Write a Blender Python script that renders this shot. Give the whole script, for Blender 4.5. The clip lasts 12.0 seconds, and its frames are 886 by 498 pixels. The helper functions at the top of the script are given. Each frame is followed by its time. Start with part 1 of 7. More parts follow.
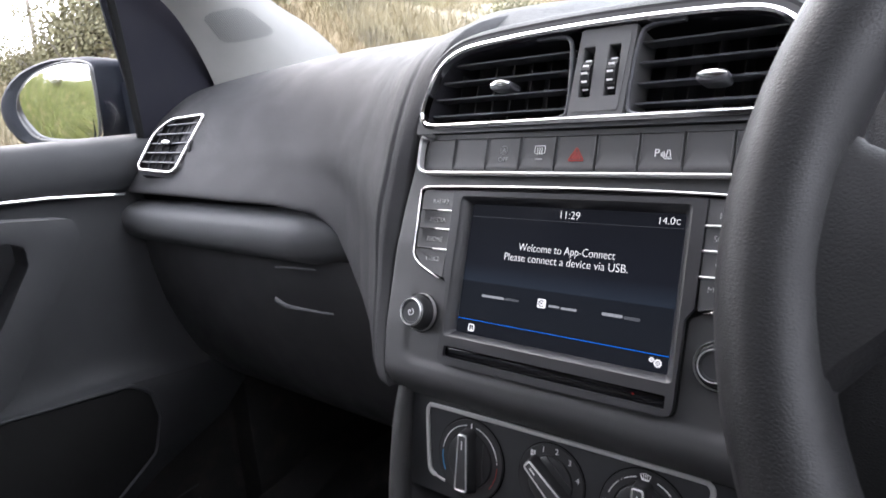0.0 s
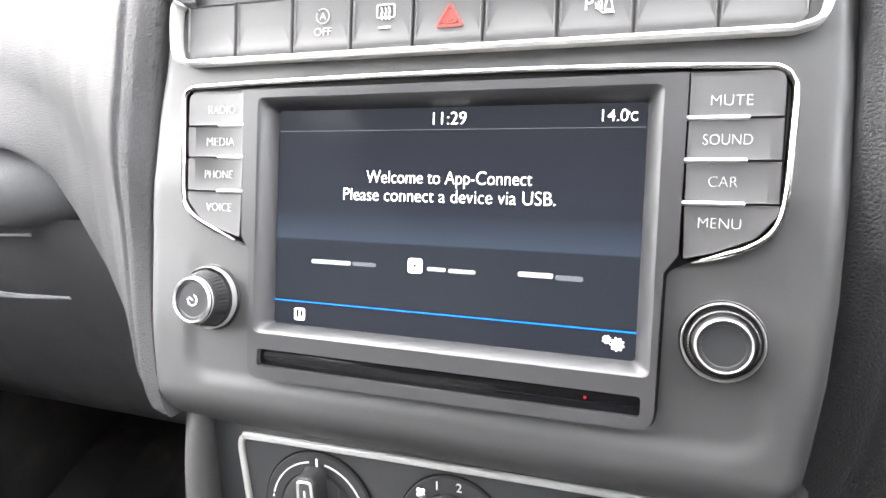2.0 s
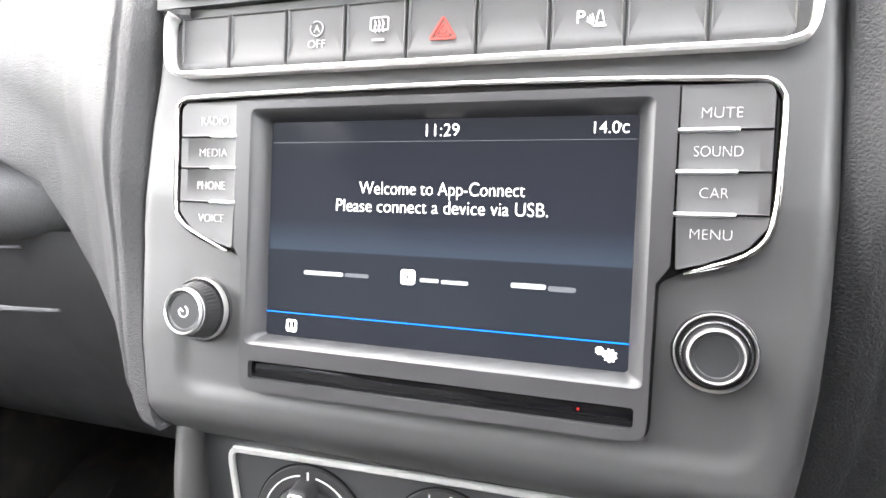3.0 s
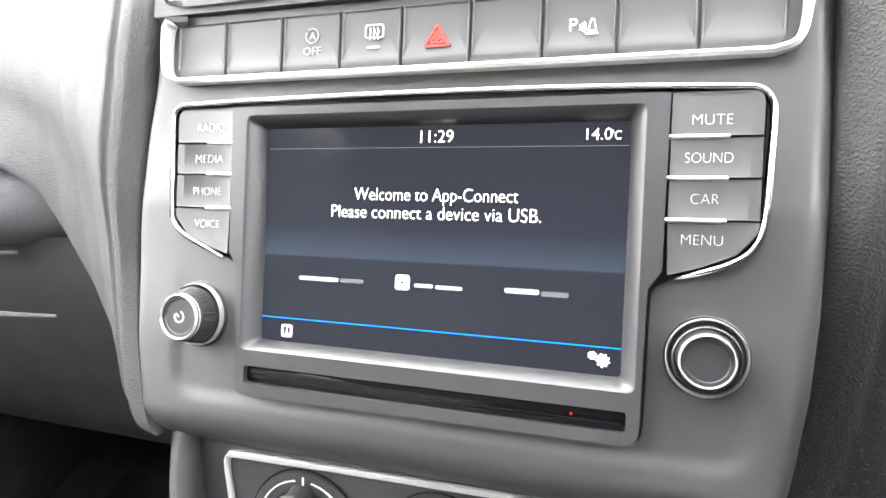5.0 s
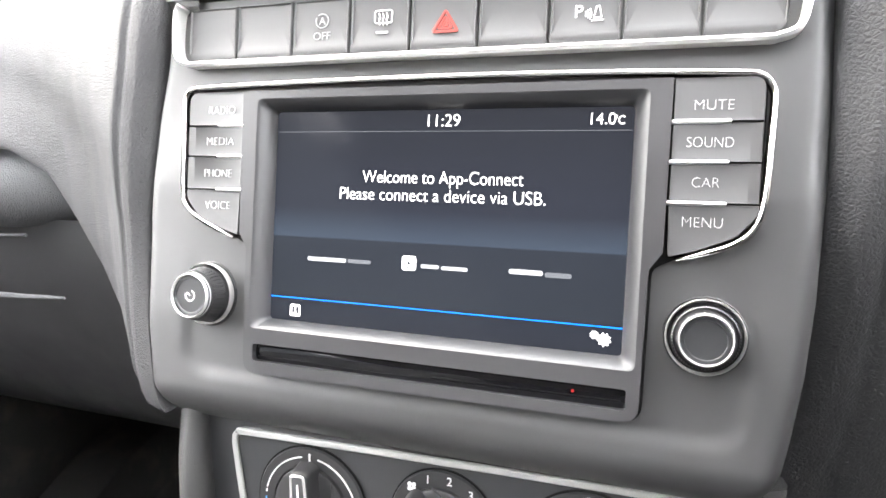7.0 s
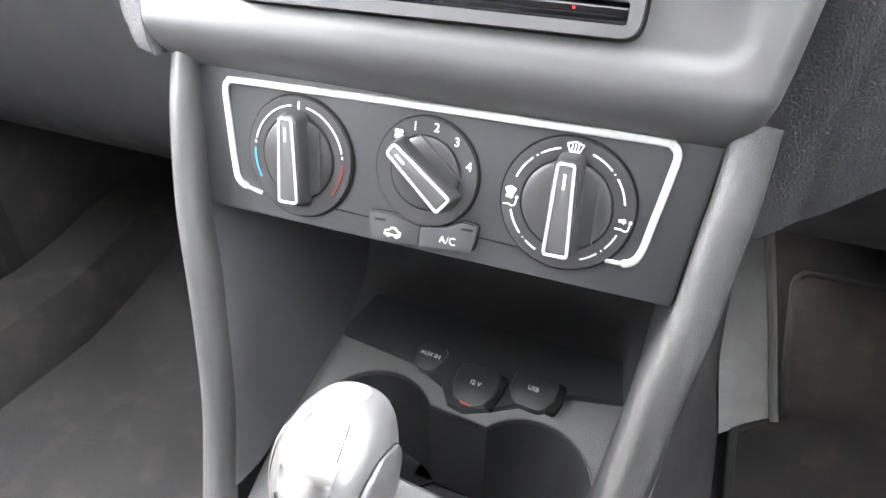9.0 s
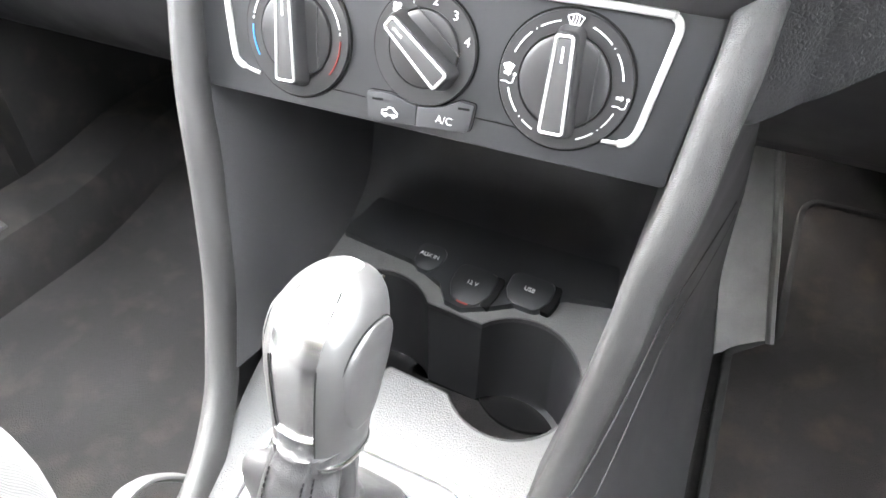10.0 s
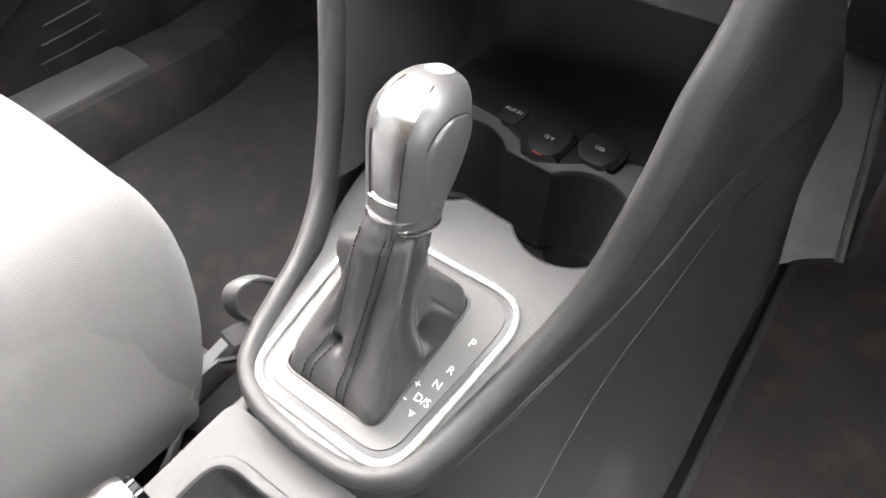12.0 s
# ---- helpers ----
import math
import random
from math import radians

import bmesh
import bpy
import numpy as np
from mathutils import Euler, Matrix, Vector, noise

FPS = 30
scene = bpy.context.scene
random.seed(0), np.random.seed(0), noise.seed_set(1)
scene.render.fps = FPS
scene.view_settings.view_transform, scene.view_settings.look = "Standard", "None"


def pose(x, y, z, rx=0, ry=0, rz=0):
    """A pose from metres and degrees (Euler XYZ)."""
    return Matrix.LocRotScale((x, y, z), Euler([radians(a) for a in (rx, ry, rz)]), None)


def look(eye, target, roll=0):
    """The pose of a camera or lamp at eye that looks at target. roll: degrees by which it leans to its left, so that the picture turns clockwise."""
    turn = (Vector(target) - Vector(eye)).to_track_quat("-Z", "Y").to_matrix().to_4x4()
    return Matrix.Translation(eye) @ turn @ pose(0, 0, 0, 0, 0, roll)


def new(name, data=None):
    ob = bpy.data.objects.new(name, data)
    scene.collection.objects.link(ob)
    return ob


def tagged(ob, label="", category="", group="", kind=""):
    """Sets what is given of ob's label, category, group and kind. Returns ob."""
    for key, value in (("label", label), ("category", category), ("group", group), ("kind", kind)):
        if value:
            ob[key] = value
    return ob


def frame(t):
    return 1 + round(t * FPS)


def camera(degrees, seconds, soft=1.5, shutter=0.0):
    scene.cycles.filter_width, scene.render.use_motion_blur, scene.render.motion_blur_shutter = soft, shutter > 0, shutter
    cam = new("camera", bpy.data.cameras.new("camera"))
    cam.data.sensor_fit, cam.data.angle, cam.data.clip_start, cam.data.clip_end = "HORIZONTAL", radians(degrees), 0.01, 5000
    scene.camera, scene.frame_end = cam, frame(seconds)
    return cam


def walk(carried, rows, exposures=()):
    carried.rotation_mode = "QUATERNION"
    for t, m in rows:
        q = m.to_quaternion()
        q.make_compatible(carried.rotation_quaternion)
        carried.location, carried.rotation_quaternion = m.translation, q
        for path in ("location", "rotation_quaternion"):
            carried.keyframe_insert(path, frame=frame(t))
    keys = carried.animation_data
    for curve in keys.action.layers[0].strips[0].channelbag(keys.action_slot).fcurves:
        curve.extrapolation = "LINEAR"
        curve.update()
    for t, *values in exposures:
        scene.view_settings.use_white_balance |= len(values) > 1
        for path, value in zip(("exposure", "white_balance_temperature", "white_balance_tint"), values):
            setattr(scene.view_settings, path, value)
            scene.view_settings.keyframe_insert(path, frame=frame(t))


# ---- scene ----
# The stack frame: x across the car, y into the dashboard, z up along the reclined centre stack; its origin is the top middle of the display.
STACK = Matrix.Translation((0, 0, 0.92)) @ Matrix.Rotation(radians(-20.0), 4, "X")

cam = camera(69.1, 12.0, soft=1.6, shutter=0.1)
PATH = [
    (0, (0.19, -0.342, -0.05), (-1.082, 1.199, 0.032), 8.0),
    (0.1, (0.163, -0.329, -0.06), (-1.044, 1.256, 0.113), 8.4),
    (0.2, (0.135, -0.32, -0.05), (-0.986, 1.33, 0.094), 7.4),
    (0.3, (0.115, -0.304, -0.053), (-0.93, 1.393, 0.109), 7.0),
    (0.5, (0.099, -0.269, -0.043), (-0.873, 1.478, 0.018), 5.7),
    (1, (0.077, -0.23, -0.047), (-0.669, 1.625, -0.07), 4.9),
    (1.5, (0.08, -0.224, -0.044), (-0.622, 1.648, -0.114), 3.7),
    (2, (0.084, -0.222, -0.04), (-0.613, 1.65, -0.137), 2.2),
    (2.5, (0.085, -0.223, -0.04), (-0.613, 1.65, -0.115), 2.2),
    (3, (0.084, -0.222, -0.041), (-0.594, 1.659, -0.094), 2.3),
    (5, (0.086, -0.223, -0.041), (-0.588, 1.659, -0.076), 2.3),
    (5.5, (0.085, -0.225, -0.042), (-0.597, 1.655, -0.086), 2.4),
    (6, (0.088, -0.226, -0.039), (-0.602, 1.651, -0.063), 2.4),
    (6.5, (0.087, -0.227, -0.04), (-0.591, 1.654, -0.072), 2.3),
    (6.7, (0.086, -0.228, -0.041), (-0.588, 1.655, -0.085), 2.4),
    (8.3, (0.093, -0.22, -0.091), (-0.581, 1.644, -0.362), 6.2),
    (8.5, (0.096, -0.216, -0.1), (-0.563, 1.637, -0.461), 6.6),
    (9, (0.103, -0.224, -0.121), (-0.557, 1.583, -0.669), 8.0),
    (9.5, (0.111, -0.229, -0.134), (-0.544, 1.539, -0.802), 9.2),
    (10, (0.115, -0.228, -0.141), (-0.524, 1.517, -0.879), 9.7),
    (10.5, (0.118, -0.228, -0.144), (-0.509, 1.502, -0.928), 9.8),
    (11, (0.122, -0.234, -0.148), (-0.502, 1.473, -0.982), 10.6),
    (11.5, (0.131, -0.246, -0.158), (-0.512, 1.423, -1.053), 13.7),
    (12, (0.159, -0.286, -0.164), (-0.622, 1.258, -1.166), 14.4),
]
EXPOSURES = [(0, 2.5, 6150, 17), (0.5, 3.65, 6400, 13), (1.0, 4.1, 6550, 12), (2.0, 4.65, 6600, 12), (6.7, 4.65, 6650, 12), (8.5, 5.0, 6480, 11), (9.0, 5.6, 6470, 11), (9.5, 5.85, 6480, 11), (10.5, 5.6, 6500, 11), (11.0, 5.5, 6520, 11), (11.5, 5.3, 6650, 12), (12.0, 4.7, 6750, 13)]
walk(cam, [(t, STACK @ look(eye, target, roll)) for t, eye, target, roll in PATH], EXPOSURES)

# ---- light: a bright overcast sky, entering through the car's windows and an added roof opening ----
SUN_ELEVATION, SUN_AZIMUTH = radians(45), radians(288)
sky_world = bpy.data.worlds.new("overcast_sky")
scene.world = sky_world
sky_world.use_nodes = True
wn, wl = sky_world.node_tree.nodes, sky_world.node_tree.links
sky = wn.new("ShaderNodeTexSky")
sky.sky_type, sky.sun_disc = "NISHITA", False
sky.sun_elevation, sky.sun_rotation = SUN_ELEVATION, SUN_AZIMUTH
sky.air_density, sky.dust_density, sky.ozone_density = 1.0, 6.0, 1.0
veil = wn.new("ShaderNodeMixRGB")
veil.inputs["Fac"].default_value = 0.8
veil.inputs["Color2"].default_value = (12.1, 12.0, 12.3, 1)
wl.new(sky.outputs["Color"], veil.inputs["Color1"])
wl.new(veil.outputs["Color"], wn["Background"].inputs["Color"])
wn["Background"].inputs["Strength"].default_value = 0.15
sun_data = bpy.data.lights.new("sun", "SUN")
sun_data.energy, sun_data.angle, sun_data.color = 0.3, radians(40), (1.0, 0.98, 0.95)
sun_lamp = new("sun", sun_data)
sun_lamp.matrix_world = look((math.sin(SUN_AZIMUTH) * 20, math.cos(SUN_AZIMUTH) * 20, 20 * math.tan(SUN_ELEVATION)), (0, 0, 0))


# ---- materials ----
def material(name, base, rough=0.5, metal=0.0, vary=0.12, vary_scale=25.0, speck=0.0, grain=0.0, grain_scale=700.0, grain_kind="leather",
             rough_vary=0.08, second=None, second_amount=0.0, second_scale=14.0, spec=0.5, coat=0.0, sheen=0.0, depth=0.0004):
    """A surface with variation at two scales, optional dust specks, a second (dirt) colour, and a leather, fine or woven relief."""
    mat = bpy.data.materials.new(name)
    mat.use_nodes = True
    n, l = mat.node_tree.nodes, mat.node_tree.links
    p = n["Principled BSDF"]
    p.inputs["Metallic"].default_value = metal
    p.inputs["Specular IOR Level"].default_value = spec
    p.inputs["Coat Weight"].default_value = coat
    p.inputs["Sheen Weight"].default_value = sheen
    tc = n.new("ShaderNodeTexCoord")

    def tex(kind, scale, detail=4.0):
        node = n.new(kind)
        node.inputs["Scale"].default_value = scale
        if "Detail" in node.inputs:
            node.inputs["Detail"].default_value = detail
        l.new(tc.outputs["Object"], node.inputs["Vector"])
        return node

    def ramp(source, lo, hi, a, b):
        r = n.new("ShaderNodeMapRange")
        r.inputs["From Min"].default_value, r.inputs["From Max"].default_value = lo, hi
        r.inputs["To Min"].default_value, r.inputs["To Max"].default_value = a, b
        l.new(source, r.inputs["Value"])
        return r.outputs["Result"]

    def blend(fac, c1, c2, kind="MIX"):
        m = n.new("ShaderNodeMixRGB")
        m.blend_type = kind
        for key, value in (("Fac", fac), ("Color1", c1), ("Color2", c2)):
            if hasattr(value, "is_linked"):
                l.new(value, m.inputs[key])
            else:
                m.inputs[key].default_value = value
        return m.outputs["Color"]

    big, small = tex("ShaderNodeTexNoise", vary_scale), tex("ShaderNodeTexNoise", vary_scale * 22, 6.0)
    lo, hi = tuple(c * (1 - vary) for c in base) + (1,), tuple(c * (1 + vary) for c in base) + (1,)
    col = blend(ramp(big.outputs["Fac"], 0.3, 0.7, 0, 1), lo, hi)
    col = blend(ramp(small.outputs["Fac"], 0.3, 0.7, 0, 0.5), col, blend(1.0, col, (1 - vary, 1 - vary, 1 - vary, 1), "MULTIPLY"))
    if second:
        patch = tex("ShaderNodeTexNoise", second_scale, 8.0)
        col = blend(ramp(patch.outputs["Fac"], 0.52, 0.75, 0, second_amount), col, (*second, 1))
    if speck:
        dust = tex("ShaderNodeTexVoronoi", 260.0)
        pick = tex("ShaderNodeTexNoise", 61.0, 2.0)
        near = ramp(dust.outputs["Distance"], 0.05, 0.17, 1, 0)
        some = ramp(pick.outputs["Fac"], 0.56, 0.6, 0, speck)
        both = n.new("ShaderNodeMath")
        both.operation = "MULTIPLY"
        l.new(near, both.inputs[0])
        l.new(some, both.inputs[1])
        col = blend(both.outputs["Value"], col, (0.42, 0.41, 0.38, 1))
    l.new(col, p.inputs["Base Color"])
    l.new(ramp(big.outputs["Fac"], 0.3, 0.7, max(0.02, rough - rough_vary), min(1, rough + rough_vary)), p.inputs["Roughness"])
    if grain:
        bump = n.new("ShaderNodeBump")
        bump.inputs["Strength"].default_value = grain
        bump.inputs["Distance"].default_value = depth
        if grain_kind == "leather":
            cell = tex("ShaderNodeTexVoronoi", grain_scale)
            cell.feature = "DISTANCE_TO_EDGE"
            warp = tex("ShaderNodeTexNoise", grain_scale * 0.6, 3.0)
            add = n.new("ShaderNodeVectorMath")
            add.operation = "MULTIPLY_ADD"
            l.new(warp.outputs["Color"], add.inputs[0])
            add.inputs[1].default_value = (0.7 / grain_scale,) * 3
            l.new(tc.outputs["Object"], add.inputs[2])
            l.new(add.outputs["Vector"], cell.inputs["Vector"])
            l.new(ramp(cell.outputs["Distance"], 0.0, 0.2, 0, 1), bump.inputs["Height"])
        elif grain_kind == "weave":
            # The threads follow the cut of the cloth.
            wave_a, wave_b = tex("ShaderNodeTexWave", grain_scale, 0.0), tex("ShaderNodeTexWave", grain_scale, 0.0)
            wave_a.bands_direction, wave_b.bands_direction = "X", "Y"
            for wave in (wave_a, wave_b):
                l.new(tc.outputs["UV"], wave.inputs["Vector"])
            top = n.new("ShaderNodeMath")
            top.operation = "MAXIMUM"
            low = ramp(wave_b.outputs["Fac"], 0.0, 1.0, 0.0, 0.5)
            l.new(wave_a.outputs["Fac"], top.inputs[0])
            l.new(low, top.inputs[1])
            l.new(top.outputs["Value"], bump.inputs["Height"])
            # The shade between the threads is put into the colour: sunken threads are darker.
            col = blend(ramp(top.outputs["Value"], 0.3, 1.0, 0.2, 0.0), col, (base[0] * 0.25, base[1] * 0.25, base[2] * 0.25, 1))
            l.new(col, p.inputs["Base Color"])
        else:
            fine = tex("ShaderNodeTexNoise", grain_scale, 6.0)
            l.new(fine.outputs["Fac"], bump.inputs["Height"])
        l.new(bump.outputs["Normal"], p.inputs["Normal"])
    return mat


def glow(name, colour, strength):
    mat = bpy.data.materials.new(name)
    mat.use_nodes = True
    p = mat.node_tree.nodes["Principled BSDF"]
    p.inputs["Base Color"].default_value = (*[c * 0.05 for c in colour], 1)
    p.inputs["Emission Color"].default_value = (*colour, 1)
    p.inputs["Emission Strength"].default_value = strength
    p.inputs["Roughness"].default_value = 0.25
    return mat


def clear_glass(name, tint=(0.95, 0.98, 0.97), rough=0.0):
    mat = bpy.data.materials.new(name)
    mat.use_nodes = True
    n, l = mat.node_tree.nodes, mat.node_tree.links
    n.remove(n["Principled BSDF"])
    clear, shine, mixer, fres, power, level = (n.new(k) for k in ("ShaderNodeBsdfTransparent", "ShaderNodeBsdfGlossy", "ShaderNodeMixShader", "ShaderNodeLayerWeight", "ShaderNodeMath", "ShaderNodeMath"))
    clear.inputs["Color"].default_value = (*tint, 1)
    shine.inputs["Roughness"].default_value = rough
    # A weak mirror seen straight on that strengthens at a glancing angle.
    power.operation, power.inputs[1].default_value = "POWER", 5.0
    level.operation, level.inputs[1].default_value, level.inputs[2].default_value = "MULTIPLY_ADD", 0.7, 0.04
    l.new(fres.outputs["Facing"], power.inputs[0])
    l.new(power.outputs["Value"], level.inputs[0])
    l.new(level.outputs["Value"], mixer.inputs["Fac"])
    l.new(clear.outputs["BSDF"], mixer.inputs[1])
    l.new(shine.outputs["BSDF"], mixer.inputs[2])
    l.new(mixer.outputs["Shader"], n["Material Output"].inputs["Surface"])
    return mat


def display_material():
    """The lit panel: nearly black with a faint blue band of light across its middle, behind a glossy front."""
    mat = bpy.data.materials.new("display")
    mat.use_nodes = True
    n, l = mat.node_tree.nodes, mat.node_tree.links
    p = n["Principled BSDF"]
    p.inputs["Base Color"].default_value = (0.004, 0.0045, 0.006, 1)
    p.inputs["Roughness"].default_value = 0.1
    p.inputs["Specular IOR Level"].default_value = 0.12
    uv = n.new("ShaderNodeUVMap")
    sep = n.new("ShaderNodeSeparateXYZ")
    l.new(uv.outputs["UV"], sep.inputs["Vector"])
    down = n.new("ShaderNodeValToRGB")
    down.color_ramp.elements[0].position, down.color_ramp.elements[0].color = 0.0, (0.0044, 0.005, 0.0065, 1)
    down.color_ramp.elements[1].position, down.color_ramp.elements[1].color = 1.0, (0.0046, 0.005, 0.0062, 1)
    for pos, c in ((0.405, (0.0050, 0.0060, 0.0078, 1)), (0.41, (0.010, 0.0135, 0.019, 1)), (0.55, (0.0050, 0.0057, 0.0078, 1)), (0.125, (0.0052, 0.0062, 0.0078, 1)), (0.12, (0.0045, 0.0052, 0.007, 1))):
        e = down.color_ramp.elements.new(pos)
        e.color = c
    # The band of light sags towards both ends of the panel and fades out there.
    off = n.new("ShaderNodeMath")
    off.operation, off.inputs[1].default_value = "SUBTRACT", 0.5
    l.new(sep.outputs["X"], off.inputs[0])
    sq = n.new("ShaderNodeMath")
    sq.operation = "MULTIPLY"
    l.new(off.outputs["Value"], sq.inputs[0])
    l.new(off.outputs["Value"], sq.inputs[1])
    lift = n.new("ShaderNodeMath")
    lift.operation, lift.inputs[1].default_value = "MULTIPLY_ADD", 0.0
    l.new(sq.outputs["Value"], lift.inputs[0])
    l.new(sep.outputs["Y"], lift.inputs[2])
    l.new(lift.outputs["Value"], down.inputs["Fac"])
    l.new(down.outputs["Color"], p.inputs["Emission Color"])
    p.inputs["Emission Strength"].default_value = 0.40
    return mat


PAD = material("soft_dash_foam_skin", (0.040, 0.040, 0.042), 0.6, vary=0.06, grain=0.5, grain_scale=620, depth=0.0006, spec=0.25)
# Lighter copy of PAD: light caught by the lip is put into colour.
PAD_LIP_LIT = material("lit_glovebox_lip_skin", (0.105, 0.107, 0.111), 0.65, vary=0.06, grain=0.7, grain_scale=620, depth=0.0005, spec=0.2)
HARD = material("hard_black_plastic", (0.044, 0.044, 0.046), 0.5, vary=0.1, grain=0.3, grain_scale=900, grain_kind="fine", depth=0.0003, speck=0.25)
FASCIA = material("satin_fascia_plastic", (0.036, 0.036, 0.037), 0.54, vary=0.05, grain=0.12, grain_scale=2600, grain_kind="fine", depth=0.0002, speck=0.5, spec=0.75)
BEZEL = material("satin_bezel_plastic", (0.034, 0.034, 0.036), 0.4, vary=0.04, grain=0.1, grain_scale=2600, grain_kind="fine", depth=0.0002, speck=0.3)
BUTTON = material("soft_touch_button", (0.040, 0.040, 0.041), 0.56, vary=0.05, grain=0.08, grain_scale=2600, grain_kind="fine", depth=0.0002, spec=0.75)
COLUMN = material("grey_vent_plastic", (0.125, 0.125, 0.125), 0.5, vary=0.05, grain=0.08, grain_scale=2600, grain_kind="fine", depth=0.0002)
CLIMATE = material("climate_panel_plastic", (0.027, 0.028, 0.030), 0.40, vary=0.06, grain=0.12, grain_scale=2600, grain_kind="fine", depth=0.0002, speck=0.3)
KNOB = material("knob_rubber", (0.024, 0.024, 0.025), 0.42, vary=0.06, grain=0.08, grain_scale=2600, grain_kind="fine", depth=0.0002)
# Near-black for joints and seals; elsewhere it stands in for shade in recesses.
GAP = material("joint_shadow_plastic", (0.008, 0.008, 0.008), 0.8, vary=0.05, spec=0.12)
CHROME = material("bright_chrome", (0.86, 0.86, 0.86), 0.12, 1.0, vary=0.02, rough_vary=0.04)
SILVER = material("satin_silver_trim", (0.70, 0.68, 0.66), 0.14, 1.0, vary=0.03, rough_vary=0.05)
SATIN = material("satin_white_silver", (0.60, 0.60, 0.59), 0.36, 0.65, vary=0.03, rough_vary=0.03)
KNOB_SILVER = material("brushed_metal_lever_strip", (0.55, 0.55, 0.55), 0.24, 1.0, vary=0.02, rough_vary=0.04)
KNOB_GREY = material("satin_grey_lever_knob", (0.085, 0.085, 0.085), 0.38, 0.4, vary=0.03, grain=0.05, grain_scale=1800, grain_kind="fine", depth=0.0002)
GLOSS = material("gloss_black", (0.004, 0.004, 0.005), 0.06, vary=0.0, rough_vary=0.02, spec=0.4)
LOUVER = material("louver_plastic", (0.080, 0.082, 0.090), 0.36, vary=0.06)
VENT_DARK = material("vent_duct_black", (0.016, 0.016, 0.020), 0.7, vary=0.1, spec=0.3)
WHITE_INK = material("white_print", (0.72, 0.72, 0.71), 0.5, vary=0.02)
GREY_INK = material("grey_print", (0.34, 0.34, 0.34), 0.5, vary=0.02)
RED_INK = material("red_print", (0.30, 0.04, 0.03), 0.45, vary=0.03)
BLUE_INK = material("blue_print", (0.06, 0.28, 0.55), 0.5, vary=0.03)
LEATHER = material("black_leather", (0.034, 0.034, 0.035), 0.38, vary=0.08, grain=0.35, grain_scale=800, depth=0.0004)
THREAD = material("black_thread", (0.013, 0.013, 0.013), 0.8, vary=0.1)
# Lighter copy of CONSOLE: the light on the deck is put into colour.
DECK = material("lit_grained_deck_plastic", (0.115, 0.115, 0.114), 0.5, vary=0.05, grain=0.7, grain_scale=600, depth=0.0004, speck=0.05, spec=0.3)
BUCKLE = material("grey_buckle_plastic", (0.13, 0.13, 0.13), 0.5, vary=0.06, grain=0.2, grain_scale=900, grain_kind="fine", depth=0.0002)
CONSOLE = material("console_plastic", (0.04, 0.04, 0.04), 0.45, vary=0.05, grain=0.6, grain_scale=1050, depth=0.0003, speck=0.05)
GATE = material("shift_gate_plate", (0.088, 0.087, 0.085), 0.5, vary=0.04, grain=0.08, grain_scale=2400, grain_kind="fine", depth=0.0002, spec=0.25)
CARPET = material("dark_carpet", (0.030, 0.029, 0.029), 0.95, vary=0.14, vary_scale=12, second=(0.10, 0.085, 0.07), second_amount=0.25, second_scale=26, grain=0.9, grain_scale=900, grain_kind="fine", depth=0.002, spec=0.1)
MAT = material("dirty_mat_pile", (0.034, 0.031, 0.030), 0.95, vary=0.2, vary_scale=14, second=(0.085, 0.064, 0.047), second_amount=0.5, second_scale=24, grain=0.9, grain_scale=900, grain_kind="fine", depth=0.002, spec=0.1, speck=0.25)
FLANK = material("scuffed_flank_plastic", (0.030, 0.030, 0.031), 0.5, vary=0.12, vary_scale=9, second=(0.080, 0.076, 0.072), second_amount=0.5, second_scale=11, grain=0.3, grain_scale=900, grain_kind="fine", depth=0.0003, speck=0.3)
SILL_PLATE = material("scuffed_sill_plastic", (0.040, 0.039, 0.038), 0.5, vary=0.15, grain=0.3, grain_scale=800, grain_kind="fine", depth=0.0003)
FABRIC = material("grey_woven_seat_cloth", (0.120, 0.118, 0.115), 0.9, vary=0.06, grain=0.4, grain_scale=240, grain_kind="weave", depth=0.0006, spec=0.15, sheen=0.2)
FABRIC_SIDE = material("grey_plain_seat_cloth", (0.108, 0.106, 0.103), 0.92, vary=0.06, grain=0.4, grain_scale=1500, grain_kind="fine", depth=0.0005, spec=0.12, sheen=0.2)
DOOR = material("door_card_plastic", (0.019, 0.020, 0.022), 0.62, vary=0.08, grain=0.4, grain_scale=800, depth=0.0004)
PILLAR = material("pale_grey_pillar_trim", (0.23, 0.227, 0.218), 0.62, vary=0.05, grain=0.2, grain_scale=1100, grain_kind="fine", depth=0.0003)
HEADLINER = material("pale_headliner_cloth", (0.85, 0.84, 0.82), 0.95, vary=0.05, grain=0.3, grain_scale=1200, grain_kind="fine")
PAINT = material("dark_car_paint", (0.010, 0.012, 0.018), 0.6, vary=0.05, spec=0.1)
MIRROR = material("mirror_glass", (0.93, 0.94, 0.95), 0.01, 1.0, vary=0.0, rough_vary=0.005)
SAIL = material("matt_black_corner_trim", (0.010, 0.010, 0.015), 0.8, vary=0.08, grain=0.3, grain_scale=900, grain_kind="fine", depth=0.0003, spec=0.15)
METAL = material("bare_seat_metal", (0.13, 0.13, 0.13), 0.5, 0.5, vary=0.1)
WHEEL_SKIN = material("steering_wheel_leather", (0.016, 0.016, 0.017), 0.5, vary=0.06, grain=0.35, grain_scale=700, depth=0.0003, spec=0.4)
SOIL = material("bank_soil", (0.20, 0.165, 0.11), 0.95, vary=0.3, vary_scale=1.5, second=(0.14, 0.15, 0.05), second_amount=0.8, second_scale=0.8)
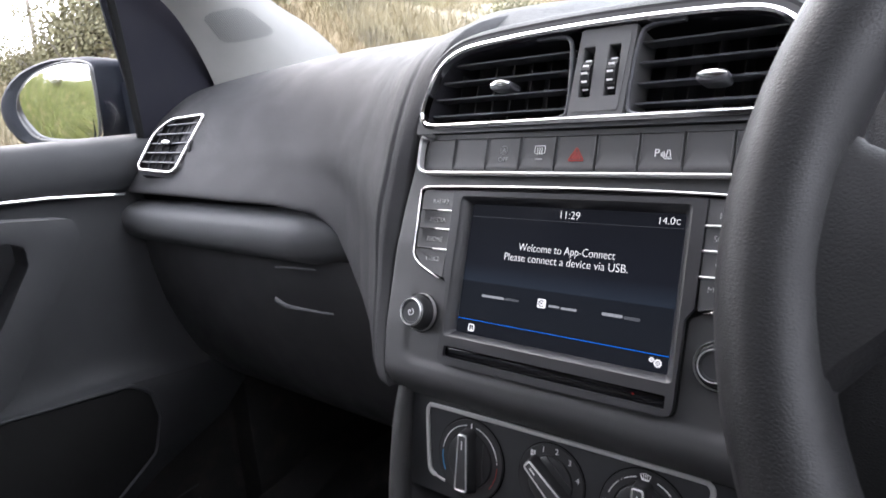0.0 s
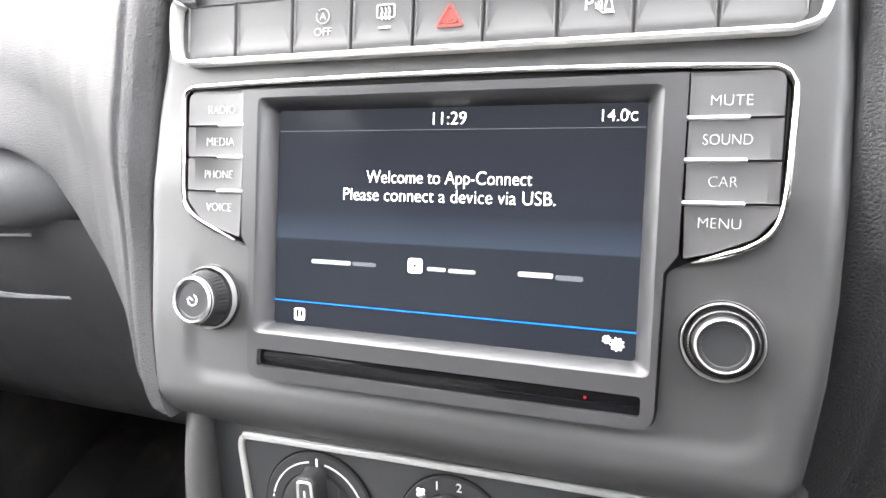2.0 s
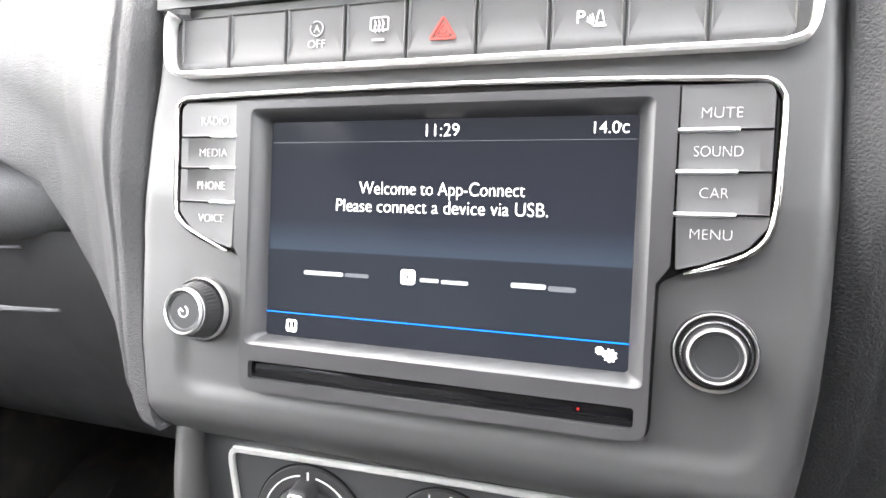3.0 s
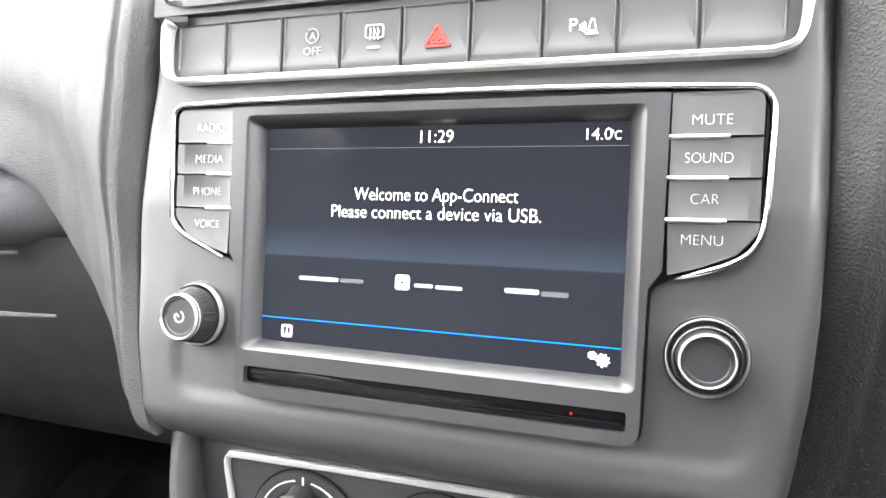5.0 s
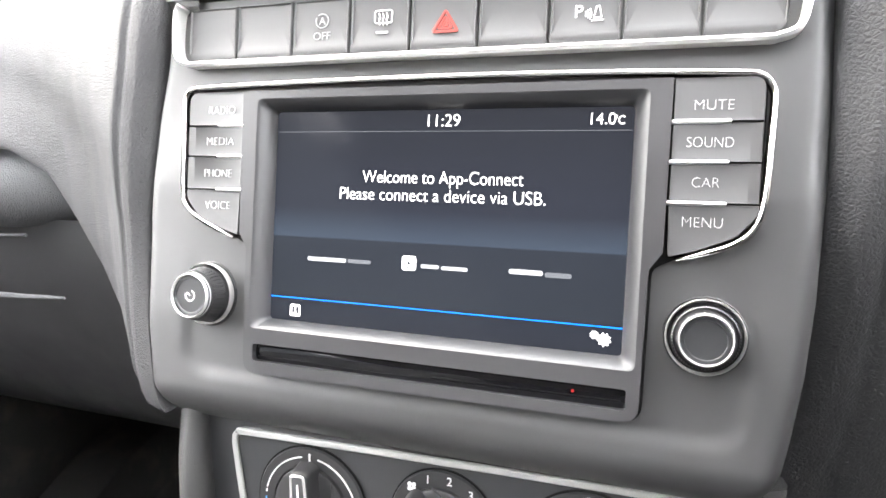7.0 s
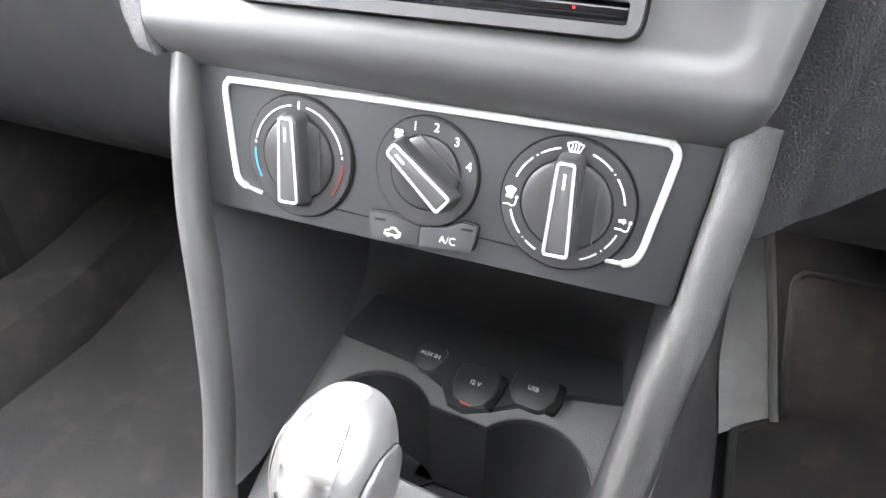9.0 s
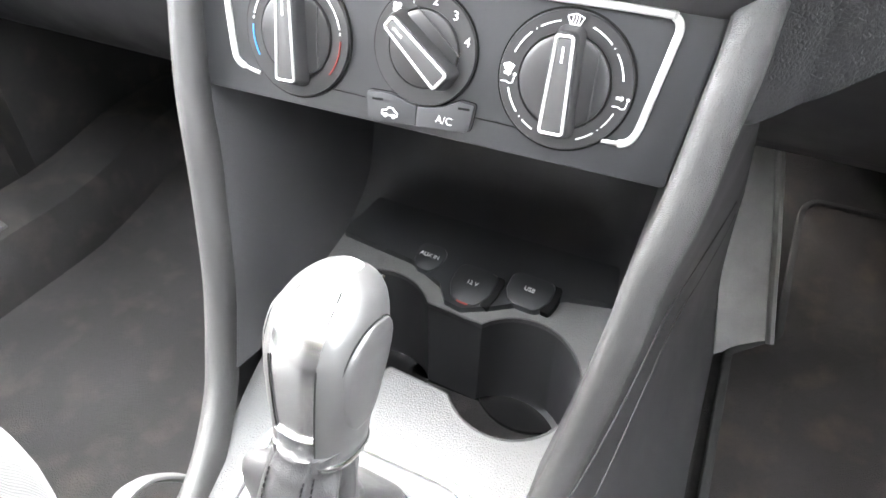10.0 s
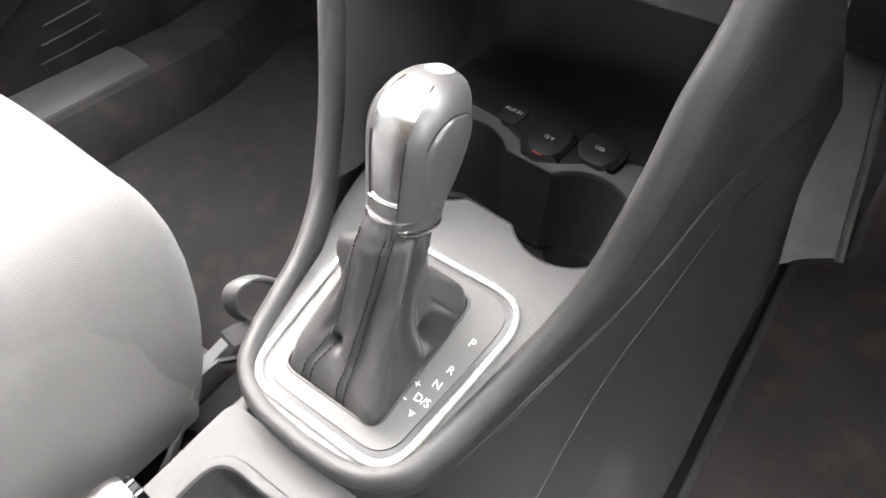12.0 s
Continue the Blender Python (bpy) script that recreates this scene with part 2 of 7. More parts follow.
BLADE_DRY = material("dry_grass", (0.24, 0.2, 0.12), 0.8, vary=0.35, vary_scale=2.0, second=(0.15, 0.16, 0.07), second_amount=0.8, second_scale=0.7)
BLADE_GREEN = material("green_grass", (0.15, 0.17, 0.045), 0.7, vary=0.4, vary_scale=5.0, second=(0.3, 0.25, 0.12), second_amount=0.9, second_scale=3.0)
LEAF = material("scrub_leaf", (0.15, 0.14, 0.075), 0.8, vary=0.35, vary_scale=3.0)
BARK = material("grey_bark", (0.2, 0.18, 0.15), 0.9, vary=0.25, vary_scale=6.0)
DISPLAY = display_material()
LIT_WHITE = glow("lit_white", (1.0, 1.0, 1.0), 0.20)
LIT_GREY = glow("lit_grey", (0.5, 0.52, 0.55), 0.12)
LIT_DIM = glow("lit_dim_grey", (0.25, 0.27, 0.3), 0.06)
LIT_BLUE = glow("lit_blue", (0.0, 0.2, 0.9), 0.16)
LIT_RED = glow("lit_red", (0.8, 0.05, 0.05), 0.03)
WINDOW = clear_glass("window_glass")
# Glass for the added roof opening.
ADDED_ROOF_GLASS = clear_glass("added_roof_glass", (0.5, 0.51, 0.51))
# Unseen rear glass; the dark tint is chosen to weaken light from behind.
TINTED = clear_glass("tinted_rear_glass", (0.2, 0.21, 0.21))


# ---- mesh helpers ----
BASE = {}


def thing(name, base, label, category, group="", kind=""):
    ob = new(name)
    ob.location = base
    ob.empty_display_size = 0.02
    BASE[ob.name] = Vector(base)
    return tagged(ob, label, category, group, kind)


def part(name, bm, mat, parent=None, label="", m=None, flat=False, angle=38):
    """Links a bmesh as one mesh object under a thing or a part. m: the frame in which it was drawn."""
    if m is not None:
        bm.transform(m)
    base = BASE[parent.name] if parent else Vector((0, 0, 0))
    bmesh.ops.translate(bm, verts=bm.verts, vec=-base)
    me = bpy.data.meshes.new(name)
    bm.to_mesh(me)
    bm.free()
    me.materials.append(mat)
    if not flat:
        me.polygons.foreach_set("use_smooth", [True] * len(me.polygons))
        me.set_sharp_from_angle(angle=radians(angle))
    ob = new(name, me)
    if parent:
        ob.parent = parent
    BASE[ob.name] = base
    return tagged(ob, label)


def lerp_table(table, x):
    """Piecewise linear rows (x, values...) at x."""
    if x <= table[0][0]:
        return table[0][1:]
    for a, b in zip(table, table[1:]):
        if x <= b[0]:
            k = (x - a[0]) / (b[0] - a[0])
            return tuple(p + (q - p) * k for p, q in zip(a[1:], b[1:]))
    return table[-1][1:]


def spline(points, per=8, closed=False):
    """A smooth curve through the points (Catmull-Rom)."""
    pts = [Vector(p) for p in points]
    n = len(pts)
    out = []
    for i in range(n if closed else n - 1):
        p0 = pts[(i - 1) % n] if closed or i > 0 else pts[0] * 2 - pts[1]
        p1, p2 = pts[i], pts[(i + 1) % n]
        p3 = pts[(i + 2) % n] if closed or i + 2 < n else p2 * 2 - p1
        for j in range(per):
            t = j / per
            out.append(0.5 * ((2 * p1) + (p2 - p0) * t + (2 * p0 - 5 * p1 + 4 * p2 - p3) * t * t + (3 * p1 - p0 - 3 * p2 + p3) * t ** 3))
    if not closed:
        out.append(pts[-1])
    return out


def rounded(corners, radius, seg=5):
    """A 2D outline with its corners rounded; radius is one value or one a corner."""
    n, out = len(corners), []
    for i, c in enumerate(corners):
        r = radius[i] if isinstance(radius, (list, tuple)) else radius
        c, a, b = Vector(c), Vector(corners[i - 1]), Vector(corners[(i + 1) % n])
        if r <= 0:
            out.append(c)
            continue
        u, v = (a - c).normalized(), (b - c).normalized()
        half = math.acos(max(-1, min(1, u.dot(v)))) / 2
        d = min(r / math.tan(half), (a - c).length * 0.49, (b - c).length * 0.49)
        p, q = c + u * d, c + v * d
        for j in range(seg + 1):
            t = j / seg
            out.append((1 - t) ** 2 * p + 2 * t * (1 - t) * c + t * t * q)
    return out


def box2(x0, z0, x1, z1):
    return [(x0, z0), (x1, z0), (x1, z1), (x0, z1)]


def circle(cx, cz, r, n=48, a0=0.0, a1=360.0):
    full = abs(a1 - a0) >= 360
    return [Vector((cx + r * math.cos(radians(a0 + (a1 - a0) * i / (n if full else n - 1))), cz + r * math.sin(radians(a0 + (a1 - a0) * i / (n if full else n - 1))))) for i in range(n)]


def soften(bm, size, seg=2, limit=30):
    edges = [e for e in bm.edges if len(e.link_faces) == 2 and e.calc_face_angle(0) > radians(limit)]
    if edges and size > 0:
        bmesh.ops.bevel(bm, geom=edges, offset=size, segments=seg, profile=0.5, affect="EDGES", clamp_overlap=True)


def prism(outline, y0, y1, bevel=0.0, seg=2):
    """A plate of the outline (x, z) from the front y0 to the back y1."""
    bm = bmesh.new()
    front = [bm.verts.new((p[0], y0, p[1])) for p in outline]
    face = bm.faces.new(front)
    ext = bmesh.ops.extrude_face_region(bm, geom=[face])
    bmesh.ops.translate(bm, verts=[v for v in ext["geom"] if isinstance(v, bmesh.types.BMVert)], vec=(0, y1 - y0, 0))
    bmesh.ops.recalc_face_normals(bm, faces=bm.faces)
    soften(bm, bevel, seg)
    return bm


def holed(outer, holes, y0, y1):
    """A plate (x, z) with openings through it."""
    bm = bmesh.new()
    for loop in (outer, *holes):
        vs = [bm.verts.new((p[0], y0, p[1])) for p in loop]
        for a, b in zip(vs, vs[1:] + vs[:1]):
            bm.edges.new((a, b))
    bmesh.ops.triangle_fill(bm, use_beauty=True, use_dissolve=False, edges=bm.edges)
    ext = bmesh.ops.extrude_face_region(bm, geom=bm.faces[:])
    bmesh.ops.translate(bm, verts=[v for v in ext["geom"] if isinstance(v, bmesh.types.BMVert)], vec=(0, y1 - y0, 0))
    bmesh.ops.recalc_face_normals(bm, faces=bm.faces)
    return bm


def loft(rings, closed=True, caps=True):
    bm = bmesh.new()
    rows = [[bm.verts.new(p) for p in ring] for ring in rings]
    n = len(rows[0])
    for a, b in zip(rows, rows[1:]):
        for i in range(n if closed else n - 1):
            j = (i + 1) % n
            bm.faces.new((a[i], a[j], b[j], b[i]))
    if caps and closed:
        bm.faces.new(rows[0][::-1])
        bm.faces.new(rows[-1])
    bmesh.ops.recalc_face_normals(bm, faces=bm.faces)
    return bm


def thick(rows, depth):
    """A sheet of rows of points, given thickness (metres) away from its front, along y."""
    front = loft(rows, closed=False, caps=False)
    ext = bmesh.ops.extrude_face_region(front, geom=front.faces[:])
    bmesh.ops.translate(front, verts=[v for v in ext["geom"] if isinstance(v, bmesh.types.BMVert)], vec=depth)
    bmesh.ops.recalc_face_normals(front, faces=front.faces)
    return front


def sweep(path, section, closed=False, up=(0, 1, 0), scale=None):
    """A section (across, along up) drawn along a path."""
    pts, up = [Vector(p) for p in path], Vector(up)
    n, rings = len(pts), []
    for i, p in enumerate(pts):
        a = pts[i - 1] if closed or i else p
        b = pts[(i + 1) % n] if closed or i + 1 < n else p
        d = (b - a).normalized()
        side = d.cross(up)
        side = side.normalized() if side.length > 1e-6 else Vector((1, 0, 0))
        top = side.cross(d).normalized()
        k = scale(i / (n - 1)) if scale else 1.0
        rings.append([p + side * s[0] * k + top * s[1] * k for s in section])
    if closed:
        rings.append(rings[0])
        bm = loft(rings, True, False)
        bmesh.ops.remove_doubles(bm, verts=bm.verts, dist=1e-6)
        return bm
    return loft(rings)


def oval(a, b, n=10):
    return [(a * math.cos(2 * math.pi * i / n), b * math.sin(2 * math.pi * i / n)) for i in range(n)]


def lathe(profile, cx, cz, n=56, ring=False):
    """A turned body: profile rows (radius, y), round an axis along y through (cx, cz). ring: the profile closes on itself."""
    rows = [[(cx + r * math.cos(2 * math.pi * i / n), y, cz + r * math.sin(2 * math.pi * i / n)) for i in range(n)] for r, y in (list(profile) + [profile[0]] if ring else profile)]
    bm = loft(rows, True, not ring)
    if ring:
        bmesh.ops.remove_doubles(bm, verts=bm.verts, dist=1e-6)
    return bm


def lettering(body, size, x, z, y, align="CENTER", depth=0.00012, squeeze=1.0, slant=0.0, width=0.0, thin=0.0):
    data = bpy.data.curves.new("lettering", "FONT")
    data.body, data.size, data.align_x, data.align_y, data.extrude, data.shear, data.offset = body, size, align, "CENTER", depth, slant, -thin * size
    ob = new("lettering", data)
    me = bpy.data.meshes.new_from_object(ob.evaluated_get(bpy.context.evaluated_depsgraph_get()))
    bpy.data.objects.remove(ob)
    bpy.data.curves.remove(data)
    bm = bmesh.new()
    bm.from_mesh(me)
    bpy.data.meshes.remove(me)
    if width:
        squeeze = width / (max(v.co.x for v in bm.verts) - min(v.co.x for v in bm.verts))
    bm.transform(Matrix.Translation((x, y, z)) @ Matrix.Rotation(radians(90), 4, "X") @ Matrix.Diagonal((squeeze, 1, 1, 1)))
    return bm


def stroke(points, width, y, depth=0.0003):
    """A printed line through points (x, z)."""
    return sweep([(p[0], y, p[1]) for p in points], [(-width / 2, -depth), (width / 2, -depth), (width / 2, depth), (-width / 2, depth)])


def merged(*bms):
    bm = bmesh.new()
    for b in bms:
        me = bpy.data.meshes.new("merge")
        b.to_mesh(me)
        b.free()
        bm.from_mesh(me)
        bpy.data.meshes.remove(me)
    return bm


def mirrored(points):
    return [(-p[0], *p[1:]) for p in reversed(points)]

# ---- the car's shell: floor, roof, pillars, windows ----
def slab(x0, y0, z0, x1, y1, z1, bevel=0.0):
    bm = bmesh.new()
    bmesh.ops.create_cube(bm, size=1.0)
    bm.transform(Matrix.Translation(((x0 + x1) / 2, (y0 + y1) / 2, (z0 + z1) / 2)) @ Matrix.Diagonal((x1 - x0, y1 - y0, z1 - z0, 1)))
    soften(bm, bevel, 2)
    return bm


def floor_height(x, y):
    """The carpet: flat in the footwells, rising to the toe board in front."""
    rise = max(0.0, y - 0.40)
    return 0.34 + 0.9 * rise * rise / (rise + 0.12) + 0.003 * noise.noise((x * 9, y * 9, 0))


rows = [[(-0.74 + 1.48 * i / 60, -1.7 + 2.55 * j / 90, floor_height(-0.74 + 1.48 * i / 60, -1.7 + 2.55 * j / 90)) for i in range(61)] for j in range(91)]
floor = part("floor", thick(rows, (0, 0, -0.02)), CARPET)
tagged(floor, "dark worn car floor carpet with light dirt marks", "car floor", kind="structure")

def roof_height(x, y):
    return 1.43 + 0.03 * (1 - (x / 0.62) ** 2) - 0.05 * (y + 0.7) ** 2


# Unseen roof opening, added to let sky light down onto the stack.
ADDED_ROOF_OPENING = rounded(box2(-0.36, -0.62, 0.36, -0.16), 0.05)
roof_bm = holed(rounded(box2(-0.62, -1.75, 0.62, -0.03), 0.05), [ADDED_ROOF_OPENING], 0.0, 0.03)
bmesh.ops.triangulate(roof_bm, faces=roof_bm.faces)
bmesh.ops.subdivide_edges(roof_bm, edges=roof_bm.edges, cuts=3, use_grid_fill=True)
for v in roof_bm.verts:
    x, t, y = v.co
    v.co = (x, y, roof_height(x, y) + t)
bmesh.ops.recalc_face_normals(roof_bm, faces=roof_bm.faces)
roof = part("ceiling", roof_bm, HEADLINER)
tagged(roof, "pale cloth headliner of the car roof", "headliner", kind="structure")
added_roof_pane = prism([(p.x * 1.01, -0.39 + (p.y + 0.39) * 1.02) for p in ADDED_ROOF_OPENING], 0.0, 0.004)
for v in added_roof_pane.verts:
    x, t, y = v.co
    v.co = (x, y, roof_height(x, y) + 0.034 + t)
bmesh.ops.recalc_face_normals(added_roof_pane, faces=added_roof_pane.faces)
added_roof_pane = part("pane", added_roof_pane, ADDED_ROOF_GLASS, roof, "unseen tinted roof panel, added to let sky light in from above")

SILL = [(0.5345, 0.332), (0.5365, 0.350), (0.543, 0.385), (0.556, 0.409), (0.575, 0.4165), (0.605, 0.419), (0.630, 0.417), (0.642, 0.405), (0.648, 0.36), (0.652, 0.30)]


def sill_rows(s, profile, end=0.80):
    """The inner sill along one side; towards the toe board it curves outwards."""
    rows = []
    for k in range(60):
        y = -1.7 + (end + 1.7) * k / 59
        out = lerp_table([(0.12, 0.0), (0.18, 0.010), (0.24, 0.030), (0.30, 0.047), (0.5, 0.060), (0.84, 0.065)], y)[0]
        rows.append([(s * (x + out), y, z) for x, z in profile])
    return rows


for side, name in ((-1, "sill_1"), (1, "sill_2")):
    sill = part(name, merged(loft(sill_rows(side, SILL), closed=False, caps=False), slab(min(side * 0.69, side * 0.75), 0.17, 0.24, max(side * 0.69, side * 0.75), 0.86, 0.965), slab(min(side * 0.742, side * 0.77), -0.60, 0.24, max(side * 0.742, side * 0.77), 0.20, 0.95)), CARPET)
    tagged(sill, "dark carpeted sill and side of the footwell", "sill", kind="structure")
    # Plate stops short: its fade into shade ahead is put into the shape.
    part("sill_plate", loft(sill_rows(side, [(0.563, 0.4085), (0.566, 0.4155), (0.578, 0.4205), (0.605, 0.4230), (0.628, 0.4210), (0.636, 0.4130)], 0.045), closed=False, caps=False), SILL_PLATE, sill, "worn grey plastic sill plate")
bulkhead = part("wall_front", slab(-0.76, 0.84, 0.28, 0.76, 0.88, 1.03), HARD)
tagged(bulkhead, "black bulkhead behind the dashboard", "bulkhead", kind="structure")
# Added in place of the rear window, to keep light off the stack.
tail = part("wall_rear", slab(-0.77, -1.80, 0.24, 0.77, -1.74, 1.44), HARD)
tagged(tail, "unseen plain dark wall, added to block light from behind", "cabin wall", kind="structure")


def windscreen():
    win = thing("window_1", (0, 0.45, 1.05), "clear raked windscreen with a black edge", "windscreen", kind="structure")
    grid = []
    for j in range(9):
        k = j / 8
        grid.append([(a + (b - a) * i / 12, (0.58 - 0.60 * k) + 0.10 * (1 - (2 * i / 12 - 1) ** 2) * (1 - 0.6 * k), 1.045 + 0.375 * k) for a, b in [((-0.70 + 0.18 * k), (0.70 - 0.18 * k))] for i in range(13)])
    pane = part("pane", thick(grid, (0, 0.004, 0.003)), WINDOW, win)
    pane.visible_shadow = False


windscreen()


def side_shell(side, name):
    """Roof rail, B pillar and rear quarter of one side, above the belt line."""
    s = side
    bm = merged(
        sweep([(s * 0.60, -0.05, 1.39), (s * 0.625, -0.5, 1.405), (s * 0.62, -1.1, 1.395), (s * 0.60, -1.72, 1.33)], oval(0.035, 0.03)),
        sweep([(s * 0.70, -0.58, 0.96), (s * 0.665, -0.60, 1.2), (s * 0.63, -0.61, 1.40)], oval(0.03, 0.055)),
        sweep([(s * 0.70, -1.30, 0.96), (s * 0.66, -1.45, 1.2), (s * 0.61, -1.68, 1.36)], oval(0.03, 0.09)),
        slab(min(s * 0.70, s * 0.76), -1.75, 0.28, max(s * 0.70, s * 0.76), -0.56, 0.97))
    shell = part(name, bm, PILLAR)
    tagged(shell, "pale grey pillar and roof rail trim of the cabin side", "cabin side", kind="structure")
    pane = part("pane", thick([[(s * 0.712, -1.42, 0.965), (s * 0.712, -0.60, 0.965)], [(s * 0.690, -1.48, 1.15), (s * 0.690, -0.60, 1.15)], [(s * 0.635, -1.62, 1.37), (s * 0.635, -0.62, 1.39)]], (s * 0.004, 0, 0)), TINTED, shell, "rear side window glass")


side_shell(-1, "wall_west")
side_shell(1, "wall_east")


def a_pillar(side, name, grille):
    """The trim of the windscreen pillar: a broad triangular foot on the dashboard that narrows upwards."""
    s = side
    post = thing(name, (s * 0.62, 0.25, 1.03), "pale grey windscreen pillar trim with a small loudspeaker grille", "pillar trim", kind="structure")
    # Two edges: the rear one along the door seal, the front one along the windscreen.
    rear = spline([(0.690, 0.205, 1.00), (0.688, 0.200, 1.037), (0.684, 0.186, 1.072), (0.678, 0.164, 1.110), (0.668, 0.133, 1.145), (0.648, 0.045, 1.22), (0.60, -0.06, 1.39)], 6)
    front = spline([(0.590, 0.372, 1.03), (0.603, 0.372, 1.075), (0.622, 0.335, 1.118), (0.634, 0.285, 1.150), (0.632, 0.230, 1.19), (0.60, 0.10, 1.27), (0.545, -0.01, 1.405)], 6)
    rows = []
    for a, b in zip(rear, front):
        row = []
        for i in range(13):
            k = i / 12
            p = a.lerp(b, k)
            bulge = math.sin(math.pi * k)
            row.append((s * (p.x - 0.022 * bulge), p.y - 0.008 * bulge, p.z))
        rows.append(row)
    part("trim", thick(rows, (s * 0.012, 0.012, 0)), PILLAR, post)
    if grille:
        # Flat grey discs stand in for the shade inside the grille holes.
        bm = bmesh.new()
        for j in range(26):
            for i in range(26):
                u, v = i / 25, j / 25
                k = 0.20 + 0.48 * u
                q = 2.0 + 1.15 * v + 0.25 * (1 - u)
                seg = int(q)
                a = rear[min(len(rear) - 1, int(6 * q))]
                b = front[min(len(front) - 1, int(6 * q))]
                f = 6 * q - int(6 * q)
                a2, b2 = rear[min(len(rear) - 1, int(6 * q) + 1)], front[min(len(front) - 1, int(6 * q) + 1)]
                a, b = a.lerp(a2, f), b.lerp(b2, f)
                p = a.lerp(b, k)
                bulge = math.sin(math.pi * k)
                c = Vector((s * (p.x - 0.022 * bulge) - s * 0.0008, p.y - 0.008 * bulge - 0.001, p.z))
                if (u - 0.5) ** 4 + (v - 0.5) ** 4 < 0.055:
                    ring = [bm.verts.new(c + Vector((0.0, 0.0010 * math.cos(t), 0.0010 * math.sin(t)))) for t in (0, 1.05, 2.1, 3.14, 4.2, 5.25)]
                    bm.faces.new(ring)
        part("grille", bm, BUCKLE, post, "rows of small grey discs painting the shade of grille holes")


a_pillar(-1, "pillar_1", True)
a_pillar(1, "pillar_2", False)


# ---- outdoors: one ground sheet that climbs into a grassy bank beside and ahead of the car ----
def ground_height(x, y):
    left = max(0.0, -x - 3.0)
    ahead = max(0.0, y - 4.0)
    climb = 3.1 * (1 - math.exp(-((left * 0.40) ** 1.5))) if left > 0 else 0.0
    rise = 2.6 * (1 - math.exp(-((ahead * 0.34) ** 1.4))) if ahead > 0 else 0.0
    # The bank is high ahead of the car and falls away beside and behind it.
    bearing = math.degrees(math.atan2(x, y)) if x < 0 else 0.0
    h = max(climb, rise) * lerp_table([(-180, 0.80), (-120, 0.80), (-98, 0.72), (-88, 0.55), (-78, 0.48), (-72, 0.58), (-66, 0.78), (-58, 0.95), (-50, 1.0)], bearing)[0]
    rough = 0.16 * noise.noise((x * 0.7, y * 0.7, 1.3)) + 0.07 * noise.noise((x * 2.3, y * 2.3, 4.1))
    return h + rough * min(1.0, h)


def coord(i, n):
    u = 2 * i / n - 1
    return 400 * math.copysign(abs(u) ** 3.2, u)


gr = [[(coord(i, 110), coord(j, 110) , ground_height(coord(i, 110), coord(j, 110))) for i in range(111)] for j in range(111)]
ground = part("ground", loft(gr, closed=False, caps=False), SOIL)
tagged(ground, "rough earth ground climbing into a dry grassy bank", "ground", kind="structure")


def grass(name, count, region, height, mat, label, seed):
    rnd = random.Random(seed)
    verts, faces = [], []
    for _ in range(count):
        x, y = region(rnd)
        z = ground_height(x, y)
        h, a, lean = height * rnd.uniform(0.5, 1.4), rnd.uniform(0, 6.283), rnd.uniform(0.1, 0.7)
        dx, dy = math.cos(a), math.sin(a)
        w = 0.006 * rnd.uniform(0.6, 1.6)
        n0 = len(verts)
        verts += [(x - dy * w, y + dx * w, z - 0.03), (x + dy * w, y - dx * w, z - 0.03),
                  (x + dx * h * lean * 0.4 + dy * w * 0.6, y + dy * h * lean * 0.4 - dx * w * 0.6, z + h * 0.6), (x + dx * h * lean * 0.4 - dy * w * 0.6, y + dy * h * lean * 0.4 + dx * w * 0.6, z + h * 0.6),
                  (x + dx * h * lean, y + dy * h * lean, z + h * 0.95)]
        faces += [(n0, n0 + 1, n0 + 2, n0 + 3), (n0 + 3, n0 + 2, n0 + 4)]
    me = bpy.data.meshes.new(name)
    me.from_pydata(verts, [], faces)
    me.materials.append(mat)
    tagged(new(name, me), label, "grass", kind="stuff")


def ahead_bank(rnd):
    return rnd.uniform(-12, 4), 4.2 + abs(rnd.gauss(0, 3.6))


def left_bank(rnd):
    return -3.2 - abs(rnd.gauss(0, 3.4)), rnd.uniform(-1.0, 8)


def rear_bank(rnd):
    return -3.0 - abs(rnd.gauss(0, 2.2)), rnd.uniform(-12, -0.5)


grass("dry_grass", 60000, ahead_bank, 0.17, BLADE_DRY, "dry straw-coloured grass on the bank ahead", 3)
grass("bank_grass", 40000, left_bank, 0.2, BLADE_DRY, "dry and green grass on the bank beside the car", 5)
grass("green_grass", 50000, rear_bank, 0.42, BLADE_GREEN, "long green grass on the bank behind the car", 7)


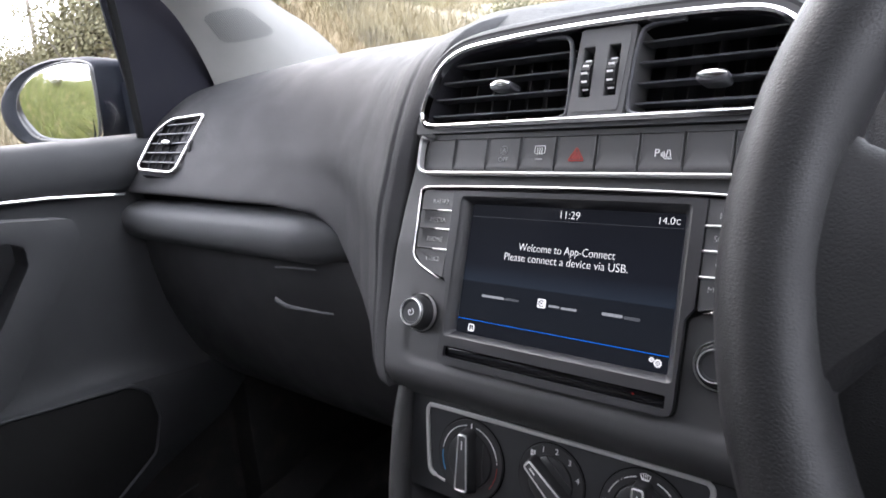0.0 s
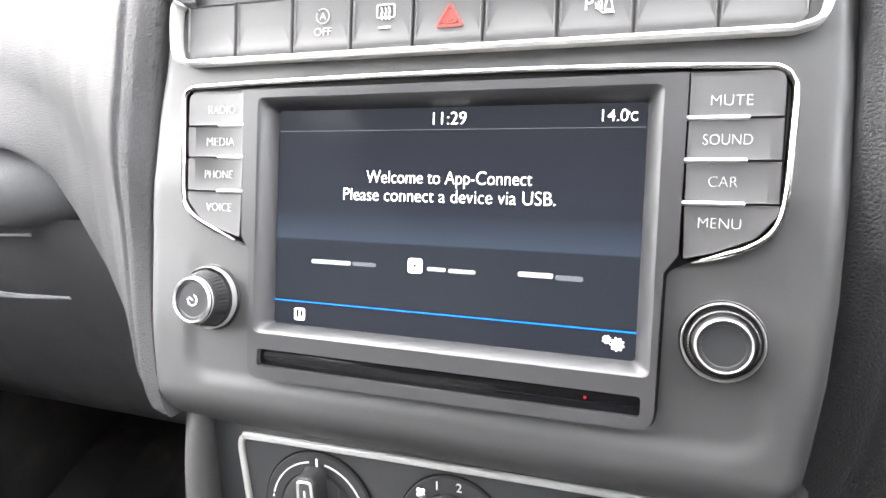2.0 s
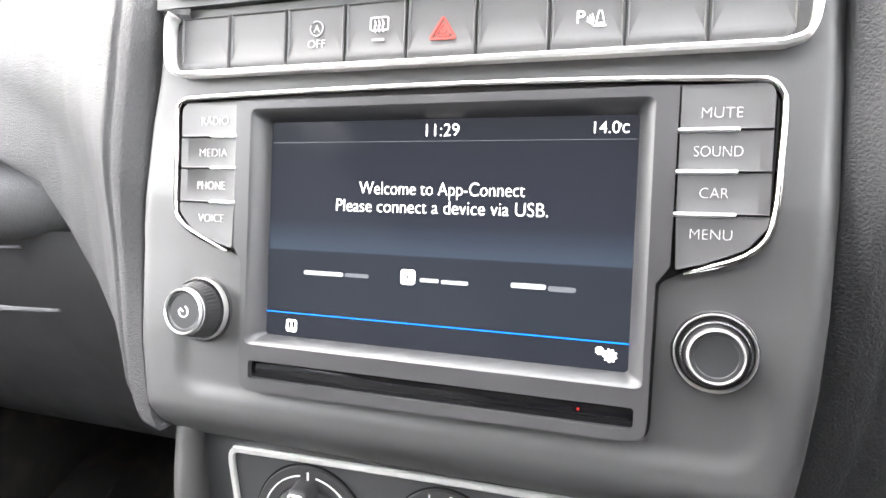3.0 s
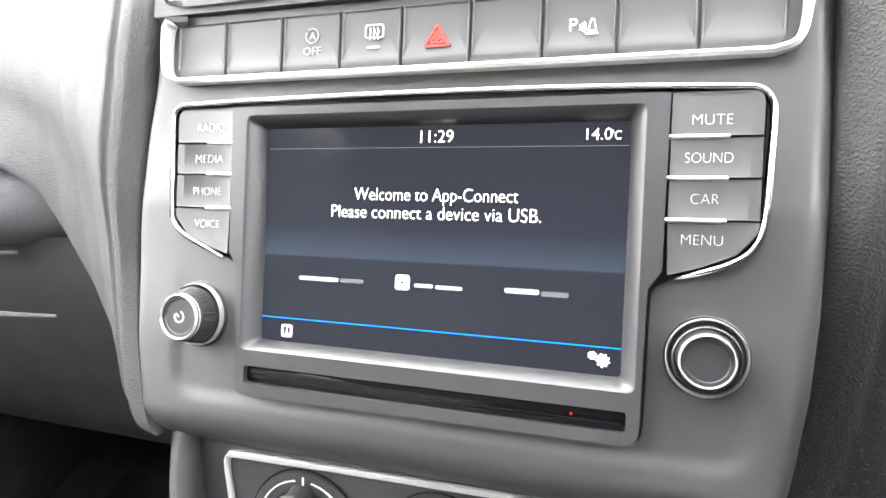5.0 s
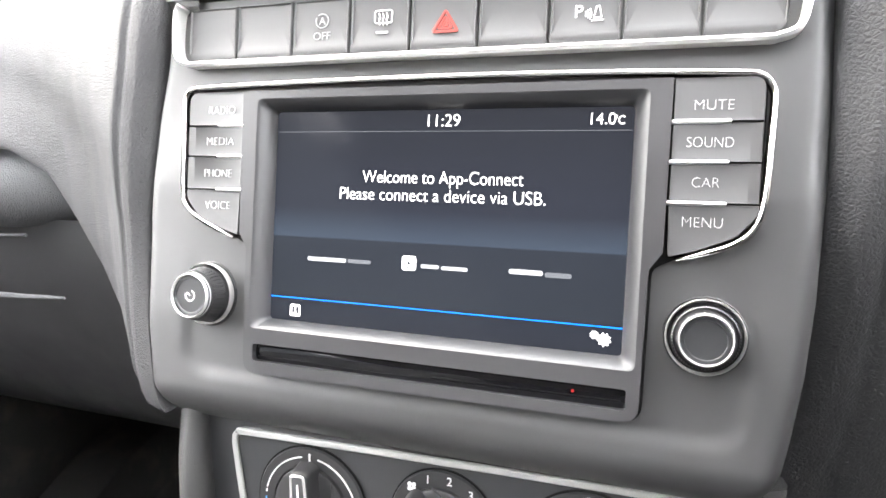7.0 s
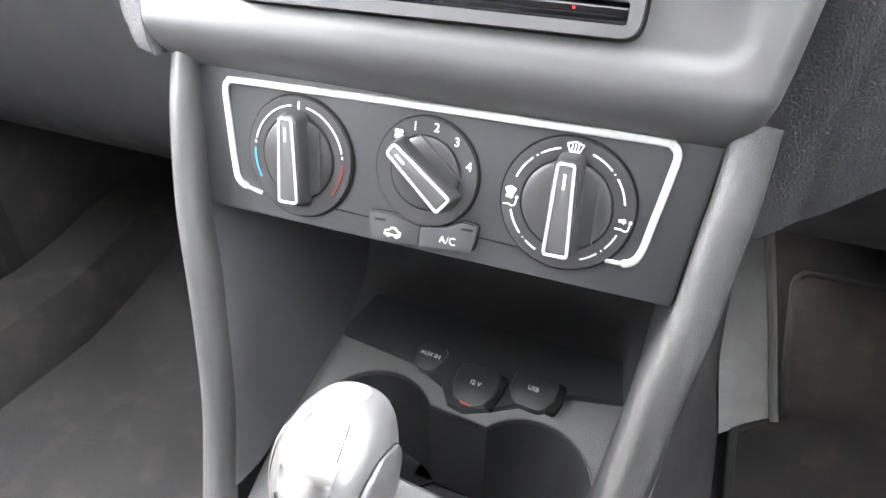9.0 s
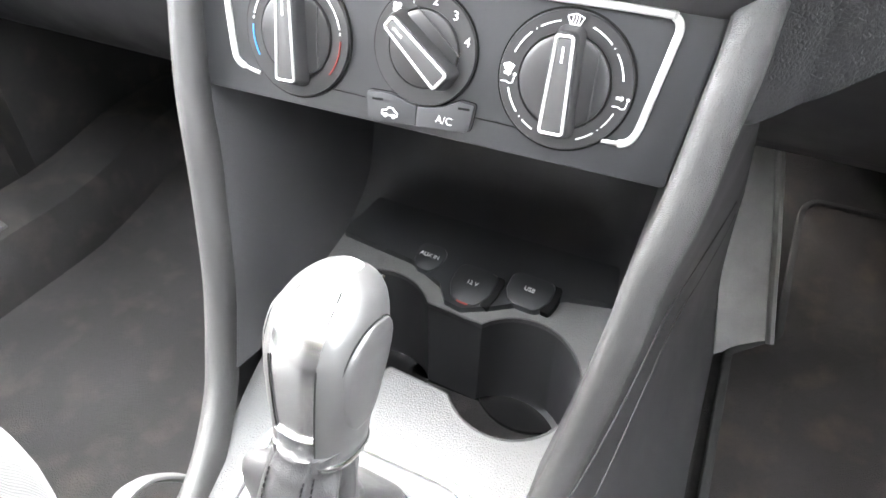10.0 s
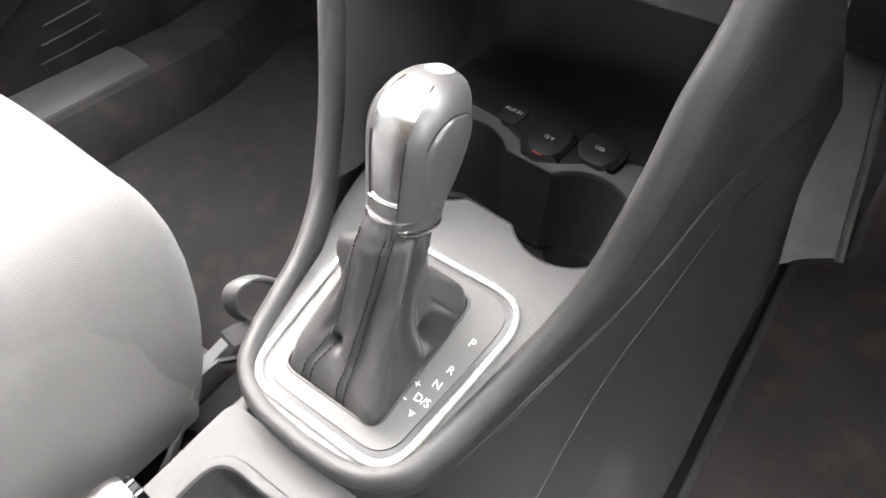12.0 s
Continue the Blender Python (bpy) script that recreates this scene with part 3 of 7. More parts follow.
def shrub(x, y, size, seed):
    rnd = random.Random(seed)
    z = ground_height(x, y)
    plant = thing("shrub", (x, y, z), "low scrubby shrub with small dull green leaves on the bank", "shrub", "shrubs on the bank")
    twigs, verts, faces = [], [], []
    for _ in range(9):
        a, tilt = rnd.uniform(0, 6.28), rnd.uniform(0.1, 0.9)
        end = Vector((math.cos(a) * tilt, math.sin(a) * tilt, 1)) * size * rnd.uniform(0.6, 1.0)
        twigs.append(sweep([Vector((x, y, z - 0.05)), Vector((x, y, z)) + end * 0.5 + Vector((0, 0, 0.05)), Vector((x, y, z)) + end], oval(0.018, 0.018, 5), up=(0.3, 1, 0.1), scale=lambda t: 1 - 0.85 * t))
        for _ in range(420):
            c = Vector((x, y, z)) + end * rnd.uniform(0.3, 1.1) + Vector([rnd.gauss(0, 0.16 * size) for _ in range(3)])
            n0, r = len(verts), 0.032 * size * rnd.uniform(0.5, 1.3)
            u = Vector([rnd.gauss(0, 1) for _ in range(3)]).normalized()
            v = u.orthogonal().normalized()
            verts += [c - u * r, c + v * r * 0.5, c + u * r, c - v * r * 0.5]
            faces.append((n0, n0 + 1, n0 + 2, n0 + 3))
    part("twigs", merged(*twigs), BARK, plant)
    me = bpy.data.meshes.new("crown")
    me.from_pydata([Vector(v) - Vector((x, y, z)) for v in verts], [], faces)
    me.materials.append(LEAF)
    new("crown", me).parent = plant


for k, (x, y, s) in enumerate([(-5.9, 1.85, 0.45), (-5.75, 2.05, 0.6), (-5.6, 2.3, 0.75), (-5.5, 2.55, 0.9), (-5.35, 2.75, 1.0), (-5.9, 2.9, 1.1), (-5.2, 3.2, 1.0), (-6.6, 4.2, 0.9), (-6.3, 1.75, 0.35), (-6.0, -4.5, 0.6), (-4.4, 6.6, 0.6), (-2.4, 7.2, 0.5), (-0.8, 7.0, 0.5)]):
    shrub(x, y, s, 40 + k)


def bare_tree(x, y, height, seed):
    rnd = random.Random(seed)
    z = ground_height(x, y)
    tree = thing("tree", (x, y, z), "thin bare grey tree on the skyline of the bank", "tree", "bare trees on the bank")
    top = Vector((x + rnd.uniform(-0.4, 0.4), y + rnd.uniform(-0.4, 0.4), z + height))
    foot = Vector((x, y, z - 0.1))
    part("trunk", sweep([foot, foot.lerp(top, 0.5) + Vector((0.08, 0.05, 0)), top], oval(0.028, 0.028, 8), up=(0.2, 1, 0), scale=lambda t: 1 - 0.8 * t), BARK, tree)
    limbs = []
    for _ in range(26):
        p = foot.lerp(top, rnd.uniform(0.35, 0.97))
        a, length = rnd.uniform(0, 6.28), rnd.uniform(0.3, 1.0)
        e = p + Vector((math.cos(a), math.sin(a), rnd.uniform(0.5, 1.3))) * length
        limbs.append(sweep([p, p.lerp(e, 0.5) + Vector((0, 0, 0.05)), e], oval(0.012, 0.012, 5), up=(0.3, 1, 0.2), scale=lambda t: 1 - 0.8 * t))
    part("limb", merged(*limbs), BARK, tree)


for k, (x, y, h) in enumerate([(-8.7, 2.80, 4.4), (-8.5, 3.10, 4.2), (-8.0, 3.5, 1.9), (-7.9, 3.75, 1.7), (-7.8, 3.9, 1.8)]):
    bare_tree(x, y, h, 70 + k)

# ---- dashboard ----
PAD_LEFT = [  # x; then y, z of the lower edge, the middle, the shoulder and the crest
    (-0.72, 0.055, 0.9045, 0.085, 0.962, 0.125, 1.000, 0.20, 1.036),
    (-0.66, 0.050, 0.9045, 0.083, 0.962, 0.125, 1.008, 0.20, 1.041),
    (-0.58, 0.050, 0.904, 0.085, 0.963, 0.130, 1.014, 0.20, 1.046),
    (-0.457, 0.050, 0.901, 0.083, 0.963, 0.130, 1.020, 0.20, 1.052),
    (-0.373, 0.050, 0.900, 0.080, 0.962, 0.128, 1.022, 0.20, 1.054),
    (-0.302, 0.048, 0.894, 0.072, 0.960, 0.122, 1.024, 0.20, 1.054),
    (-0.272, 0.046, 0.880, 0.064, 0.958, 0.117, 1.025, 0.20, 1.054),
    (-0.255, 0.042, 0.856, 0.057, 0.955, 0.113, 1.025, 0.20, 1.054),
    (-0.220, 0.023, 0.833, 0.040, 0.950, 0.100, 1.025, 0.20, 1.055),
    (-0.190, 0.002, 0.819, 0.022, 0.945, 0.085, 1.026, 0.20, 1.056),
    (-0.165, -0.020, 0.812, 0.004, 0.935, 0.065, 1.029, 0.20, 1.058),
    (-0.156, -0.031, 0.803, -0.002, 0.930, 0.058, 1.030, 0.20, 1.059),
    (-0.146, -0.040, 0.796, -0.004, 0.920, 0.053, 1.031, 0.20, 1.060),
    (-0.1385, -0.042, 0.795, 0.001, 0.920, 0.050, 1.031, 0.20, 1.060)]
PAD_RIGHT = [
    (0.1385, -0.020, 0.750, 0.001, 0.920, 0.050, 1.031, 0.20, 1.060),
    (0.146, -0.018, 0.750, -0.005, 0.920, 0.052, 1.031, 0.20, 1.060),
    (0.160, -0.014, 0.768, -0.002, 0.930, 0.056, 1.034, 0.20, 1.065),
    (0.18, -0.008, 0.796, 0.004, 0.935, 0.062, 1.040, 0.20, 1.08),
    (0.22, 0.004, 0.835, 0.012, 0.935, 0.064, 1.05, 0.19, 1.10),
    (0.30, 0.010, 0.86, 0.020, 0.935, 0.066, 1.06, 0.19, 1.12),
    (0.45, 0.010, 0.86, 0.020, 0.935, 0.068, 1.06, 0.19, 1.12),
    (0.55, 0.010, 0.86, 0.030, 0.945, 0.085, 1.04, 0.20, 1.07),
    (0.71, 0.035, 0.86, 0.050, 0.955, 0.105, 1.02, 0.20, 1.04)]


HALF = [(-0.1375, 0.1255), (-0.13, 0.1295), (-0.119, 0.1325), (-0.094, 0.136), (-0.044, 0.1382), (0.0, 0.1373), (0.04, 0.1338), (0.056, 0.1305), (0.12, 0.118)]
HALF_RIGHT = [(-0.1375, 0.1150), (-0.13, 0.1190), (-0.119, 0.1228), (-0.108, 0.1248), (-0.0865, 0.1278), (-0.062, 0.1298), (-0.02, 0.1310), (0.0085, 0.1316), (0.034, 0.1310), (0.056, 0.1295), (0.12, 0.118)]


def pad_rows(table):
    lo, hi = table[0][0], table[-1][0]
    near = max(lo, -0.22) if lo < 0 else lo
    xs = sorted(set([lo + (hi - lo) * i / 70 for i in range(71)] + ([-0.22 + 0.082 * i / 60 for i in range(60)] if lo < 0 else [0.1385 + 0.06 * i / 50 for i in range(50)])))
    rows = []
    for x in xs:
        ly, lz, my, mz, sy, sz, cy, cz = lerp_table(table, x)
        prof = spline([(ly + 0.02, lz - 0.003, 0), (ly + 0.004, lz - 0.002, 0), (ly, lz + 0.004, 0), ((ly + my) / 2 - 0.001, (lz + mz) / 2, 0), (my, mz, 0), (sy, sz, 0), (cy, cz, 0), (0.34, cz + 0.004, 0), (0.5, cz - 0.006, 0), (0.74, cz - 0.02, 0)], 7)
        row = []
        crease = 0.0016 * math.exp(-(((abs(x) - 0.1535) / 0.0022) ** 2))
        for p in prof:
            back = crease * (1 if p.x < 0.08 else 0)
            # The inner edge follows the outline of the fascia.
            edge = lerp_table(HALF if x < 0 else HALF_RIGHT, (p.y - 0.92) / 0.94)[0] + 0.0012
            pull_in = max(0.0, 1 - (abs(x) - 0.1385) / 0.03)
            row.append((math.copysign(abs(x) + (edge - 0.1385) * pull_in, x), p.x + back, p.y))
        rows.append(row)
    # The skin turns in behind the fascia.
    end = rows[-1] if lo < 0 else rows[0]
    turn = [[(p[0] - math.copysign(d, p[0]), p[1] + b, p[2]) for p in end] for d, b in ((0.001, 0.001), (0.0018, 0.004), (0.004, 0.03))]
    return rows + turn if lo < 0 else turn[::-1] + rows


dash = thing("dashboard", (0, 0.3, 0.62), "dark grey grained dashboard with a padded top", "dashboard")
part("pad", loft(pad_rows(PAD_LEFT), closed=False, caps=False), PAD, dash, "grained soft grey dashboard skin with a swooping lower edge")
part("pad", loft(pad_rows(PAD_RIGHT), closed=False, caps=False), PAD, dash, "grained soft grey skin on the driver's side")

# The rounded lip under the pad, and the dark knee panel behind it.
lip_rows, knee_rows = [], []
for i in range(61):
    x = -0.72 + 0.54 * i / 60
    k = max(0.0, (x + 0.24) / 0.09)
    dz = -0.006 * min(1, k) ** 2
    tuck = 0.035 * min(1.0, max(0.0, (x + 0.335) / 0.08))
    lip_rows.append([(x, p.x + tuck, p.y + dz) for p in spline([(0.090, 0.892, 0), (0.064, 0.8895, 0), (0.049, 0.884, 0), (0.0405, 0.876, 0), (0.039, 0.862, 0), (0.0455, 0.848, 0), (0.058, 0.838, 0), (0.068, 0.835, 0)], 6)])
    knee_rows.append([(x, p.x, p.y + dz) for p in spline([(0.066, 0.842, 0), (0.066, 0.825, 0), (0.069, 0.79, 0), (0.085, 0.72, 0), (0.13, 0.63, 0), (0.22, 0.585, 0), (0.5, 0.58, 0), (0.84, 0.60, 0)], 6)])
part("lip", loft(lip_rows, closed=False, caps=False), PAD_LIP_LIT, dash, "smooth rounded lip above the glovebox")
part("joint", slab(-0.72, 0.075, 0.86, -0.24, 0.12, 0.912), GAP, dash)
part("knee_panel", loft([[(x, y, z) for x, y, z in ((0.139 + 0.571 * i / 20, 0.004 + a, b) for a, b in ((0.035, 0.86), (0.045, 0.80), (0.085, 0.73), (0.20, 0.63), (0.38, 0.53), (0.84, 0.50)))] for i in range(21)], closed=False, caps=False), HARD, dash, "black plastic panel over the driver's footwell")

glovebox = thing("glovebox", (-0.42, 0.10, 0.60), "black glovebox door with two thin latch edges coloured as if lit", "glovebox")
part("door", loft(knee_rows, closed=False, caps=False), KNOB, glovebox)
LATCH = Matrix.Translation((-0.345, 0.062, 0.812)) @ Matrix.Rotation(radians(-6), 4, "Y") @ Matrix.Rotation(radians(-8), 4, "X")
# Latch edges reuse the lit lip colour as their highlights.
part("edge", sweep([(-0.05, -0.005, 0.0205), (-0.015, -0.0055, 0.0195), (0.02, -0.005, 0.0175)], oval(0.0011, 0.0009, 6)), PAD_LIP_LIT, glovebox, "", LATCH)
part("pull", sweep(spline([(-0.052, -0.006, -0.015), (-0.03, -0.008, -0.021), (0.0, -0.008, -0.024), (0.044, -0.006, -0.027)], 5), oval(0.0022, 0.0014, 8), scale=lambda t: 1.5 - t), PAD_LIP_LIT, glovebox, "", LATCH)


# ---- centre stack ----
def fascia_front(x, z):
    """Depth of the satin fascia: flat, with a shallow dished field round the display that ends in a soft line, and a lower edge that rolls under."""
    hw = lerp_table(HALF if x < 0 else HALF_RIGHT, z)[0]
    dx, dz = abs(x) - 0.100, -0.100 - z
    d = math.hypot(max(dx, 0), max(dz, 0)) if dx > 0 or dz > 0 else max(dx, dz)
    edge = min(1.0, max(0.0, (d - 0.007) / 0.0075))
    fade = min(1.0, max(0.0, (-0.052 - z) / 0.035))
    y = -0.003 + 0.0042 * min(1.0, max(0.0, (z + 0.03) / 0.05)) - 0.0014 * (edge * edge * (3 - 2 * edge)) * fade
    under = max(0.0, (-0.117 - z) / 0.0205)
    y += 0.022 * under ** 2.2
    if abs(x) < 0.0772 and -0.1035 < z < 0.0055:
        return 0.006
    near = max(0.0, (abs(x) - hw + 0.009) / 0.009)
    return y + 0.008 * near ** 3


rows = []
for j in range(150):
    z = -0.1375 + 0.1865 * j / 149
    hl, hr = lerp_table(HALF, z)[0], lerp_table(HALF_RIGHT, z)[0]
    rows.append([(x, fascia_front(x, z), z) for x in [-hl + (hl + hr) * i / 150 for i in range(151)]])
stack = thing("center_stack", STACK @ Vector((0, 0.03, -0.137)), "satin dark grey centre stack fascia with fine dust", "fascia panel")
part("fascia", thick(rows, (0, 0.03, 0)), FASCIA, stack, m=STACK)

ARCH = [(-0.112, 0.0542), (-0.1205, 0.0556), (-0.1252, 0.0605), (-0.1258, 0.068), (-0.1215, 0.084), (-0.1135, 0.0975), (-0.101, 0.1058), (-0.083, 0.1092), (-0.045, 0.1114), (0.0, 0.1122)]
arch = spline([(p[0], p[1]) for p in ARCH + mirrored(ARCH[:-1])], 5)


def grown(points, d):
    """The outline pushed outwards by d."""
    out, n = [], len(points)
    for i, p in enumerate(points):
        t = (Vector(points[min(n - 1, i + 1)]) - Vector(points[max(0, i - 1)])).normalized()
        out.append(Vector((p[0] - t.y * d, p[1] + t.x * d)))
    return out


surround_outer = [Vector((-0.1305, 0.0495))] + [q for q in grown(arch, 0.006) if q.y > 0.058] + [Vector((0.1305, 0.0495))]
part("vent_surround", holed(surround_outer, [arch], -0.002, 0.03), FASCIA, stack, m=STACK)
hood_rings = []
for off, y, lift in ((0.0055, -0.0015, 0), (0.008, -0.0018, 0), (0.0115, 0.001, 0), (0.015, 0.007, 0.0005), (0.018, 0.018, 0.003), (0.0195, 0.04, 0.012), (0.0185, 0.06, 0.022), (0.016, 0.085, 0.031), (0.012, 0.12, 0.036), (0.008, 0.18, 0.030)):
    hood_rings.append([(q.x * (1 + 0.25 * max(0, y - 0.03)), y, q.y + lift) for q in grown(arch, off)])
part("hood", loft(hood_rings, closed=False, caps=False), PAD, stack, "grained hood rolling over the centre vents", STACK)
COVER = spline([(0.094, 1.012, 0), (0.097, 1.034, 0), (0.13, 1.0455, 0), (0.2, 1.0575, 0), (0.34, 1.0625, 0), (0.5, 1.0525, 0), (0.74, 1.0385, 0)], 6)
part("top_cover", loft([[(-0.15 + 0.30 * i / 24, p.x - 0.006 * abs(i / 12 - 1) ** 2, p.y + 0.0085 * min(1.0, max(0.0, (abs(i / 12 - 1) - 0.3) / 0.4)) * min(1.0, max(0.0, (p.x - 0.096) / 0.04)) * min(1.0, max(0.0, (0.45 - p.x) / 0.2))) for p in COVER] for i in range(25)], closed=False, caps=False), PAD, stack, "grained dashboard top behind the vents")
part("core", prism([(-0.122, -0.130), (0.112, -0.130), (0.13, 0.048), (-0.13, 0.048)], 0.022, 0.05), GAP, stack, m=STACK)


vents = thing("center_vents", STACK @ Vector((0, 0.03, 0.056)), "pair of black louvred air vents in a chrome frame", "air vent")
part("frame", sweep([(p[0], -0.002, p[1]) for p in arch], [(-0.0016, 0.004), (-0.0016, -0.002), (0.0, -0.0032), (0.0022, -0.002), (0.0022, 0.004)], True), CHROME, vents, "bright chrome frame", STACK)
part("duct", prism([(p.x * 0.985, 0.083 + (p.y - 0.083) * 0.97) for p in arch], 0.040, 0.044), VENT_DARK, vents, m=STACK)
part("shroud", sweep([(p[0], 0.0, p[1]) for p in arch], [(-0.0002, 0.0), (-0.0014, 0.0), (-0.0014, 0.044), (-0.0002, 0.044)], True), VENT_DARK, vents, m=STACK)
# Column with the two thumb wheels.
col_m = STACK @ Matrix.Translation((0.0, -0.0015, 0))
column = part("column", holed(rounded([(-0.0088, 0.0555), (0.0268, 0.0555), (0.0302, 0.110), (-0.0055, 0.110)], 0.002), [rounded(box2(-0.0022, 0.068, 0.0050, 0.0985), 0.001), rounded(box2(0.0142, 0.068, 0.0214, 0.0985), 0.001)], 0.0, 0.03), COLUMN, vents, m=col_m)
part("plateau", holed(rounded([(-0.0060, 0.0590), (0.0240, 0.0590), (0.0275, 0.1060), (-0.0030, 0.1060)], 0.003), [rounded(box2(-0.0026, 0.0676, 0.0054, 0.0989), 0.001), rounded(box2(0.0138, 0.0676, 0.0218, 0.0989), 0.001)], -0.0008, 0.0005), COLUMN, column, "", col_m)
part("well", prism(box2(-0.0040, 0.066, 0.0232, 0.100), 0.0105, 0.012), KNOB, column, "", col_m)
for cx in (0.0014, 0.0178):
    ringsw = [[(cx + sx, 0.0085 - r * math.cos(a) * 1.0, 0.0815 + r * math.sin(a)) for a in [2 * math.pi * i / 72 for i in range(72)] for r in [0.0118 - (0.0007 if round(a / (2 * math.pi) * 72) % 6 < 2 else 0)]] for sx in (-0.0029, -0.0022, 0.0022, 0.0029)]
    part("thumb_wheel", loft(ringsw), KNOB, column, "ribbed black thumb wheel", col_m)
    for k, ang in enumerate((-48, -24, 0, 24, 48)):
        a = radians(ang)
        part("mark", slab(cx - 0.0018, 0.0085 - 0.0122 * math.cos(a) - 0.0002, 0.0815 + 0.0118 * math.sin(a) - 0.0006, cx + 0.0018, 0.0085 - 0.0116 * math.cos(a), 0.0815 + 0.0118 * math.sin(a) + 0.0006), WHITE_INK, column, m=col_m)


def louvres(side):
    """Four slats and a row of upright vanes of one vent, with its rounded inner frame and thumb tab."""
    inner, outer = (0.0310, 0.1235) if side > 0 else (0.0122, 0.1235)
    for j in range(4):
        z = 0.0642 + 0.0122 * j
        out = outer - (0.0 if z < 0.09 else (z - 0.09) * 1.2)
        path = [(side * (inner + (out - inner) * i / 12), 0.010, z) for i in range(13)]
        part("slat", sweep(path, [(side * a, b) for a, b in ((-0.0006, -0.0042), (0.0004, -0.0046), (0.0009, -0.0036), (0.0011, 0.0), (0.0022, 0.010), (0.0012, 0.010), (-0.0004, 0.0))], up=(0, 1, 0)), LOUVER, vents, m=STACK)
    for i in range(7):
        x = inner + 0.010 + 0.0148 * i
        part("vane", slab(side * x - 0.0005, 0.019, 0.0575, side * x + 0.0005, 0.036, 0.106 if x < 0.1 else 0.098), KNOB, vents, m=STACK)
    edge = spline([(inner + 0.026, 0.1092), (inner + 0.006, 0.1080), (inner + 0.0005, 0.1020), (inner - 0.0015, 0.0850), (inner - 0.0022, 0.0640), (inner + 0.0015, 0.0570), (inner + 0.020, 0.0560)], 5)
    part("pod_edge", sweep([(side * p.x, 0.001, p.y) for p in edge], oval(0.0014, 0.0022, 8)), LOUVER, vents, "rounded dark inner frame", STACK)
    cx, cz = (0.075, 0.0750) if side > 0 else (-0.062, 0.0808)
    tab = part("tab", loft([[(cx + a * 0.0085 * k, -0.0005 + y, cz + b * 0.0034 * k) for a, b in [(math.copysign(abs(math.cos(t)) ** 0.6, math.cos(t)), math.copysign(abs(math.sin(t)) ** 0.7, math.sin(t))) for t in [2 * math.pi * i / 24 for i in range(24)]]] for k, y in ((0.75, -0.0018), (0.95, -0.0008), (1.0, 0.002), (0.9, 0.012))]), LOUVER, vents, "black thumb tab with a chrome tip", STACK)
    part("tip", loft([[(cx + a * 0.0078 * k, -0.0024 + y, cz + 0.0006 + b * 0.0022 * k) for a, b in [(math.cos(t), math.sin(t)) for t in [2 * math.pi * i / 24 for i in range(24)]]] for k, y in ((0.5, -0.0013), (0.9, -0.0008), (1.0, 0.0), (0.95, 0.001))]), CHROME, tab, "", STACK)


louvres(-1)
louvres(1)

# ---- button row ----
KEY_FRAME = STACK @ Matrix.Translation((0, 0.0042, 0))
keys = thing("button_panel", STACK @ Vector((0, 0.01, 0.02)), "row of dark grey rocker buttons in a chrome U-shaped trim", "button row")
edges = [-0.1185, -0.0933, -0.066, -0.0396, -0.0137, 0.0135, 0.0399, 0.0651, 0.0907, 0.1165]
part("bed", prism(rounded(box2(-0.1195, 0.0218, 0.1178, 0.0462), [0.007, 0.007, 0.002, 0.002]), -0.0022, 0.004), GAP, keys, m=KEY_FRAME)
key_parts = []
for i, (a, b) in enumerate(zip(edges, edges[1:])):
    rl = 0.0065 if i == 0 else 0.0004
    rr = 0.0065 if i == 8 else 0.0004
    # Each key is a flat face with a brighter bevel along its foot.
    outline = rounded(box2(a + 0.00025, 0.0225, b - 0.00025, 0.0456), [rl, rr, 0.0006, 0.0006], 6)
    bm = bmesh.new()

    def inset(d, foot):
        return [Vector((min(max(p.x, a + 0.00025 + d), b - 0.00025 - d), min(max(p.y, 0.0225 + d + foot), 0.0456 - d))) for p in outline]

    rings = [[(p.x, 0.001, p.y) for p in outline], [(p.x, -0.0042, p.y) for p in inset(0.0001, 0.0)], [(p.x, -0.0048, p.y) for p in inset(0.0005, 0.0004)], [(p.x, -0.0050, p.y) for p in inset(0.0007, 0.0026)], [(p.x, -0.0043, p.y) for p in inset(0.0012, 0.0036)], [(p.x, -0.0043, p.y) for p in inset(0.005, 0.008)]]
    key_parts.append(part("button", loft(rings), BUTTON, keys, m=KEY_FRAME))
trim_pts = spline([(-0.1200, 0.0460), (-0.1220, 0.0430), (-0.1222, 0.0300), (-0.1202, 0.0232), (-0.1140, 0.0207)], 6) + spline([(0.1120, 0.0203), (0.1185, 0.0228), (0.1208, 0.0300), (0.1212, 0.0430), (0.1195, 0.0460)], 6)
part("trim", sweep([(p.x, -0.003, p.y) for p in trim_pts], [(-0.0011, 0.003), (-0.0011, -0.002), (0.0, -0.0030), (0.0011, -0.002), (0.0011, 0.003)], scale=lambda t: 1.0 + 0.35 * abs(2 * t - 1) ** 3), SATIN, keys, "chrome U-shaped trim", STACK)
INK_Y = -0.0045
part("print", lettering("OFF", 0.0044, -0.0522, 0.0306, INK_Y, width=0.0078), GREY_INK, key_parts[2], "white print", KEY_FRAME)
part("print", lettering("A", 0.0043, -0.0522, 0.0366, INK_Y), GREY_INK, key_parts[2], "", KEY_FRAME)
for a0, a1 in ((-48, 128), (150, 318)):
    part("print", stroke(circle(-0.0522, 0.0367, 0.0028, 24, a0, a1), 0.0004, INK_Y), GREY_INK, key_parts[2], "", KEY_FRAME)
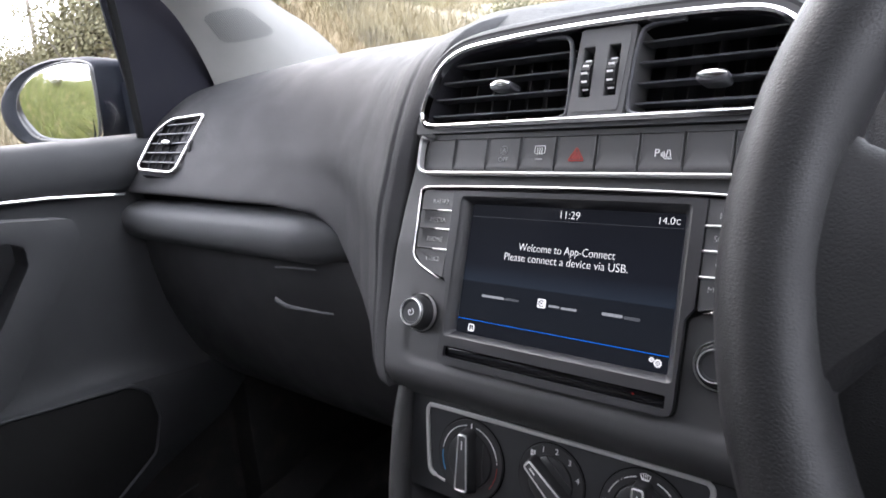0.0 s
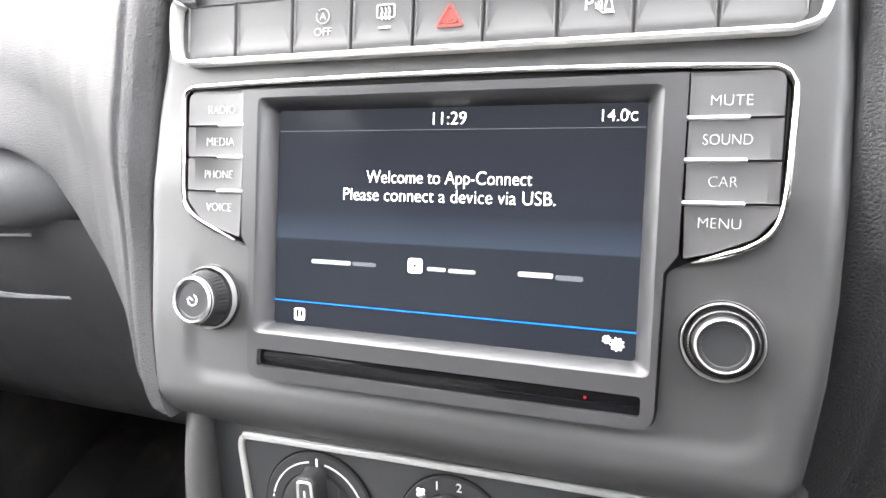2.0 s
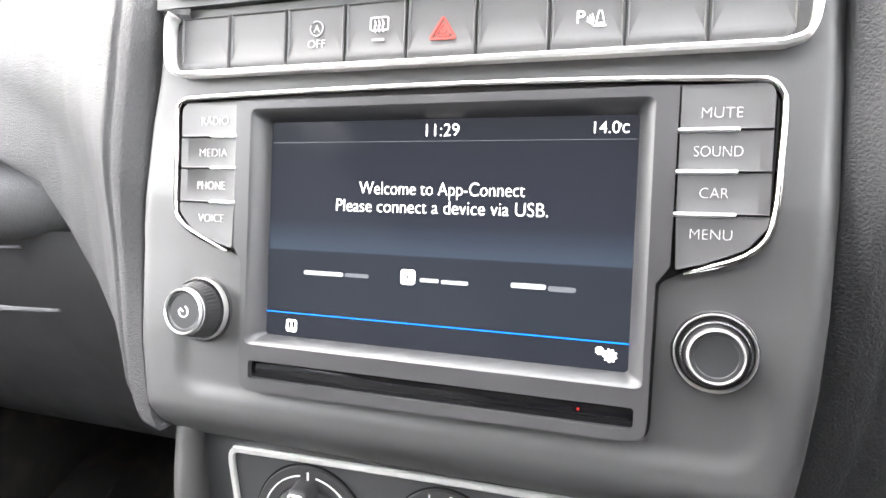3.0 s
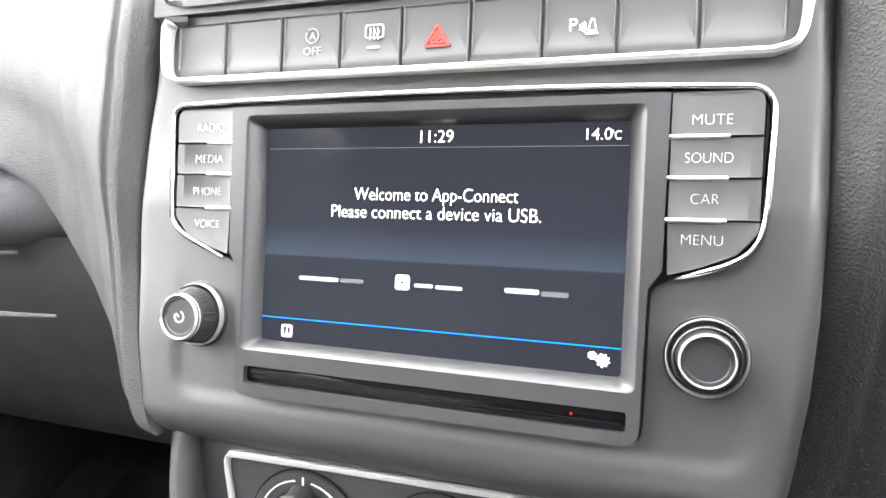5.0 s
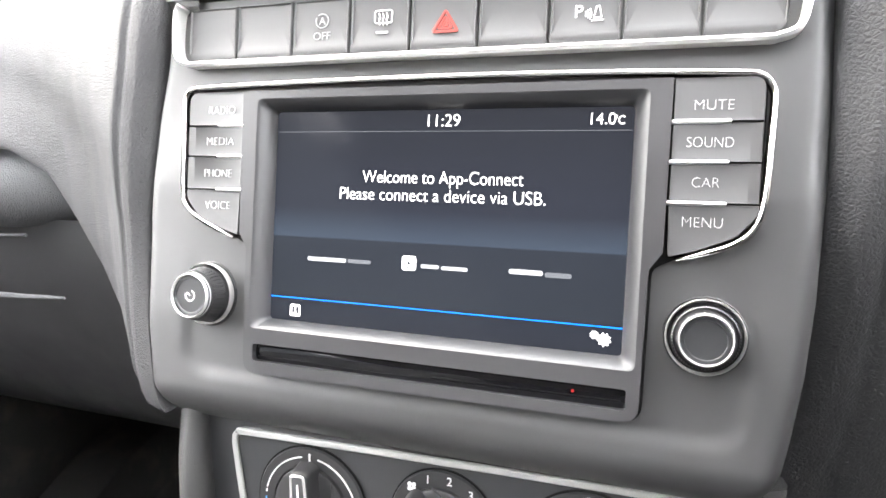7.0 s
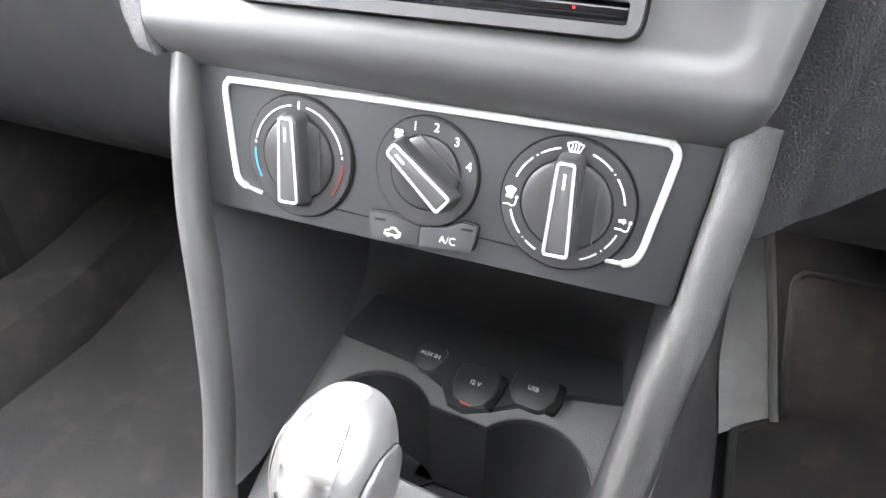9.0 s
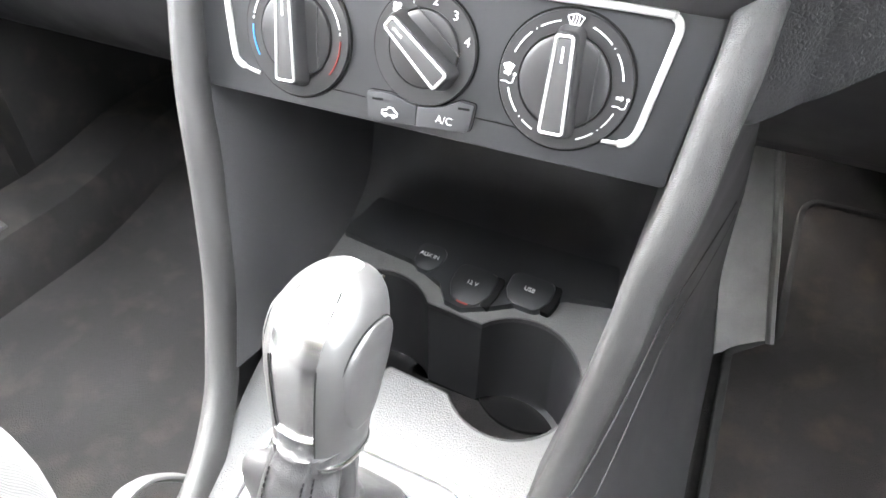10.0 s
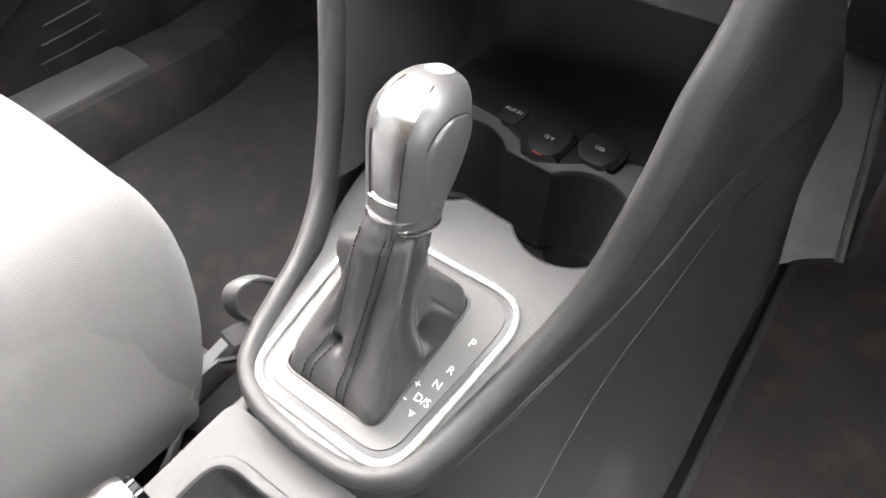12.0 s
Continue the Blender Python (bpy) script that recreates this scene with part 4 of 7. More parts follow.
# Heated rear window symbol and its dash.
part("print", merged(sweep([(p.x, INK_Y, p.y) for p in rounded(box2(-0.0287, 0.0343, -0.0214, 0.0391), 0.0009)], [(-0.0002, -0.0003), (0.0002, -0.0003), (0.0002, 0.0003), (-0.0002, 0.0003)], True),
     *[stroke([(-0.0266 + 0.0016 * q + 0.0003 * math.sin(t * 1.9), 0.0334 + 0.0046 * t / 6) for t in range(7)], 0.00036, INK_Y - 0.0003) for q in range(3)]), WHITE_INK, key_parts[3], "white print", KEY_FRAME)
part("print", prism(box2(-0.0280, 0.0302, -0.0229, 0.0311), INK_Y - 0.0003, INK_Y + 0.0005), GREY_INK, key_parts[3], "", KEY_FRAME)
# Red warning triangle.
for s, w in ((1.0, 0.0009), (0.56, 0.0007), (0.22, 0.0008)):
    tri = [(0.0007, 0.0323 + 0.0051 * s), (0.0007 - 0.0050 * s, 0.0323 - 0.0027 * s), (0.0007 + 0.0050 * s, 0.0323 - 0.0027 * s)]
    part("print", sweep([(p.x, INK_Y, p.y) for p in rounded(tri, 0.0003, 2)], [(-w / 2, -0.0003), (w / 2, -0.0003), (w / 2, 0.0003), (-w / 2, 0.0003)], True), RED_INK, key_parts[4], "red print", KEY_FRAME)
part("print", lettering("P", 0.0062, 0.0502, 0.0334, INK_Y), WHITE_INK, key_parts[6], "white print", KEY_FRAME)
part("print", merged(*[stroke(circle(0.0512, 0.0326, r, 8, -32, 32), 0.0004, INK_Y) for r in (0.0016, 0.0025, 0.0034)], stroke([(0.0553, 0.0312), (0.0582, 0.0312), (0.0573, 0.0352), (0.0564, 0.0352), (0.0555, 0.0315)], 0.0004, INK_Y), stroke([(0.0546, 0.0303), (0.0588, 0.0303)], 0.0005, INK_Y)), WHITE_INK, key_parts[6], "", KEY_FRAME)

# ---- display unit ----
unit = thing("infotainment_unit", STACK @ Vector((0, 0.02, -0.105)), "dark grey infotainment unit with a lit display and side buttons", "car radio")
DISP_H = 0.0852
cap_outer = rounded([(-0.1108, -0.034), (-0.0868, -0.0522), (-0.0800, -0.0558), (-0.0792, -0.1082), (0.0789, -0.1068), (0.0796, -0.0545), (0.0868, -0.0508), (0.1108, -0.034), (0.1112, 0.0082), (-0.1125, 0.0082)], [0.006, 0.002, 0.004, 0.007, 0.007, 0.004, 0.002, 0.008, 0.006, 0.006])
part("joint", holed([(p.x * 1.001, p.y * 1.001) for p in cap_outer], [rounded(box2(-0.0775, -0.104, 0.0775, 0.006), 0.002)], -0.0040, 0.002), GAP, unit, "dark joint round the unit", m=STACK)
bez_outer = rounded([(-0.0826, -0.0500), (-0.0790, -0.0562), (-0.0783, -0.1074), (0.0780, -0.1060), (0.0786, -0.0550), (0.0828, -0.0490), (0.0832, 0.0078), (-0.0832, 0.0078)], [0.002, 0.003, 0.006, 0.006, 0.003, 0.002, 0.0008, 0.0008])
win_in = rounded(box2(-0.0712, -DISP_H - 0.0002, 0.0712, 0.0004), 0.0018)
win_out = rounded([(-0.0762, -0.0888), (0.0762, -0.0888), (0.0762, 0.0046), (-0.0762, 0.0046)], 0.0028)
slot_hole = rounded(box2(-0.0738, -0.1022, 0.0738, -0.0951), 0.0012)
part("bezel", holed(bez_outer, [win_out, slot_hole], -0.0078, 0.001), BEZEL, unit, m=STACK)
part("bezel_slope", loft([[(p.x, -0.0078, p.y) for p in win_out], [(p.x * 0.985, -0.0072, (p.y + 0.042) * 0.985 - 0.042) for p in win_out], [(p.x, -0.0012, p.y) for p in win_in], [(p.x, 0.001, p.y) for p in win_in]], True, False), BEZEL, unit, "chamfered inner edge round the display", STACK)
screen_bm = prism(box2(-0.0712, -DISP_H - 0.0002, 0.0712, 0.0004), 0.0, 0.001)
uv_layer = screen_bm.loops.layers.uv.new("UVMap")
for f in screen_bm.faces:
    for loop in f.loops:
        loop[uv_layer].uv = ((loop.vert.co.x + 0.0712) / 0.1424, (loop.vert.co.z + DISP_H) / DISP_H)
screen = part("screen", screen_bm, DISPLAY, unit, "lit dark display with white text and a blue line", STACK)
SY = -0.00025


def shown(bm, mat):
    part("graphic", bm, mat, screen, "", STACK)


shown(lettering("11:29", 0.0066, 0.0015, -0.0040, SY, depth=0.00005, width=0.0128, thin=0.012), LIT_WHITE)
shown(lettering("14.0", 0.0058, 0.0602, -0.0040, SY, depth=0.00005, width=0.0084, thin=0.012), LIT_WHITE)
shown(lettering("\u00b0C", 0.0043, 0.0662, -0.0044, SY, depth=0.00005, width=0.0034), LIT_WHITE)
shown(lettering("Welcome to App-Connect", 0.0070, 0.0013, -0.0256, SY, depth=0.00006, width=0.0647, thin=0.012), LIT_WHITE)
shown(lettering("Please connect a device via USB.", 0.0070, 0.0006, -0.0324, SY, depth=0.00006, width=0.0828, thin=0.012), LIT_WHITE)
shown(prism(box2(-0.0705, -0.00785, 0.0705, -0.0077), SY, SY + 0.0002), LIT_DIM)
shown(prism(box2(-0.0712, -0.07605, 0.0712, -0.07565), SY, SY + 0.0002), LIT_BLUE)
# Logos of the phone systems, as plain rounded marks and bars.
shown(prism(rounded(box2(-0.0124, -0.0612, -0.0066, -0.0556), 0.0012), SY, SY + 0.0002), LIT_WHITE)
shown(stroke(circle(-0.0095, -0.0584, 0.0018, 18, 40, 320), 0.0005, SY - 0.0002, 0.0001), DISPLAY)
shown(prism([(-0.0100, -0.0592), (-0.0086, -0.0584), (-0.0100, -0.0576)], SY - 0.0002, SY), DISPLAY)
for x0, x1, z, h, mat in ((-0.0543, -0.0368, -0.0592, 0.0016, LIT_GREY), (-0.0360, -0.0258, -0.0592, 0.0015, LIT_DIM), (-0.0046, 0.0028, -0.0592, 0.0014, LIT_GREY), (0.0038, 0.0142, -0.0594, 0.0014, LIT_GREY), (0.0300, 0.0425, -0.0588, 0.0018, LIT_GREY), (0.0432, 0.0528, -0.0592, 0.0018, LIT_DIM)):
    shown(prism(rounded(box2(x0, z - h / 2, x1, z + h / 2), h * 0.45, 4), SY, SY + 0.0002), mat)
# Information symbol and settings cogs.
shown(sweep([(p.x, SY, p.y) for p in rounded(box2(-0.0612, -0.0830, -0.0572, -0.0789), 0.0004, 2)], [(-0.0004, -0.0001), (0.0004, -0.0001), (0.0004, 0.0001), (-0.0004, 0.0001)], True), LIT_WHITE)
shown(merged(prism(box2(-0.05955, -0.0823, -0.0589, -0.0808), SY, SY + 0.0002), prism(box2(-0.05955, -0.0803, -0.0589, -0.0797), SY, SY + 0.0002), prism(box2(-0.0601, -0.0824, -0.0583, -0.0820), SY, SY + 0.0002)), LIT_WHITE)


def cog(cx, cz, r, teeth):
    outer = [(cx + (r if (i // 2) % 2 else r * 0.76) * math.cos(math.pi * i / (2 * teeth) * 1.0), cz + (r if (i // 2) % 2 else r * 0.76) * math.sin(math.pi * i / (2 * teeth))) for i in range(4 * teeth)]
    return merged(holed(outer, [circle(cx, cz, r * 0.52, 20)], SY, SY + 0.0002), holed(circle(cx, cz, r * 0.34, 18), [circle(cx, cz, r * 0.17, 10)], SY, SY + 0.0002))


shown(cog(0.0651, -0.0803, 0.0024, 9), LIT_WHITE)
shown(cog(0.0616, -0.0789, 0.0015, 8), LIT_WHITE)

slot_rows = []
for q in range(13):
    k = q / 12
    z = -0.1024 + 0.0076 * k
    slot_rows.append([(x, -0.0066 + 0.0010 * (2 * k - 1) ** 2 + 0.0012 * (x / 0.075) ** 2, z) for x in [-0.0740 + 0.148 * i / 40 for i in range(41)]])
slot = part("disc_slot", thick(slot_rows, (0, 0.003, 0)), GLOSS, unit, "gloss black disc slot strip", STACK)
part("lip", sweep([(0.004, -0.0066, -0.0995), (0.072, -0.0056, -0.0995)], oval(0.0002, 0.0003, 6)), GAP, slot, m=STACK)
# Glowing red dot stands in for an orange reflection in the gloss strip.
part("light", prism(circle(0.0561, -0.0980, 0.0006, 10), -0.0062, -0.0040), LIT_RED, slot, "small glowing red dot standing in for an orange reflection", STACK)

SIDE_L = [("RADIO", 0.0078, -0.0058), ("MEDIA", -0.0063, -0.0186), ("PHONE", -0.0191, -0.0324), ("VOICE", -0.0329, -0.0500)]
SIDE_R = [("MUTE", 0.0078, -0.0060), ("SOUND", -0.0065, -0.0190), ("CAR", -0.0195, -0.0322), ("MENU", -0.0327, -0.0490)]
WORDS = {"RADIO": (-0.0944, 0.0002, 0.0130), "MEDIA": (-0.0948, -0.0127, 0.0134), "PHONE": (-0.0953, -0.0260, 0.0136), "VOICE": (-0.0948, -0.0393, 0.0124), "MUTE": (0.0956, -0.0011, 0.0116), "SOUND": (0.0951, -0.0130, 0.0140), "CAR": (0.0944, -0.0259, 0.0082), "MENU": (0.0941, -0.0387, 0.0120)}
for side, rows_ in ((-1, SIDE_L), (1, SIDE_R)):
    for k, (word, top, low) in enumerate(rows_):
        inner, outer = 0.0836, 0.1110 if side < 0 else 0.1104
        corners = [(inner, low), (outer, low), (outer, top), (inner, top)]
        radius = [0.0003] * 4
        if k == 0:
            radius[2] = 0.004
        if k == 3:
            corners = [(inner + 0.0006, low - 0.0012), (0.0930, low + 0.0013), (0.1045, low + 0.0062), (outer, low + 0.0135), (outer, top), (inner, top)]
            radius = [0.0008, 0.006, 0.008, 0.008, 0.0003, 0.0003]
        outline = [Vector((side * p.x, p.y)) for p in rounded(corners, radius)]
        cx, cz = sum(p.x for p in outline) / len(outline), sum(p.y for p in outline) / len(outline)
        rings = [[(p.x, 0.0, p.y) for p in outline], [(p.x, -0.0062, p.y) for p in outline], [(cx + (p.x - cx) * 0.985, -0.0068, cz + (p.y - cz) * 0.975) for p in outline],
                 [(cx + (p.x - cx) * 0.90 - side * 0.0008, -0.0067, cz + (p.y - cz) * (0.92 if k in (0, 3) else 0.965)) for p in outline], [(cx + (p.x - cx) * 0.84 - side * 0.0012, -0.0066, cz + (p.y - cz) * (0.84 if k in (0, 3) else 0.95)) for p in outline]]
        b = part("button", loft(rings), BUTTON, unit, m=STACK)
        tx, tz, tw = WORDS[word]
        part("print", lettering(word, 0.0048, tx, tz, -0.0068, depth=0.0001, width=tw, thin=0.032), WHITE_INK, b, "white print", STACK)
    for z in (-0.0060, -0.0188, -0.0326) if side < 0 else (-0.0062, -0.0192, -0.0325):
        part("divider", sweep([(side * x, -0.0066, z) for x in ((0.0790, 0.0795, 0.0955, 0.0960) if side < 0 else (0.0788, 0.0793, 0.1005, 0.1010))], oval(0.0008, 0.0010, 8), scale=lambda t: 0.6 if t in (0.0, 1.0) else 1.0), SATIN, unit, "thin silver divider", STACK)

half_trim = [(-0.0872, -0.0523), (-0.0935, -0.0500), (-0.1060, -0.0445), (-0.1122, -0.0395), (-0.1140, -0.0330), (-0.1142, -0.0150), (-0.1146, 0.0020), (-0.1140, 0.0072), (-0.1105, 0.0098), (-0.1020, 0.0104), (-0.06, 0.0112), (0.0, 0.0116)]
ring_trim = spline(half_trim + [(0.06, 0.0110), (0.1010, 0.0096), (0.1090, 0.0086), (0.1124, 0.0050), (0.1132, 0.0000), (0.1128, -0.0150), (0.1122, -0.0300), (0.1098, -0.0395), (0.1040, -0.0450), (0.0950, -0.0486), (0.0868, -0.0510)], 5)
part("trim", sweep([(p.x, -0.0052, p.y) for p in ring_trim], [(-0.0011, 0.004), (-0.0011, -0.0004), (-0.0008, -0.0012), (-0.0002, -0.0016), (0.0004, -0.0014), (0.0009, -0.0007), (0.0011, 0.0004), (0.0011, 0.004)], scale=lambda t: (1.0 + 0.2 * min(1.0, max(0.0, (abs(2 * t - 1) - 0.45) / 0.2))) * (1.0 if abs(2 * t - 1) < 0.9 else max(0.5, 1 - (abs(2 * t - 1) - 0.9) * 5))), SILVER, unit, "chrome trim line", STACK)


def rotary(cx, cz, r, height, big, top=1.0):
    knob = part("rotary_knob", lathe([(r * 1.21, -0.002), (r * 1.20, -0.0034), (r * 1.17, -0.0037), (r * 1.15, -0.0034), (r * 1.02, -0.0034), (r * 0.99, -0.0048), (r * 0.98 * top, -height + 0.001), (r * 0.97 * top, -height - 0.0004), (r * 0.86 * top, -height - 0.0004), (r * 0.86 * top, -height + 0.002), (0.0005, -height + 0.002)], cx, cz), KNOB, unit, "black rotary knob with chrome rings", STACK)
    part("ring", lathe([(r * 1.075, -0.0040), (r * 1.135, -0.0040), (r * 1.14, -0.0060), (r * 1.115, -0.0068), (r * 1.08, -0.0060)], cx, cz, ring=True), SATIN, knob, "chrome foot ring", STACK)
    part("rim", lathe([(q * r * top, y) for q, y in ((0.875, -height), (0.885, -height - 0.0010), (0.915, -height - 0.0015), (0.955, -height - 0.0010), (0.985, -height + 0.001))], cx, cz, ring=True), SATIN, knob, "chrome rim", STACK)
    part("cap", lathe([(r * 0.855 * top, -height + 0.001), (r * 0.85 * top, -height - 0.0006), (r * 0.74 * top, -height - 0.0005), (r * 0.71 * top, -height - 0.0001), (0.0004, -height - 0.0001)], cx, cz), CLIMATE, knob, "flat matt cap", STACK)
    studs = bmesh.new()
    around, along = (42, 6) if not big else (64, 1)
    for i in range(around):
        a = 2 * math.pi * i / around
        for j in range(along):
            y = -0.0070 - (height - 0.0090) * (j + 0.5) / along
            rr = r * 0.985 * (1 - (1 - top) * (-y - 0.0064) / (height - 0.0064))
            c = Vector((cx + rr * math.cos(a), y, cz + rr * math.sin(a)))
            t, out = Vector((-math.sin(a), 0, math.cos(a))), Vector((math.cos(a), 0, math.sin(a)))
            w, h = 0.36 * 2 * math.pi * r / around, 0.38 * (height - 0.0090) / along
            base = [c + t * w * sx + Vector((0, h * sy, 0)) for sx, sy in ((-1, -1), (1, -1), (1, 1), (-1, 1))]
            topq = [c + out * 0.0005 + t * w * 0.6 * sx + Vector((0, h * 0.6 * sy, 0)) for sx, sy in ((-1, -1), (1, -1), (1, 1), (-1, 1))]
            vb, vt = [studs.verts.new(p) for p in base], [studs.verts.new(p) for p in topq]
            studs.faces.new(vt)
            for q in range(4):
                studs.faces.new((vb[q], vb[(q + 1) % 4], vt[(q + 1) % 4], vt[q]))
    part("grip", studs, KNOB, knob, "knurled grip", STACK)
    return knob


left_knob = rotary(-0.0998, -0.0770, 0.0115, 0.0150, False, 0.84)
part("print", merged(stroke(circle(-0.1000, -0.0770, 0.0022, 18, 160, 430), 0.0005, -0.0151), stroke([(-0.1000, -0.0770), (-0.1016, -0.0758)], 0.0005, -0.0151)), WHITE_INK, left_knob, "white print", STACK)
rotary(0.0972, -0.0754, 0.0109, 0.0120, True, 0.80)

# ---- climate panel ----
CLIM = STACK @ Matrix.Translation((0.0, 0.0135, -0.14)) @ Matrix.Rotation(radians(5.7), 4, "X")
climate = thing("climate_panel", CLIM @ Vector((0, 0.01, -0.06)), "black heater control panel with three rotary dials", "heater panel")
part("plate", prism(rounded([(-0.1085, -0.0605), (0.1068, -0.0565), (0.1125, 0.012), (-0.1125, 0.012)], 0.003), 0.0, 0.012, 0.0015), CLIMATE, climate, m=CLIM)
wrap = spline([(-0.0770, -0.0490), (-0.0845, -0.0476), (-0.0893, -0.0450), (-0.0915, -0.0390), (-0.0955, -0.0120), (-0.0962, -0.0040), (-0.0945, -0.0008), (-0.0900, 0.0000), (-0.045, 0.0012), (0.0, 0.0022), (0.045, 0.0030), (0.0900, 0.0036), (0.0948, 0.0028), (0.0970, -0.0002), (0.0966, -0.0060), (0.0938, -0.0260), (0.0920, -0.0375), (0.0895, -0.0420), (0.0855, -0.0434), (0.0800, -0.0436)], 5)
part("trim", sweep([(p.x, 0.0, p.y) for p in wrap], [(-0.0014, 0.001), (-0.0014, -0.0012), (-0.0008, -0.0017), (0.0009, -0.0017), (0.0014, -0.0012), (0.0014, 0.001)], scale=lambda t: 1.0 if 0.06 < t < 0.94 else 0.55), SATIN, climate, "satin silver trim line wrapping the dials", CLIM)
part("joint", prism(box2(-0.060, -0.0487, -0.0215, -0.0484), -0.0003, 0.001), GAP, climate, m=CLIM)
part("joint", prism(box2(0.0285, -0.0465, 0.060, -0.0462), -0.0003, 0.001), GAP, climate, m=CLIM)


def dial(cx, cz, r, turn, marks):
    d = part("dial", lathe([(r, 0.002), (r, -0.0012), (r * 0.985, -0.0018), (r * 0.70, -0.0018), (r * 0.685, -0.0010), (r * 0.67, -0.0010), (r * 0.66, -0.0026), (r * 0.60, -0.0034), (0.0005, -0.0034)], cx, cz, 72), KNOB, climate, "black rotary dial", CLIM)
    part("joint", lathe([(r * 1.0, -0.0004), (r * 1.035, -0.0004), (r * 1.035, 0.001), (r * 1.0, 0.001)], cx, cz, 72, True), GAP, d, m=CLIM)
    m = CLIM @ Matrix.Translation((cx, 0, cz)) @ Matrix.Rotation(radians(turn), 4, "Y")
    # The grip: a tapered bar standing proud, narrow at its pointing end, with a shoulder on one flank.
    foot = [(-0.0054, -0.0188), (0.0058, -0.0188), (0.0046, 0.0186), (-0.0040, 0.0186)]
    levels = []
    for k, y, dz in ((1.20, -0.0026, 0.0), (1.12, -0.0052, 0.0), (1.05, -0.0084, 0.0), (1.0, -0.0098, 0.0), (0.93, -0.0104, 0.0)):
        levels.append([(p.x * k, y, p.y * (0.6 + 0.4 * k) + dz) for p in rounded(foot, 0.0035, 6)])
    k_scale = r / 0.0252
    grip = part("grip", loft([[(x * k_scale, y, z * k_scale) for x, y, z in ring] for ring in levels]), KNOB, d, "tapered grip with a chrome outline", m)
    outline = rounded([(-0.0044, -0.0174), (0.0044, -0.0174), (0.0029, 0.0170), (-0.0029, 0.0170)], 0.0014, 4)
    part("outline", sweep([(p.x * k_scale, -0.0104, p.y * k_scale) for p in outline], [(-0.00055, 0.001), (-0.00055, -0.0004), (0.0, -0.0008), (0.00055, -0.0004), (0.00055, 0.001)], True), SATIN, grip, "chrome outline", m)
    part("insert", prism([(p.x * 0.86 * k_scale, p.y * 0.95 * k_scale) for p in outline], -0.0107, -0.0099, 0.0002), FASCIA, grip, "", m)
    part("pointer", prism(box2(-0.0004, 0.008 * k_scale, 0.0004, 0.0135 * k_scale), -0.0110, -0.0104), WHITE_INK, grip, "", m)
    part("flank_rib", sweep([(0.0115 * k_scale, -0.0034, -0.013), (0.0118 * k_scale, -0.0046, 0.0), (0.0115 * k_scale, -0.0034, 0.013)], oval(0.0003, 0.0005, 6)), FASCIA, d, "", m)
    for a0, a1, mat in marks:
        part("print", stroke(circle(cx, cz, r * 0.85, 14, a0, a1), 0.0005, -0.0020, 0.0003), mat, d, "printed arc", CLIM)
    return d


dl = dial(-0.0567, -0.0284, 0.0264, -3, [(100, 166, WHITE_INK), (169, 172, WHITE_INK), (178, 212, BLUE_INK), (14, 80, WHITE_INK), (8, 11, WHITE_INK), (-38, 2, RED_INK)])
part("print", stroke([(-0.0567, -0.0078), (-0.0567, -0.0042)], 0.0007, -0.0020), WHITE_INK, dl, "", CLIM)
dm = dial(0.0040, -0.0238, 0.0224, -52, [])
for digit, a in (("1", 108), ("2", 80), ("3", 50), ("4", 18)):
    part("print", lettering(digit, 0.0050, 0.0040 + 0.0192 * math.cos(radians(a)), -0.024 + 0.0192 * math.sin(radians(a)), -0.0020), WHITE_INK, dm, "white print", CLIM)
fan = [circle(0.0040 + 0.0192 * math.cos(radians(132)) + 0.0013 * math.cos(radians(q)), -0.024 + 0.0192 * math.sin(radians(132)) + 0.0013 * math.sin(radians(q)), 0.0009, 10) for q in (45, 135, 225, 315)]
part("print", merged(*[prism(c, -0.0023, -0.0017) for c in fan]), WHITE_INK, dm, "", CLIM)
dr = dial(0.0620, -0.0252, 0.0254, -2, [(104, 124, WHITE_INK), (134, 160, WHITE_INK), (196, 222, WHITE_INK), (232, 246, WHITE_INK), (294, 312, WHITE_INK), (322, 340, WHITE_INK), (12, 38, WHITE_INK), (48, 72, WHITE_INK), (128, 129, WHITE_INK), (227, 228, WHITE_INK), (317, 318, WHITE_INK), (43, 44, WHITE_INK)])


def screen_symbol(cx, cz, s):
    arc = [(cx - 0.0024 * s, cz + 0.0012 * s), (cx, cz + 0.0020 * s), (cx + 0.0024 * s, cz + 0.0012 * s), (cx + 0.0014 * s, cz - 0.0010 * s), (cx - 0.0014 * s, cz - 0.0010 * s), (cx - 0.0024 * s, cz + 0.0012 * s)]
    return merged(stroke(arc, 0.00045, -0.0020), *[stroke([(cx + k * 0.0009 * s + 0.0002 * math.sin(2 * t), cz - 0.0018 * s + 0.0032 * s * t / 5) for t in range(6)], 0.00035, -0.0021) for k in (-1, 0, 1)])


def seat_symbol(cx, cz):
    return merged(stroke([(cx - 0.0024, cz - 0.0016), (cx - 0.0002, cz - 0.0014), (cx + 0.0008, cz - 0.0020), (cx + 0.0022, cz - 0.0016), (cx + 0.0026, cz + 0.0006)], 0.0004, -0.0020), prism(circle(cx + 0.0027, cz + 0.0016, 0.0006, 12), -0.0023, -0.0017), prism([(cx - 0.0016, cz + 0.0022), (cx - 0.0016, cz + 0.0012), (cx + 0.0002, cz + 0.0012), (cx + 0.0002, cz + 0.0006), (cx + 0.0012, cz + 0.0017), (cx + 0.0002, cz + 0.0028), (cx + 0.0002, cz + 0.0022)], -0.0023, -0.0017))


